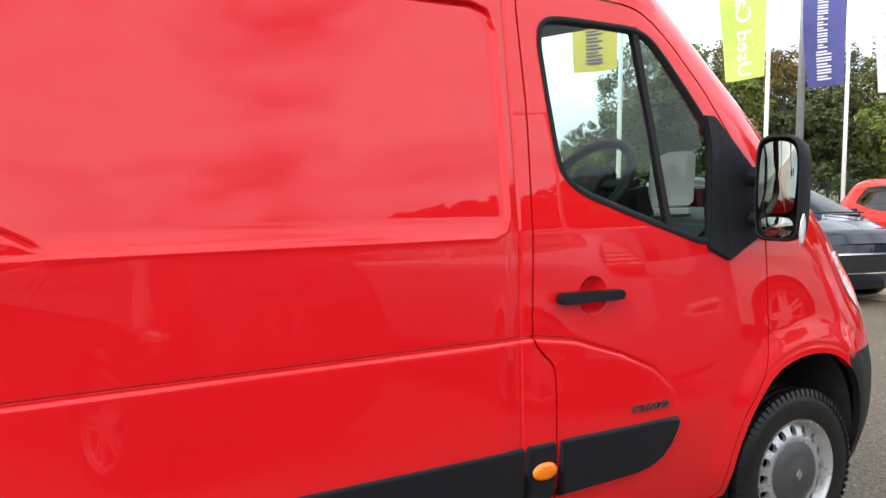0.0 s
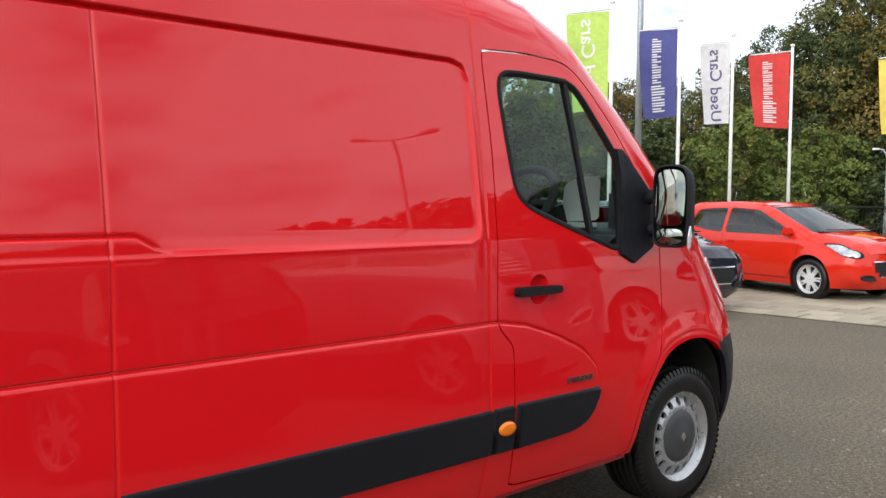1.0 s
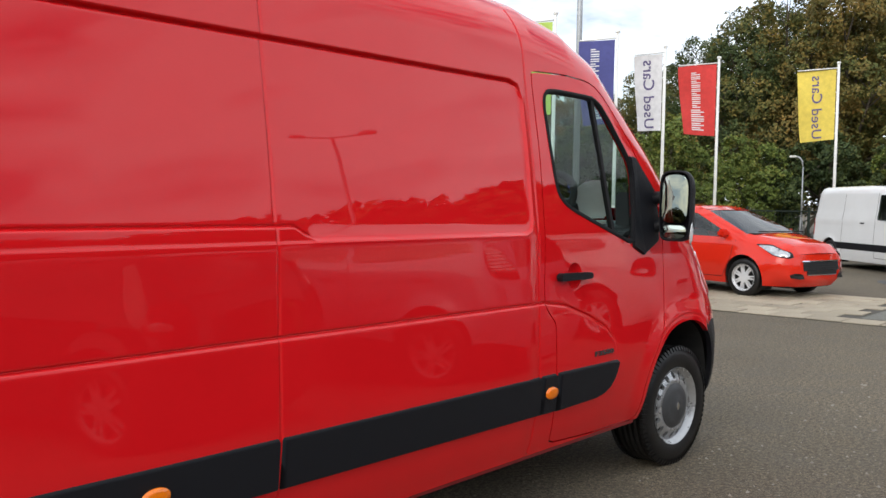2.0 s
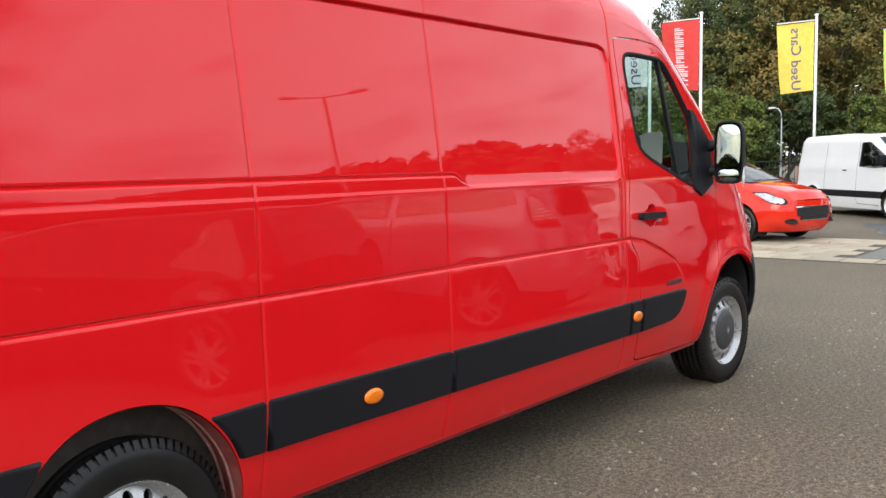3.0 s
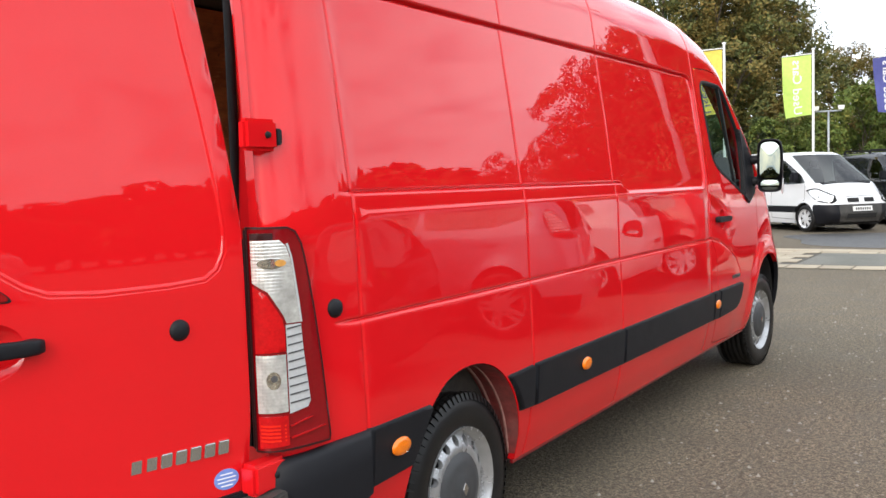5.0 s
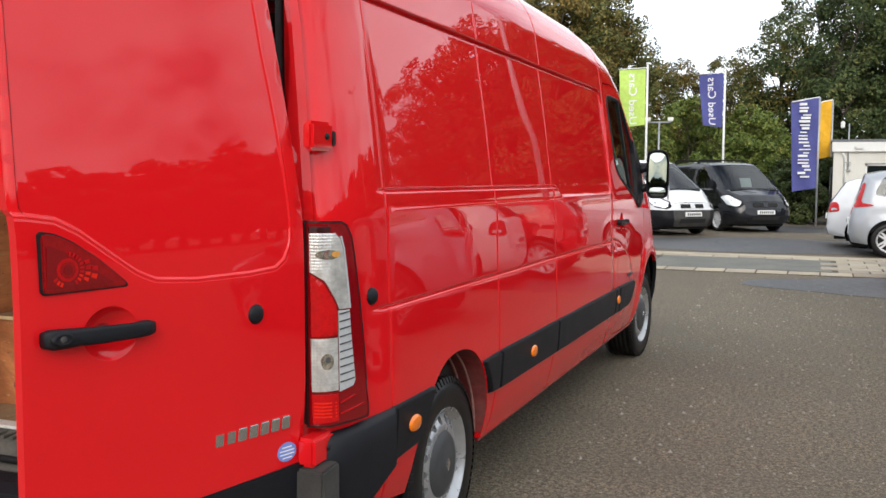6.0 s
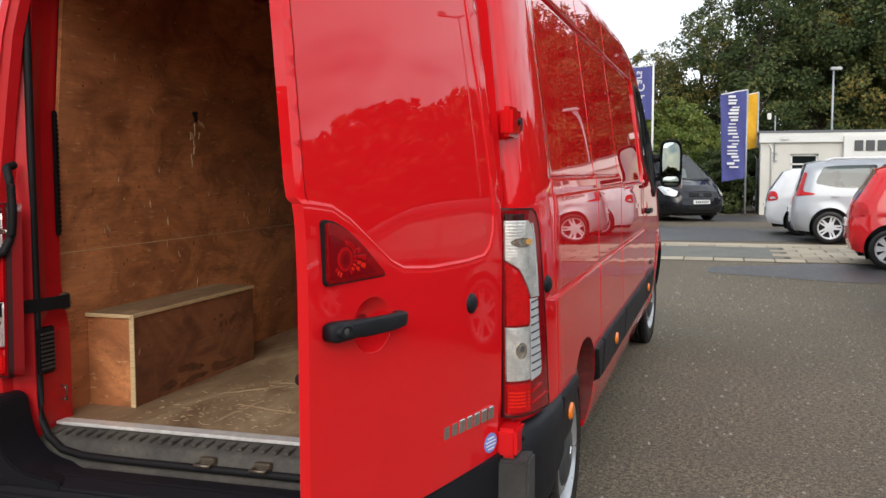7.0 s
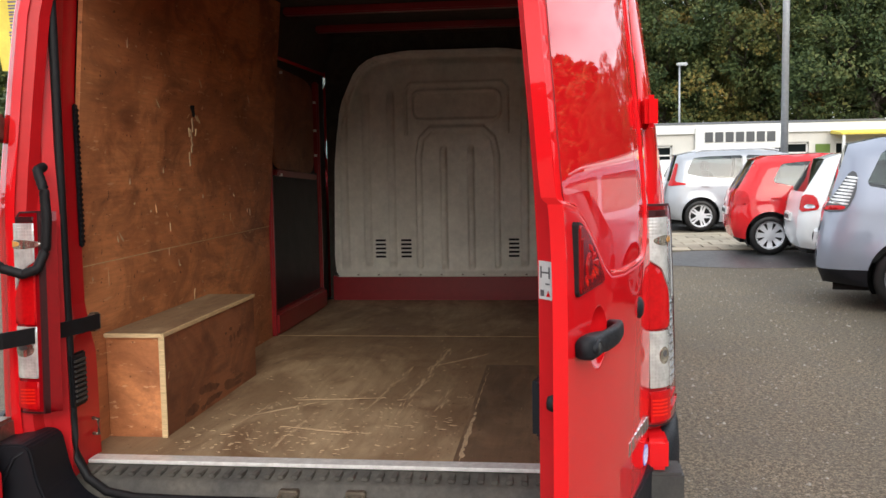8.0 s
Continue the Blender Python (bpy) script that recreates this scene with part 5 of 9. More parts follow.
def rear_door(s, hinge, angle, detail):
    """A tall rear door in its own frame: u from the hinge to the free edge, outer face at d = 0, inner face at d = 0.05."""
    W, Z0, Z1 = 0.926, 0.462, 2.28
    door = None

    def outer(u, z):
        # d: how far the outer skin lies behind its plane (positive towards the inside)
        d = 0.012 * ((u - W / 2) / (W / 2)) ** 2 + np.interp(z, _lz, _ld) - 0.004
        hu = np.interp(z, [0.45, 0.65, 0.85, 1.345, 1.63, 1.96, 2.28], [0.08, 0.078, 0.062, 0.066, 0.104, 0.155, 0.205])
        d = d + 0.010 * step(hu + 0.016, hu, u) + 0.006 * step(W - 0.010, W, u)
        pan = _PAN + [(0.96, 1.377), (0.96, 2.17)]
        sd = np.where(inside(u, z, pan), 1, -1) * near(u, z, pan)
        edge = near(u, z, pan[:-2], closed=False)
        d = d + 0.0050 * step(-0.002, 0.0035, sd) + 0.0010 * np.exp(-((sd + 0.007) / 0.003) ** 2)
        hc_ = np.hypot((u - 0.698), (z - 1.096) * 1.12)
        d = d + 0.034 * np.clip(1 - (hc_ / 0.070) ** 2, 0, 1) ** 0.8
        d = d + 0.0012 * np.sin(u * 6 + 1) * np.sin(z * 3.3)
        return d

    O = Vector(hinge)
    ca, sa = math.cos(radians(angle)), math.sin(radians(angle))
    du, nd = Vector((-ca, -s * sa, 0)), Vector((sa, -s * ca, 0))   # along the door; from outer skin to the inside

    def lift(fn):
        def f(u, z):
            d = fn(u, z)
            return np.stack([O.x + u * du.x + d * nd.x, O.y + u * du.y + d * nd.y, z], 1)
        return f

    def nrm(u, z):
        e = 0.0015
        gu = (outer(u + e, z) - outer(u - e, z)) / (2 * e)
        gz = (outer(u, z + e) - outer(u, z - e)) / (2 * e)
        n = np.stack([-nd.x + gu * du.x, -nd.y + gu * du.y, gz], 1)
        return n / np.linalg.norm(n, axis=1)[:, None]

    outline = dense(smooth_poly([(0.080, Z0), (0.911, Z0), (0.911, 1.2), (0.913, 1.365), (W, 1.392), (W, 1.7), (W, Z1), (0.205, Z1), (0.155, 1.96), (0.104, 1.63), (0.066, 1.345), (0.062, 0.85), (0.078, 0.65)], 1), 0.03)
    st = 0.024 if detail else 0.08
    gp = [(u, z) for u in np.arange(0.01, W, st) for z in np.arange(Z0 + 0.01, Z1, st)]
    dlines = []
    if detail:
        pan = _PAN
        dlines = offset_lines(pan, (-0.014, -0.010, -0.007, -0.004, -0.002, 0, 0.002, 0.004, 0.007, 0.010, 0.014), 0.025)
        dlines += [[(0.698 + r * math.cos(a * math.pi / 18), 1.096 + r * math.sin(a * math.pi / 18) / 1.12) for a in range(37)] for r in (0.012, 0.024, 0.036, 0.046, 0.054, 0.061, 0.066, 0.0695, 0.0715, 0.077)]
        G = np.array(gp)
        gp = [tuple(q) for q in G[(near(G[:, 0], G[:, 1], pan, closed=False) > 0.026) & (np.hypot(G[:, 0] - 0.698, (G[:, 1] - 1.096) * 1.12) > 0.084)]]
    G = np.array(gp)
    gp = [tuple(q) for q in G[inside(G[:, 0], G[:, 1], outline)]]
    dv, dt = cut_sheet(gp, [outline], dlines)
    dc = dv[dt].mean(1)
    keep = inside(dc[:, 0], dc[:, 1], outline)
    me = region_mesh("rear_door", dv, dt, keep, lift(outer), RED, tuple(nd * 0.028), nrm, flip=s < 0)
    door = put("rear_door", me, van, None, "red rear door swung open")
    # inner skin and a thick frame set back from the edge, both leaning with the outer skin
    def leaning(d0):
        return lift(lambda u, z: np.interp(z, _lz, _ld) + d0)

    ins = dense(shrink(outline, 0.022), 0.06)
    iv, it = cut_sheet([(u, z) for u in np.arange(0.25, W, 0.2) for z in np.arange(0.6, 2.2, 0.12)], [ins])
    ic = iv[it].mean(1)
    put("inner_skin", region_mesh("inner_skin", iv, it, inside(ic[:, 0], ic[:, 1], ins), leaning(0.030), RED_IN_SHADED, tuple(nd * -0.02), flip=s > 0), door)
    fr = Matrix(((du.x, nd.x, 0, O.x), (du.y, nd.y, 0, O.y), (0, 0, 1, 0), (0, 0, 0, 1)))
    vs, fs = [], []
    zs_ = [0.475, 0.60, 0.655] + list(np.linspace(0.70, 2.20, 26))
    for z in zs_:
        low_ = float(np.interp(z, [0.60, 0.70], [0.045, 0.0]))
        e0 = float(np.interp(z, _lz, _ld))
        h0 = float(np.interp(z, [0.45, 0.65, 0.85, 1.345, 1.63, 1.96, 2.28], [0.08, 0.078, 0.062, 0.066, 0.104, 0.155, 0.205])) + 0.04
        vs += [(u, d + e0, z) for u, d in ((0.889, 0.018), (0.887, 0.036), (0.874, 0.038), (0.870 + low_ * 0.3, 0.044), (0.840 + low_ * 0.3, 0.082 + low_), (h0 + 0.03, 0.082 + low_), (h0, 0.034))]
    for i in range(len(zs_) - 1):
        for j in range(6):
            k = i * 7 + j
            fs.append((k, k + 1, k + 8, k + 7))
    fs += [tuple(range(7))[::-1], tuple(len(vs) - 7 + j for j in range(7))]
    put("inner_frame", mesh_of("inner_frame", vs, fs, RED_JAMB_SHADED, smooth=False), door, fr)
    return door, fr, lift


door_r, DF, dlift = rear_door(-1, (0.040, -0.988, 0), 15.1, True)
door_l, DFL, _ = rear_door(1, (0.040, 0.932, 0), -9.0, False)


def door_prism(name, poly, d0, d1, mat, parent, label="", bevel=0.0, fr=None):
    """A polygon in u, z pulled from depth d0 to d1 on the right rear door."""
    bm = prism_bm(poly, d0, d1, "y", bevel)
    return part(name, bm, mat, parent, label, (fr or DF) if parent in (door_r, door_l) else None)


lamp_poly = [(u - 0.010, z - 0.017) for u, z in [(0.876, 1.351), (0.842, 1.346), (0.800, 1.327), (0.740, 1.288), (0.670, 1.232), (0.666, 1.221), (0.873, 1.219)]]
lm_ = (0.79, 1.253)
door_prism("lamp_gasket", smooth_poly([(lm_[0] + (u - lm_[0]) * 1.045, lm_[1] + (z - lm_[1]) * 1.06) for u, z in lamp_poly], 1, 0.007), -0.002, 0.02, RUBBER, door_r, "black gasket", 0.001)
dl_ = door_prism("door_lamp", smooth_poly(lamp_poly, 1, 0.007), -0.006, 0.03, DOOR_LENS, door_r, "triangular dark red lamp in the door", 0.003)
door_prism("inner_lens", smooth_poly([(0.856, 1.310), (0.81, 1.290), (0.690, 1.214), (0.856, 1.212)], 1, 0.006), -0.0085, 0.0, LENS_DEEP, dl_)
for r_, dep, mt_ in ((0.026, -0.0098, LENS_RED), (0.019, -0.0106, DOOR_LENS), (0.012, -0.0114, LENS_DEEP)):
    door_prism("lamp_ring", [(0.808 + r_ * math.cos(a), 1.252 + r_ * math.sin(a)) for a in np.linspace(0, 2 * math.pi, 25)[:-1]], dep, -0.004, mt_, dl_, "", 0.0008)
# small mirror cells fan out from the bulb
fan = shrink(dense(lamp_poly, 0.02), 0.012)
for k, (ra, rb) in enumerate(((0.030, 0.040), (0.044, 0.056), (0.060, 0.074), (0.078, 0.094), (0.098, 0.114))):
    for q in range(16):
        a0, a1 = radians(95 + q * 15.0 + 3 * k), radians(104 + q * 15.0 + 3 * k)
        cell = [(0.808 + r * math.cos(a), 1.252 + r * math.sin(a)) for r, a in ((ra, a0), (rb, a0), (rb, a1), (ra, a1))]
        if all(inside(np.array([c[0]]), np.array([c[1]]), fan)[0] for c in cell):
            door_prism("lamp_cell", cell, -0.0096, -0.004, LENS_BRIGHT if (q + k) % 3 and 1.252 > cell[0][1] else LENS_RED, dl_)
# handle: keyed boss and a bar that bows away from the skin
hb_ = bmesh.new()
ring_ = []
for i in range(19):
    q = i / 18
    u_ = 0.871 - q * 0.278
    out_ = float(np.interp(q, [0, 0.06, 0.27, 0.6, 0.92, 1.0], [-0.022, -0.032, -0.036, -0.043, -0.036, -0.024]))
    back = float(np.interp(q, [0, 0.28, 0.38, 0.80, 0.90, 1.0], [0.004, 0.004, -0.020, -0.022, 0.004, 0.004]))
    zc, hz = 1.1035 - 0.003 * q, float(np.interp(q, [0, 0.03, 0.25, 0.96, 1.0], [0.017, 0.0225, 0.0205, 0.0180, 0.014]))
    if 0.25 < q < 0.30:
        hz, out_ = hz - 0.0012, out_ + 0.0015
    md, hd_ = (out_ + back) / 2, (back - out_) / 2
    sec = []
    for k in range(16):
        ca, sa = math.cos(2 * math.pi * k / 16), math.sin(2 * math.pi * k / 16)
        sec.append(hb_.verts.new((u_, md + hd_ * math.copysign(abs(ca) ** 0.5, ca), zc + hz * math.copysign(abs(sa) ** 0.5, sa))))
    ring_.append(sec)
for r0, r1 in zip(ring_, ring_[1:]):
    for k in range(16):
        hb_.faces.new((r0[k], r0[(k + 1) % 16], r1[(k + 1) % 16], r1[k]))
hb_.faces.new(ring_[0][::-1])
hb_.faces.new(ring_[-1])
bmesh.ops.recalc_face_normals(hb_, faces=hb_.faces)
hd = part("door_handle", hb_, BLACK_PL, door_r, "black plastic door handle", DF, True)
kv, kf = revolve([(0.011, -0.0005), (0.016, -0.0022), (0.0205, -0.0005), (0.022, 0.006)], 22)
put("lock_surround", mesh_of("lock_surround", [(x * 1.25, y, z * 0.72) for x, y, z in kv], kf, BLACK_PL), hd, pose(0.836, -0.0335, 1.1035))
kv, kf = revolve([(0.0005, -0.0015), (0.006, -0.0015), (0.008, 0.0), (0.009, 0.006)], 18)
put("key_lock", mesh_of("key_lock", kv, kf, WORN_PL), hd, pose(0.836, -0.0340, 1.1035))
stud_m = DF @ pose(0.262, 0.0, 1.091)
sv, sf = revolve([(0.0005, -0.012), (0.018, -0.011), (0.027, -0.004), (0.028, 0.012)], 20)
put("rubber_stop", mesh_of("rubber_stop", sv, sf, BLACK_PL), door_r, stud_m, "round black rubber stop")
# maker's plate as plain chrome bars
for k in range(7):
    u0 = 0.408 - k * 0.0392
    door_prism("badge_bar", [(u0, 0.757), (u0 - 0.030, 0.757), (u0 - 0.034, 0.792), (u0 - 0.004, 0.792)], -0.005, 0.012, CHROME, door_r, "", 0.002)
ov = [(0.150 + 0.036 * math.cos(a), 0.688 + 0.027 * math.sin(a)) for a in np.linspace(0, 2 * math.pi, 25)[:-1]]
stk = door_prism("sticker", ov, 0.0005, 0.01, BLUE_STICKER, door_r, "small oval blue and white sticker")
for k in range(4):
    hw = (0.018, 0.027, 0.026, 0.017)[k]
    door_prism("print_bar", [(0.150 - hw, 0.700 - k * 0.010), (0.150 + hw, 0.700 - k * 0.010), (0.150 + hw, 0.703 - k * 0.010), (0.150 - hw, 0.703 - k * 0.010)], -0.0008, 0.004, PAPER, stk)
# black lower trim of the door
for dd, fr_ in ((door_r, DF), (door_l, DFL)):
    door_prism("door_trim", [(0.085, 0.455), (0.909, 0.455), (0.909, 0.632), (0.60, 0.640), (0.20, 0.645), (0.076, 0.648)], -0.010, 0.03, BLACK_PL, dd, "black plastic lower door trim", 0.004, fr_)
# white notice on the slanted edge of the door's inner frame, a buffer and the inner latch
edge_m = DF @ Matrix(((-0.579, 0.816, 0, 0.8705), (0.816, 0.579, 0, 0.0440), (0, 0, 1, 1.192), (0, 0, 0, 1)))
nt_ = part("notice_label", box_bm(0.004, 0.042, 0.0003, 0.0016, 0.0, 0.072), GREY_PAPER, door_r, "greyed white notice label with small print", edge_m)
for x0, x1, z0, z1 in ((0.009, 0.013, 0.040, 0.062), (0.033, 0.037, 0.040, 0.062), (0.013, 0.033, 0.049, 0.052), (0.026, 0.037, 0.006, 0.018), (0.010, 0.022, 0.028, 0.031)):
    part("print_bar", box_bm(x0, x1, 0.0017, 0.0022, z0, z1), SIGN_GREY, nt_)
part("print_mark", prism_bm([(0.008, 0.006), (0.020, 0.006), (0.014, 0.018)], 0.0017, 0.0022, "y"), LENS_RED, nt_)
bv_, bf_ = revolve([(0.0005, 0.022), (0.013, 0.020), (0.016, 0.012), (0.016, -0.01)], 16)
put("buffer", mesh_of("buffer", bv_, bf_, RUBBER), door_r, DF @ pose(0.893, 0.030, 1.005), "round black rubber buffer")
part("inner_latch", box_bm(0.70, 0.80, 0.080, 0.112, 0.90, 1.03, 0.012), BLACK_PL, door_r, "black inner latch cover", DF)
for z_ in (0.545, 0.640, 0.500):
    kv_, kf_ = revolve([(0.0005, 0.006), (0.009, 0.006), (0.011, 0.0)], 10)
    put("grommet", mesh_of("grommet", kv_, kf_, RUBBER), door_r, DF @ pose(0.856, 0.105, z_, 0, 0, -60))


# hinges: red cast straps with a bolt
def hinge(z, x, s=-1, proud=0.014):
    yb = s * 0.972 + (LEFT if s > 0 else 0)
    ya, yc = sorted((yb - s * 0.02, yb + s * proud))
    h = box("hinge", x - 0.085, x + 0.040, ya, yc, z - 0.042, z + 0.042, RED if s < 0 else DIRTY_PLATE, van, "red painted door hinge" if s < 0 else "worn bare steel door hinge", 0.010)
    bv, bf = revolve([(0.0005, -0.006), (0.008, -0.006), (0.010, 0.0)], 12)
    put("bolt", mesh_of("bolt", bv, bf, RUBBER), h, pose(x - 0.004, yb + s * (proud + 0.001), z, 0, 0, 0 if s < 0 else 180))
    yd, ye = sorted((yb, yb + s * (proud + 0.002)))
    box("hinge_clip", x + 0.029, x + 0.054, yd, ye, z - 0.026, z + 0.018, BLACK_PL, h, "", 0.004)


for s in (-1, 1):
    hinge(1.575, 0.065, s)
    hinge(0.675, 0.020, s, 0.040)
    hinge(2.10, 0.095, s)

# rubber strips that edge the tail lamps
for s in (-1, 1):
    yl = s * 0.922 + (LEFT - 0.075 if s > 0 else 0)
    xl = 0.035 if s > 0 else 0.0
    box("lamp_seal", 0.012 + xl, 0.05 + xl, yl - (0.012 if s < 0 else 0.018), yl + (0.012 if s < 0 else 0.030), 0.74, 1.30, RUBBER, van, "", 0.004)

# strap across the left door check, wiring gaiter, vent and loop on the left pillar
sp_ = [(0.290, 0.738), (0.20, 0.752), (0.10, 0.780), (0.02, 0.812), (-0.06, 0.850), (-0.14, 0.915)]
sb_ = bmesh.new()
rows_ = [[sb_.verts.new((x + o, y - 0.006 * (1 - o * 100), z + 0.005)) for z, o in ((0.938, 0.0), (0.985, 0.0), (0.985, 0.008), (0.938, 0.008))] for x, y in sp_]
for r0, r1 in zip(rows_, rows_[1:]):
    for i in range(4):
        sb_.faces.new((r0[i], r0[(i + 1) % 4], r1[(i + 1) % 4], r1[i]))
sb_.faces.new(rows_[0][::-1])
sb_.faces.new(rows_[-1])
part("door_strap", sb_, RUBBER, van, "black door check strap")
box("strap_latch", 0.270, 0.308, 0.735, 0.765, 0.935, 0.995, DIRTY_PLATE, van, "", 0.006)
gp_ = [(0.085, 0.825, 1.46), (0.045, 0.822, 1.45), (0.03, 0.795, 1.39), (0.03, 0.792, 1.31), (0.03, 0.80, 1.22), (0.03, 0.83, 1.165), (0.03, 0.87, 1.150), (0.02, 0.92, 1.17), (0.0, 0.96, 1.22)]
gp_ = [(x + 0.012, y - 0.042, z) if i < 5 else (x - 0.010 * (i - 4), y - 0.055, z) for i, (x, y, z) in enumerate(gp_)]
gv_, gf_ = tube([tuple(Vector(gp_[i]).lerp(Vector(gp_[i + 1]), k / 8)) for i in range(len(gp_) - 1) for k in range(8)] + [gp_[-1]], [0.0150 if k % 2 else 0.0138 for k in range(8 * (len(gp_) - 1))] + [0.012], 10)
put("wiring_gaiter", mesh_of("wiring_gaiter", gv_, gf_, RUBBER), van, None, "ribbed black rubber wiring gaiter")
vent = box("pillar_vent", 0.150, 0.240, 0.757, 0.768, 0.715, 0.885, BLACK_PL, van, "black slotted pillar vent", 0.015)
for k in range(9):
    z = 0.733 + k * 0.0155
    box("vent_slat", 0.163, 0.227, 0.750, 0.760, z, z + 0.007, WORN_PL, vent)
vv, vf = tube([(0.285, 0.770, 0.60), (0.278, 0.748, 0.60), (0.278, 0.748, 0.65), (0.285, 0.770, 0.65)], 0.006, 8)
put("lashing_loop", mesh_of("lashing_loop", vv, vf, DIRTY_PLATE), van)
tall = box("pillar_vent", 0.318, 0.345, 0.797, 0.806, 1.20, 1.66, BLACK_PL, van, "tall narrow black slotted vent", 0.008)
for k in range(26):
    box("vent_slat", 0.322, 0.341, 0.7935, 0.798, 1.215 + k * 0.0168, 1.224 + k * 0.0168, RUBBER, tall)

# load space: floor, plywood lining, bulkhead, roof and sliding door on the left
box("load_floor", 0.275, 3.82, -0.87, 0.87, FLOOR - 0.03, FLOOR, FLOOR_PLY, van, "worn dusty plywood load floor")
rnd = random.Random(11)
for k in range(330):
    x, y = 0.36 + abs(rnd.gauss(0, 0.48)), rnd.choice((rnd.uniform(-0.38, 0.62), rnd.gauss(0.32, 0.14), rnd.uniform(-0.38, 0.3)))
    L_, w_ = rnd.uniform(0.002, 0.009) * (2.4 if rnd.random() < 0.08 else 1), rnd.uniform(0.001, 0.0036)
    if x > 2.2 or y > 0.60:
        continue
    sh = [(L_ * math.cos(a) * (1 + 0.45 * rnd.uniform(-1, 1)), w_ * math.sin(a) * (1 + 0.7 * rnd.uniform(-1, 1))) for a in np.linspace(0, 2 * math.pi, 9)[:-1]]
    part("scuff", prism_bm(sh, FLOOR + 0.0002, FLOOR + 0.0008 + 0.0009 * rnd.random(), "z"), SCUFF, van, "", pose(x, y, 0, 0, 0, rnd.choice((0, 90, 80, 95, 45)) + rnd.gauss(0, 20)))
# long broken scrapes where loads were dragged in
for x0_, y0_, x1_, y1_, w0_ in ((0.84, 0.09, 1.28, 0.08, 0.004), (0.96, 0.0, 1.67, -0.05, 0.005), (0.90, -0.12, 2.11, -0.18, 0.009), (0.94, -0.27, 1.25, -0.28, 0.005), (0.88, 0.36, 1.00, 0.24, 0.004), (1.05, 0.30, 1.10, -0.02, 0.004), (1.75, -0.20, 1.95, -0.36, 0.004),
                                (0.50, 0.22, 0.74, 0.20, 0.006), (0.62, 0.02, 0.66, 0.20, 0.004), (0.80, 0.42, 0.95, 0.40, 0.003)):
    ln_ = math.hypot(x1_ - x0_, y1_ - y0_)
    ang_ = math.degrees(math.atan2(y1_ - y0_, x1_ - x0_))
    d_ = 0.0
    while d_ < ln_:
        L_ = rnd.uniform(0.018, 0.075)
        for w_ in (w0_ * rnd.uniform(0.3, 0.75), w0_ * 0.22):
            sh = [(L_ * math.cos(a) * (1 + 0.25 * rnd.uniform(-1, 1)), w_ * math.sin(a) * (1 + 0.8 * rnd.uniform(-1, 1))) for a in np.linspace(0, 2 * math.pi, 12)[:-1]]
            q_ = (d_ + rnd.uniform(-0.02, 0.02)) / ln_
            part("scrape", prism_bm(sh, FLOOR + 0.0002, FLOOR + 0.0008 + 0.0009 * rnd.random(), "z"), SCUFF, van, "", pose(x0_ + (x1_ - x0_) * q_, y0_ + (y1_ - y0_) * q_ + rnd.gauss(0, w0_ * 1.2), 0, 0, 0, ang_ + rnd.gauss(0, 5)))
        d_ += L_ * rnd.uniform(0.9, 1.9)
# pale worn edge of the floor board
for k in range(46):
    xx = 0.34 + abs(rnd.gauss(0, 0.42))
    if xx < 1.68:
        L_, w_ = rnd.uniform(0.01, 0.06), rnd.uniform(0.002, 0.011) * max(0.25, 1 - xx * 0.55)
        sh = [(L_ * math.cos(a) * (1 + 0.3 * rnd.uniform(-1, 1)), w_ * math.sin(a) * (1 + 0.5 * rnd.uniform(-1, 1))) for a in np.linspace(0, 2 * math.pi, 12)[:-1]]
        part("scrape", prism_bm(sh, FLOOR + 0.0036, FLOOR + 0.0042 + 0.0009 * rnd.random(), "z"), SCUFF, van, "", pose(xx, -0.410 - w_ * rnd.uniform(0.4, 1.4), 0, 0, 0, rnd.gauss(0, 4)))
box("floor_joint", 2.44, 2.448, -0.83, 0.83, FLOOR + 0.0002, FLOOR + 0.0014, PLY_EDGE, van)
box("floor_batten", 0.30, 1.72, -0.83, -0.395, FLOOR + 0.0005, FLOOR + 0.0035, DARK_BATTEN, van, "", 0.001)
for s in (1, -1):
    y0, y1 = (0.835, 0.850) if s > 0 else (-0.850, -0.835)
    x1 = 2.40 if s > 0 else 3.82
    # lower board and the leaning upper board
    box("wall_board", 0.34, x1, y0, y1, FLOOR, 1.128, PLY, van, "stained plywood lining board")
    box("board_joint", 0.34, x1, y0 - 0.001 if s > 0 else y1 - 0.002, y0 + 0.002 if s > 0 else y1 + 0.001, 1.1282, 1.1312, PLY_EDGE, van)
    up = box("wall_board", 0.34, x1, y0, y1, 1.131, 2.32, PLY, van, "stained plywood lining board")
    up.matrix_basis = Matrix.Translation((0, (y0 + y1) / 2, 1.131)) @ Matrix.Rotation(radians(s * 5.0), 4, "X") @ Matrix.Translation((0, -(y0 + y1) / 2, -1.131))
# torn hole with pale splinters in the upper board
hv_, hf_ = revolve([(0.0005, 0), (0.020, 0)], 9)
put("torn_hole", mesh_of("torn_hole", [(x * (1.2 + 0.4 * math.sin(5 * i)), y, z * 1.5) for i, (x, y, z) in enumerate(hv_)], hf_, DARK), van, pose(1.262, 0.7825, 1.690, -5))
for k in range(7):
    dz = -0.03 - 0.028 * k
    part("splinter", prism_bm([(-0.004, 0), (0.004, 0.004), (0.007, -0.026), (-0.002, -0.03)], -0.002, 0.002, "y"), SCUFF, van, "", pose(1.262 + 0.010 * math.sin(k * 2.1), 0.788 + 0.0026 * k, 1.685 + dz, -5, rnd.uniform(-20, 20)))
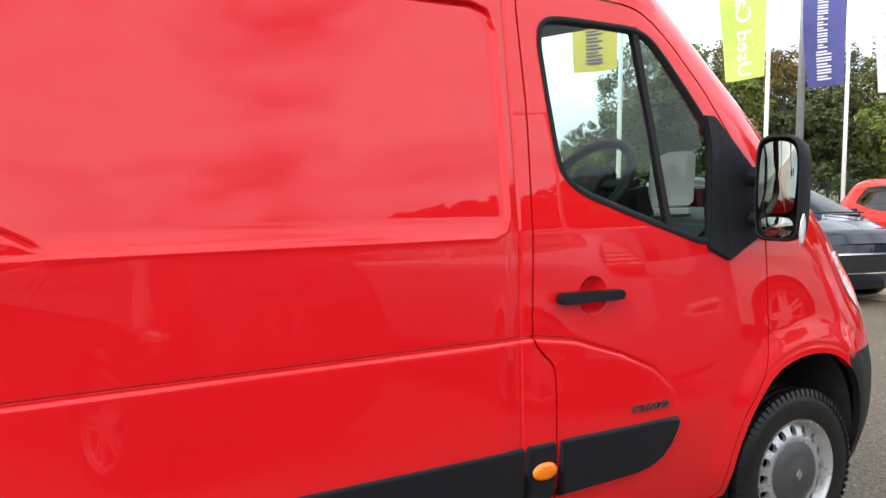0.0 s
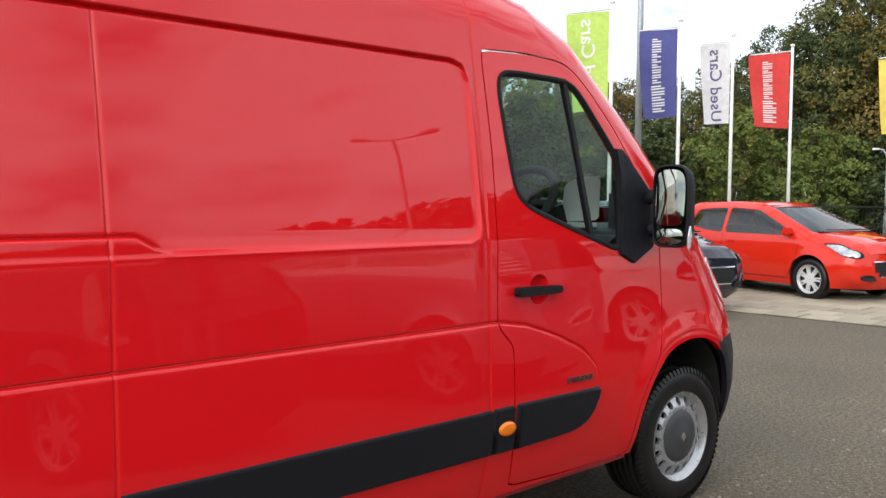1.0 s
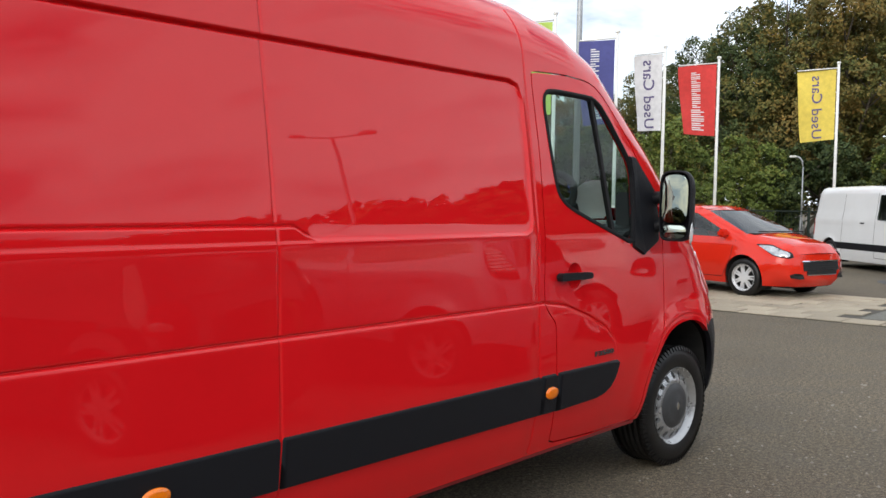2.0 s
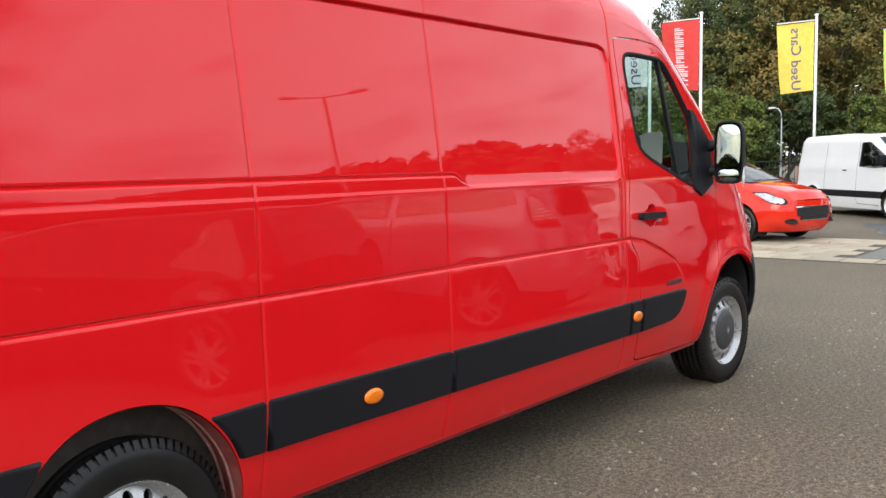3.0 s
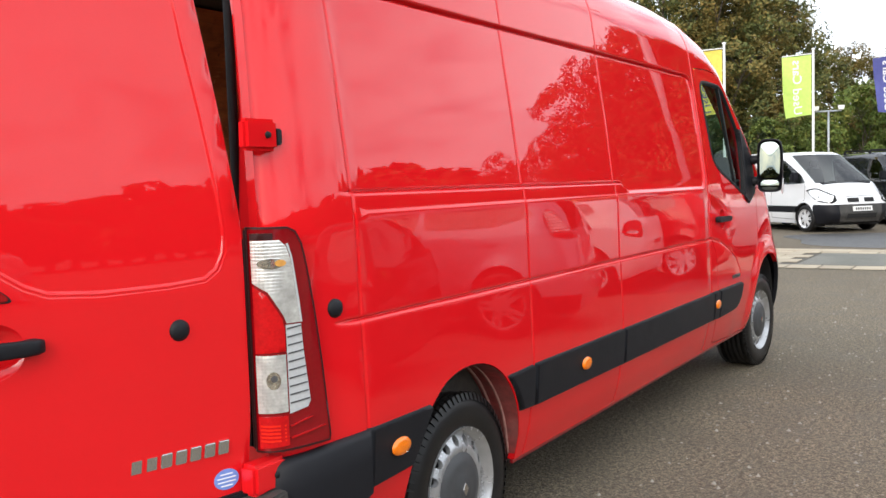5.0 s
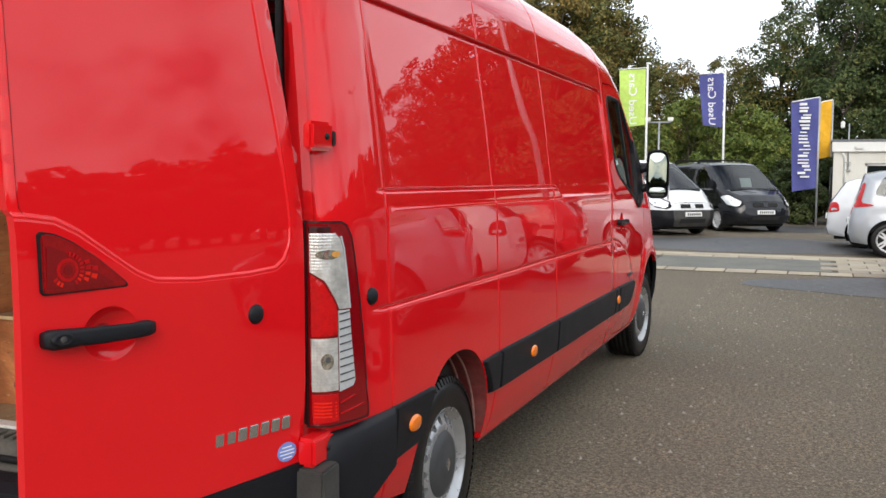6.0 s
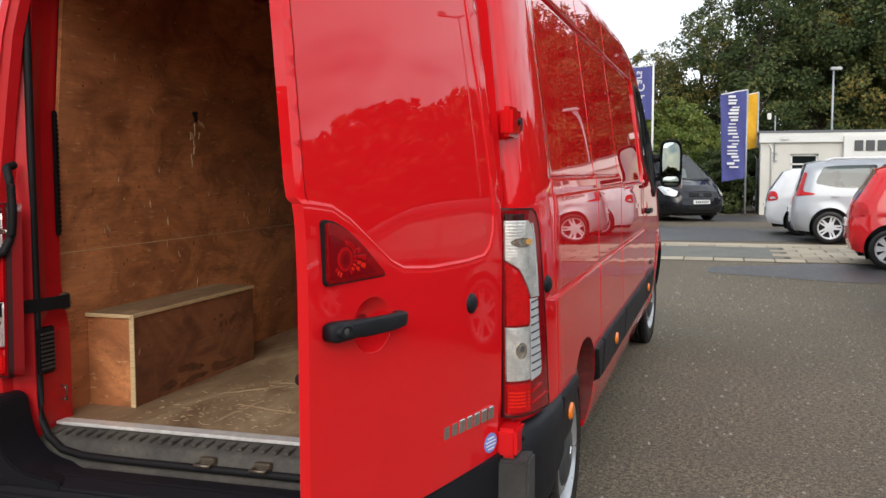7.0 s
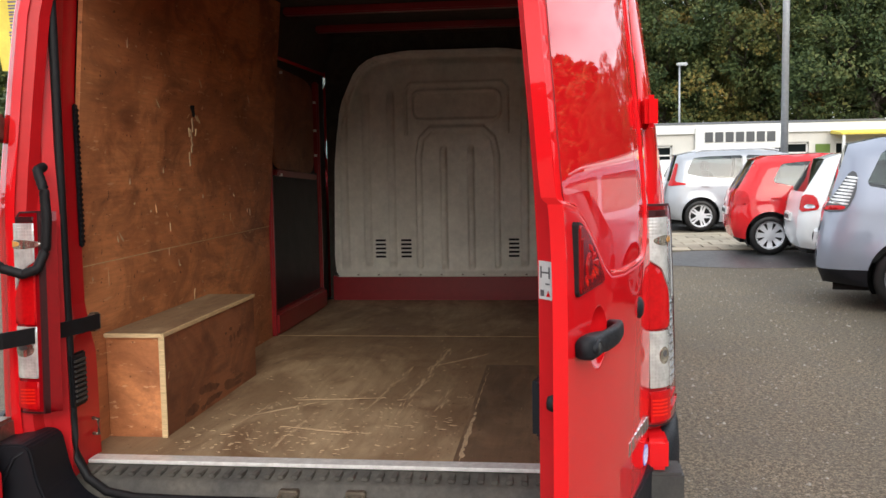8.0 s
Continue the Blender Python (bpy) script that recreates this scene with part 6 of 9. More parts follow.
for k in range(5):
    part("splinter", prism_bm([(-0.003, 0), (0.003, 0.003), (0.004, -0.03), (-0.002, -0.036)], -0.002, 0.002, "y"), PLY_EDGE, van, "", pose(1.262 + rnd.uniform(-0.06, 0.06), 0.789, 1.66 + rnd.uniform(-0.09, 0.02), -5, rnd.uniform(-50, 50)))
for k in range(90):
    x, z = rnd.uniform(0.45, 2.3), rnd.uniform(0.62, 2.1)
    yb = 0.834 - max(0.0, (z - 1.131) * 0.0875)
    cw, ch = rnd.uniform(0.0012, 0.0035), rnd.choice((0.003, 0.004, 0.006, 0.014, 0.03))
    if 0.5 < x < 1.5 and z < 0.9:
        yb = 0.6258
    part("chip_mark", prism_bm([(-cw, -ch), (cw, -ch * 0.8), (cw * 0.8, ch), (-cw * 0.9, ch * 0.7)], -0.0008, 0.002, "y"), rnd.choice((PLY_EDGE, SCUFF, PLY_SCRATCH, PLY_SCRATCH)), van, "", pose(x, yb, z, -5 if yb < 0.834 and yb > 0.63 else 0, rnd.gauss(0, 35)))
# plywood wheel box
wheel_box = box("wheel_box", 0.518, 1.483, 0.634, 0.833, FLOOR, 0.872, PLY, van, "plywood wheel arch box with raw edges", 0.001)
box("box_lid", 0.510, 1.484, 0.626, 0.833, 0.873, 0.886, FLOOR_PLY, wheel_box, "dusty plywood lid")
box("lid_edge", 0.510, 1.484, 0.620, 0.6255, 0.872, 0.886, PLY_EDGE, wheel_box, "raw plywood edge")
box("lid_edge", 0.5040, 0.5095, 0.626, 0.833, 0.872, 0.886, PLY_EDGE, wheel_box, "raw plywood edge")
box("side_edge", 0.512, 0.5175, 0.620, 0.640, FLOOR, 0.871, PLY_EDGE, wheel_box, "raw plywood edge")
box("side_board", 0.518, 1.483, 0.626, 0.6335, FLOOR, 0.872, PLY_OLD, wheel_box, "dark stained plywood side")
for k in range(26):
    low = k < 18
    cx_, cz_ = (rnd.uniform(0.72, 1.30), rnd.uniform(0.535, 0.605)) if low else (rnd.gauss(1.22, 0.035), rnd.gauss(0.735, 0.02))
    rx_, rz_ = (rnd.uniform(0.02, 0.075), rnd.uniform(0.006, 0.02)) if low else (rnd.uniform(0.006, 0.022), rnd.uniform(0.006, 0.018))
    ph_ = rnd.uniform(0, 6)
    st_ = [(cx_ + rx_ * math.cos(a) * (1 + 0.16 * math.sin(3 * a + ph_)), cz_ + rz_ * math.sin(a) * (1 + 0.16 * math.sin(4 * a + ph_))) for a in np.linspace(0, 2 * math.pi, 25)[:-1]]
    part("stain", prism_bm(st_, 0.6256 - 0.00003 * k, 0.6262, "y"), PLY_STAIN, wheel_box)
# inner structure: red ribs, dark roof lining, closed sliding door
box("inner_rib", 2.405, 2.445, 0.815, 0.86, FLOOR, 2.3, RED_IN_SHADED, van, "red inner frame rib", 0.01)
box("inner_rib", 3.52, 3.56, 0.835, 0.875, FLOOR, 2.0, RED_IN_SHADED, van, "red inner frame rib", 0.01)
box("slide_step", 2.41, 3.5, 0.80, 0.88, FLOOR, FLOOR + 0.13, RED_IN_SHADED, van, "", 0.015)
sd_ = box("sliding_door_lining", 2.465, 3.50, 0.845, 0.875, FLOOR + 0.10, 1.42, BLACK_PL, van, "dark plastic lining of the sliding door", 0.02)
part("sliding_door_panel", prism_bm(smooth_poly([(2.62, 1.44), (3.42, 1.40), (3.44, 1.94), (3.30, 1.99), (2.56, 2.02), (2.52, 1.62)], 2, 0.06), 0.845, 0.872, "y", 0.006), PLY_OLD, van, "dark plywood panel above the door lining")
part("door_flange", prism_bm([(2.56, 1.40), (3.46, 1.36), (3.46, 1.395), (2.60, 1.435)], 0.838, 0.880, "y", 0.006), RED_IN_SHADED, van, "dark red pressed flange")
for x_, z_ in ((2.72, 1.985), (3.44, 1.86), (3.44, 1.68), (3.44, 1.52), (2.66, 1.405)):
    box("trim_clip", x_ - 0.006, x_ + 0.006, 0.830, 0.846, z_ - 0.008, z_ + 0.008, WHITE_TRIM, van)
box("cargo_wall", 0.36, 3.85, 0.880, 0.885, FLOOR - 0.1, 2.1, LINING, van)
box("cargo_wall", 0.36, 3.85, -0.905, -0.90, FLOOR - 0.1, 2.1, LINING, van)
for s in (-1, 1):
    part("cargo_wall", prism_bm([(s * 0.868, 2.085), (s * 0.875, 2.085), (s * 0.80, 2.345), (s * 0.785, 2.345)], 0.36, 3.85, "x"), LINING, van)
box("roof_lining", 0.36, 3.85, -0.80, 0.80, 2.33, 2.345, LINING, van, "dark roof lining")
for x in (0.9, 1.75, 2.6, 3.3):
    box("roof_bow", x, x + 0.07, -0.78, 0.78, 2.285, 2.328, RED_IN_SHADED, van, "", 0.008)


# bulkhead: pressed grey steel panel with ribs and slots
def bulkhead():
    xb = 3.805
    out = smooth_poly([(-0.86, 0.685), (0.80, 0.685), (0.815, 0.80), (0.80, 1.45), (0.775, 1.70), (0.72, 1.93), (0.64, 2.10), (0.53, 2.18), (0.30, 2.215), (-0.36, 2.215), (-0.59, 2.18), (-0.70, 2.10), (-0.78, 1.93), (-0.86, 1.45)], 1)
    out = dense(out, 0.03)
    Y, Z = np.meshgrid(np.arange(-0.85, 0.81, 0.0058), np.arange(0.69, 2.22, 0.0105))
    Y, Z = Y.ravel(), Z.ravel()
    ok = inside(Y, Z, out) & (near(Y, Z, out) > 0.008)
    bv, bt = cut_sheet(list(zip(Y[ok], Z[ok])), [out])
    c = bv[bt].mean(1)
    panel = [(0.255, 1.745), (0.255, 1.940), (-0.342, 1.940), (-0.342, 1.745)]
    frame_ = [(0.30, 1.66), (0.30, 1.95), (0.265, 1.992), (-0.35, 1.992), (-0.39, 1.95), (-0.39, 1.66)]
    arch = [(0.215, 0.76), (0.215, 1.50), (0.195, 1.62), (0.13, 1.685), (-0.22, 1.685), (-0.29, 1.62), (-0.315, 1.50), (-0.315, 0.76)]

    def lift(y, z):
        d = 0 * y
        for ry in (0.735, 0.575, 0.405, -0.50, -0.65, -0.78):
            d = d + 0.036 * step(0.027, 0.020, np.abs(y - ry)) * step(0.74, 0.80, z) * step(1.96, 1.86, z)
        for ry in (0.045, -0.140):
            d = d + 0.036 * step(0.023, 0.016, np.abs(y - ry)) * step(0.72, 0.78, z) * step(1.58, 1.50, z)
        d = d + 0.016 * step(0.012, 0.006, near(y, z, smooth_poly(panel, 2))) + 0.014 * step(0.012, 0.006, near(y, z, frame_, closed=False))
        d = d + 0.026 * step(0.022, 0.015, near(y, z, arch, closed=False))
        d = d + 0.012 * step(0.034, 0.028, near(y, z, out)) - 0.03 * step(0.10, 0.04, near(y, z, out)) * step(1.5, 1.9, z) * step(0.030, 0.036, near(y, z, out))
        d = d + 0.02 * step(0.71, 0.69, z)
        return np.stack([xb - d, y, z], 1)

    b = put("bulkhead", region_mesh("bulkhead", bv, bt, inside(c[:, 0], c[:, 1], out), lift, GREY_PANEL, (0.02, 0, 0), flip=True), van, None, "pressed pale grey steel bulkhead")
    for y0 in (0.490, 0.312, -0.427):
        for k in range(5):
            box("vent_slot", xb - 0.010, xb - 0.003, y0 - 0.035, y0 + 0.035, 0.815 + k * 0.028, 0.828 + k * 0.028, DARK, b)
    box("bulkhead_foot", xb - 0.01, xb + 0.02, -0.86, 0.83, FLOOR, 0.688, RED_IN_SHADED, van, "red painted panel under the bulkhead")
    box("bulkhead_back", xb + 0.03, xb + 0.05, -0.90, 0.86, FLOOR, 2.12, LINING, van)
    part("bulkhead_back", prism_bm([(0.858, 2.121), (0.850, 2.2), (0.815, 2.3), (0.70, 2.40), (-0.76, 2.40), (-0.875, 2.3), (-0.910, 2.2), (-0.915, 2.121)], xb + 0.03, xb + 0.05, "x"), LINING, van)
    for k in range(12):
        kv_, kf_ = revolve([(0.0005, -0.004), (0.008, -0.003), (0.010, 0.0)], 8, "x")
        put("bolt", mesh_of("bolt", kv_, kf_, DIRTY_PLATE), b, pose(xb - 0.0225, -0.80 + k * 0.145, 0.692))
    box("bulkhead_flange", xb - 0.022, xb - 0.002, -0.86, 0.80, 0.683, 0.70, WHITE_TRIM, b, "", 0.003)


bulkhead()


# ---------------------------------------------------------------- cab interior
def seat(x, y, w):
    s_ = box("cab_seat", x - 0.25, x + 0.25, y - w / 2, y + w / 2, 0.85, 1.05, INTERIOR, van, "dark cloth cab seat", 0.05)
    part("backrest", prism_bm([(x - 0.36, 1.0), (x - 0.22, 1.0), (x - 0.34, 1.62), (x - 0.44, 1.62)], y - w / 2 + 0.02, y + w / 2 - 0.02, "y", 0.03), INTERIOR, s_)
    box("headrest", x - 0.45, x - 0.36, y - 0.13, y + 0.13, 1.64, 1.80, INTERIOR, s_, "", 0.03)


seat(4.42, -0.52, 0.5)
seat(4.42, 0.45, 0.85)
part("dashboard", prism_bm([(4.78, 1.02), (4.80, 1.29), (4.92, 1.36), (5.26, 1.40), (5.36, 1.38), (5.40, 0.9)], -0.93, 0.93, "y", 0.03), INTERIOR, van, "dark plastic dashboard")
part("instrument_hood", prism_bm([(4.79, 1.27), (4.81, 1.50), (4.90, 1.53), (4.97, 1.36)], -0.60, -0.28, "y", 0.03), INTERIOR, van)
box("pillar_trim", 5.055, 5.105, -0.87, -0.735, 1.33, 1.56, INTERIOR, van, "dark pillar trim", 0.015)
wv, wf = [], []
for k in range(36):
    a = 2 * math.pi * k / 36
    for j in range(8):
        b = 2 * math.pi * j / 8
        r = 0.205 + 0.021 * math.cos(b)
        wv.append((r * math.cos(a), r * math.sin(a), 0.021 * math.sin(b)))
for k in range(36):
    for j in range(8):
        wf.append((k * 8 + j, ((k + 1) % 36) * 8 + j, ((k + 1) % 36) * 8 + (j + 1) % 8, k * 8 + (j + 1) % 8))
SW = pose(4.655, -0.50, 1.495, 0, -52, 0)
# a white card stands on the dashboard against the windscreen pillar
card = smooth_poly([(-0.098, 0.0), (0.088, 0.010), (0.094, 0.228), (-0.02, 0.222), (-0.082, 0.185)], 1, 0.016)
card_at = pose(5.038, -0.592, 1.402, 0, 0, -56)
part("card", prism_bm(card, -0.002, 0.002, "y"), PAPER, van, "white card standing on the dashboard", card_at)
part("card_foot", box_bm(-0.075, 0.080, -0.075, -0.012, -0.022, -0.004), PAPER, van, "white folded paper on the dashboard", card_at)
swh = put("steering_wheel", mesh_of("steering_wheel", wv, wf, INTERIOR), van, SW, "black steering wheel")
part("wheel_boss", box_bm(-0.09, 0.09, -0.10, 0.10, -0.05, 0.015, 0.02), INTERIOR, swh)
for y0, y1, x0, x1 in ((-0.20, -0.09, -0.02, 0.02), (0.09, 0.20, -0.02, 0.02)):
    part("wheel_spoke", box_bm(x0, x1, y0, y1, -0.02, 0.01, 0.005), INTERIOR, swh)
box("headliner", 3.89, 4.60, -0.80, 0.76, 2.075, 2.10, INTERIOR, van, "dark headliner", 0.01)
box("door_card", 3.95, 5.0, 0.855, 0.885, 0.5, 1.38, INTERIOR, van, "dark door card", 0.01)
box("cab_floor", 3.87, 5.45, -0.93, 0.93, 0.45, 0.50, DARK, van)
box("cab_back", 3.862, 3.885, -0.86, 0.80, 0.45, 2.2, DARK, van)


# ---------------------------------------------------------------- parked cars and vans
def car_wheel_meshes(R, spokes, kind):
    tw = 0.095
    prof = [(R * 0.66, -tw + 0.01), (R * 0.72, -tw), (R * 0.90, -tw - 0.004), (R * 0.97, -tw + 0.015), (R, -tw + 0.03), (R, tw - 0.03), (R * 0.97, tw - 0.015), (R * 0.7, tw)]
    tv, tf = revolve(prof, 32)
    tyre = mesh_of("tyre", tv, tf, TYRE)
    r1, r0 = R * 0.62, R * 0.22
    holes = []
    for k in range(spokes):
        a = 2 * math.pi * (k + 0.5) / spokes
        w = math.pi / spokes * (0.62 if kind != "cap" else 0.40)
        if kind != "cap":
            a2, w2 = a + math.pi / spokes, math.pi / spokes * 0.13
            holes.append([(R * 0.34 * math.cos(a2 - w2 * 0.5), R * 0.34 * math.sin(a2 - w2 * 0.5)), (r1 * math.cos(a2 - w2), r1 * math.sin(a2 - w2)), (r1 * math.cos(a2 + w2), r1 * math.sin(a2 + w2)), (R * 0.34 * math.cos(a2 + w2 * 0.5), R * 0.34 * math.sin(a2 + w2 * 0.5))])
        holes.append([(r0 * 1.25 * math.cos(a - w * 0.35), r0 * 1.25 * math.sin(a - w * 0.35)), (r1 * math.cos(a - w), r1 * math.sin(a - w)), (r1 * math.cos(a), r1 * math.sin(a)),
                      (r1 * math.cos(a + w), r1 * math.sin(a + w)), (r0 * 1.25 * math.cos(a + w * 0.35), r0 * 1.25 * math.sin(a + w * 0.35))])
    rings = [[(r * math.cos(a), r * math.sin(a)) for a in np.linspace(0, 2 * math.pi, 33)[:-1]] for r in (R * 0.70, R * 0.655, R * 0.2)]
    rv, rt = cut_sheet([(0, 0)], rings + holes)
    c = rv[rt].mean(1)
    keep = np.hypot(c[:, 0], c[:, 1]) < R * 0.70
    for h in holes:
        keep &= ~inside(c[:, 0], c[:, 1], h)
    rim = region_mesh("rim", rv, rt, keep, lambda x, z: np.stack([x, np.interp(np.hypot(x, z), [0, R * 0.2, R * 0.64, R * 0.70], [-tw + 0.005, -tw + 0.012, -tw + 0.022, -tw - 0.003]), z], 1), DIMMED_ALLOY if kind == "dull" else ALLOY, (0, 0.025, 0))
    bv, bf = revolve([(0.001, -0.03), (R * 0.68, -0.03)], 20)
    return tyre, rim, mesh_of("brake_shield", bv, bf, DARK)


WHEELS = {}


def car(name, label, category, mtx, colour, kind, wb, ro, fo, H, W, R=0.305, spokes=5, wheel="alloy", trim=None, group="", light=None, roofbars=False, plate=True, tail_low=True, stripe=None):
    """A parked car: kind 'hatch', 'mpv' or 'van'; origin on the ground under the rear axle's middle, nose along x."""
    root = thing(name, label, category, group)
    root.matrix_basis = mtx
    w = W / 2
    if kind == "van":
        out = [(-ro + 0.03, 0.30, 0, "bumper"), (-ro, 0.45, 0, "bumper"), (-ro + 0.01, 0.68, 0, "tailgate"), (-ro + 0.03, H * 0.60, 0, "rear_window"), (-ro + 0.09, H - 0.14, 0, "roof"), (-ro + 0.22, H - 0.03, 0, "roof"),
               (wb * 0.4, H, 0, "roof"), (wb * 0.66, H - 0.03, 0, "roof"), (wb * 0.74, H - 0.10, 1, "windscreen"), (wb + 0.22, H * 0.595, 1, "bonnet"), (wb + fo - 0.28, H * 0.515, 2, "bonnet"), (wb + fo - 0.10, H * 0.43, 2, "front"), (wb + fo - 0.03, 0.66, 2, "bumper"),
               (wb + fo, 0.42, 2, "bumper"), (wb + fo - 0.08, 0.24, 2, "bumper")]
        glass = [[(wb * 0.60, H * 0.60), (wb * 0.60, H - 0.22), (wb * 0.71, H - 0.21), (wb * 0.93, H * 0.70), (wb + 0.0, H * 0.60), (wb * 0.80, H * 0.585)]]
        head = [(wb + fo - 0.74, H * 0.500), (wb + fo - 0.50, H * 0.525), (wb + fo - 0.11, H * 0.435), (wb + fo - 0.10, H * 0.365), (wb + fo - 0.40, H * 0.390)]
        tail = [(-ro + 0.0, 0.75), (-ro + 0.13, 0.75), (-ro + 0.13, 1.15), (-ro + 0.03, 1.15)]
    else:
        up = 0.10 if kind == "mpv" else 0.0
        out = [(-ro + 0.06, 0.26, 0, "bumper"), (-ro, 0.42, 0, "bumper"), (-ro + 0.01, 0.66, 0, "tailgate"), (-ro + 0.06, 0.93, 0, "tailgate"), (-ro + 0.10, 1.00 + up * 0.3, 0, "rear_window"), (-ro + 0.36 - up, H - 0.09, 0, "roof"), (-ro + 0.55, H - 0.03, 0, "roof"),
               (wb * 0.32, H, 0, "roof"), (wb * 0.52, H - 0.02, 0, "roof"), (wb * 0.62, H - 0.09, 1, "windscreen"), (wb * 0.97, H * 0.69, 1, "bonnet"), (wb + 0.32, H * 0.645, 2, "bonnet"), (wb + fo - 0.18, H * 0.585, 2, "bonnet"), (wb + fo - 0.05, H * 0.49, 2, "front"),
               (wb + fo, 0.45, 2, "bumper"), (wb + fo - 0.02, 0.30, 2, "bumper"), (wb + fo - 0.10, 0.20, 2, "bumper")]
        zb = H * 0.655
        back = -ro + 0.36 if kind == "mpv" else -ro + 0.52
        glass = [[(back + 0.06, zb + 0.10), (back + 0.20, H - 0.15), (back + 0.48, H - 0.12), (wb * 0.30, H - 0.105), (wb * 0.30, zb - 0.005), (back + 0.45, zb + 0.02)],
                 [(wb * 0.325, zb - 0.005), (wb * 0.325, H - 0.10), (wb * 0.56, H - 0.135), (wb * 0.86, zb + 0.045), (wb * 0.87, zb - 0.01)]]
        head = [(wb + fo - 0.64, H * 0.575), (wb + fo - 0.42, H * 0.575), (wb + fo - 0.12, H * 0.51), (wb + fo - 0.09, H * 0.455), (wb + fo - 0.30, H * 0.475)]
        tail = [(-ro + 0.02, 0.74), (-ro + 0.26, 0.78), (-ro + 0.22, 0.96), (-ro + 0.07, 0.98)]
        if light == "ribbed":
            tail = [(-ro + 0.03, 0.94), (-ro + 0.26, 0.955), (-ro + 0.34, 1.12), (-ro + 0.35, 1.30), (-ro + 0.29, 1.33), (-ro + 0.12, 1.06)]
        if light == "high":
            tail = [(-ro + 0.05, 0.93), (-ro + 0.42, 0.96), (-ro + 0.41, 0.985), (-ro + 0.19, 1.02), (-ro + 0.27, H - 0.26), (-ro + 0.22, H - 0.24), (-ro + 0.10, 1.02)]
    rd = {0: (0.30, 0.22), 1: (0.20, 0.12), 2: (0.50, 0.36)}
    vals = []
    for x, z, c, nm in out:
        if nm == "roof" and c == 0:
            vals.append((0.16, 0.14))
        elif kind == "van" and c == 0:
            vals.append((0.16, 0.10))
        else:
            vals.append(rd[c])
    ol = [o[:2] for o in out]
    zt = [0.15, 0.30, 0.55, 0.75, H * 0.62, H * 0.70, H + 0.05]
    yt = [w - 0.09, w - 0.035, w, w - 0.005, w - 0.035, w - 0.065, w - (0.14 if kind == "van" else 0.26)]

    def half(x, z):
        x, z = np.asarray(x, float), np.asarray(z, float)
        d, v = near(x, z, ol, closed=False, values=vals)
        q = np.clip(1 - d / v[..., 0], 0, 1)
        y = np.interp(z, zt, yt) - v[..., 1] * (1 - np.sqrt(np.clip(1 - q * q, 0, 1)))
        # a shoulder crease and flared arches
        y = y + 0.012 * np.exp(-((z - H * 0.575 - 0.03 * x / wb) / 0.03) ** 2)
        for ax in (0, wb):
            y = y + 0.02 * step(R + 0.15, R + 0.05, np.hypot(x - ax, z - R))
        return y

    bottom = [(wb + R + 0.09, 0.20), (wb - R - 0.07, 0.20), (R + 0.07, 0.20), (-R - 0.07, 0.24)]
    side = dense(ol, 0.07, False) + bottom
    arches = [[(ax + (R + 0.05) * math.cos(a), R + 0.01 + (R + 0.05) * math.sin(a)) for a in np.linspace(-0.55, math.pi + 0.55, 22)] for ax in (0, wb)]
    glass = [dense(smooth_poly(g, 1), 0.06) for g in glass]
    seam = [(wb * 0.312, 0.28), (wb * 0.312, H * 0.65)]
    X, Z = np.meshgrid(np.arange(-ro, wb + fo, 0.075), np.arange(0.2, H, 0.065))
    X, Z = X.ravel(), Z.ravel()
    ok = inside(X, Z, side) & (near(X, Z, side) > 0.02)
    v, t = cut_sheet(list(zip(X[ok], Z[ok])), [side] + arches + glass, [dense(seam, 0.05, False)] + ([[(float(q), 0.40) for q in np.arange(-ro - 0.05, wb + fo + 0.1, 0.05)]] if trim == "low" else [[(float(q), zz_) for q in np.arange(0.03, wb, 0.05)] for zz_ in (0.46, 0.62)] + [[(float(q), 0.66) for q in np.arange(wb + R, wb + fo + 0.05, 0.04)], [(float(q), 0.5) for q in np.arange(-ro - 0.05, -R, 0.04)]] if trim else []))
    c = v[t].mean(1)
    a, b = c[:, 0], c[:, 1]
    body = inside(a, b, side)
    for q in arches:
        body &= ~inside(a, b, q)
    lower = np.zeros_like(body)
    if trim:
        lower = body & (b < (0.58 if kind == "van" else 0.40))
        if kind == "van":
            lower = body & (((b < 0.62) & (b > 0.46) & (a > 0) & (a < wb)) | ((b < 0.66) & ((a > wb + R))) | ((b < 0.5) & (a < -R)))
    for s in (-1, 1):
        def lift(x, z, s=s):
            return np.stack([x, s * half(x, z), z], 1)
        gl = np.zeros_like(body)
        for k, g in enumerate(glass):
            m_ = inside(a, b, g)
            gl |= m_
            put("side_window", region_mesh("side_window", v, t, m_ & body, lambda x, z, s=s: np.stack([x, s * (half(x, z) - 0.006), z], 1), CAR_GLASS, None, flip=s > 0), root).visible_shadow = False
        put("body_side", region_mesh("body_side", v, t, body & ~gl & ~lower, lift, colour, (0, -s * 0.03, 0), flip=s > 0), root)
        if lower.any():
            put("lower_trim", region_mesh("lower_trim", v, t, lower, lift, BLACK_PL, (0, -s * 0.03, 0), flip=s > 0), root, None, "dark grey plastic trim")
        hm_ = (sum(p[0] for p in head) / len(head), sum(p[1] for p in head) / len(head))
        bez = [(hm_[0] + (p[0] - hm_[0]) * 1.12, hm_[1] + (p[1] - hm_[1]) * 1.22) for p in head]
        tm_ = (sum(p[0] for p in tail) / len(tail), sum(p[1] for p in tail) / len(tail))
        core = [(tm_[0] + (p[0] - tm_[0]) * 0.62, tm_[1] - 0.045 + (p[1] - tm_[1]) * 0.26) for p in tail]
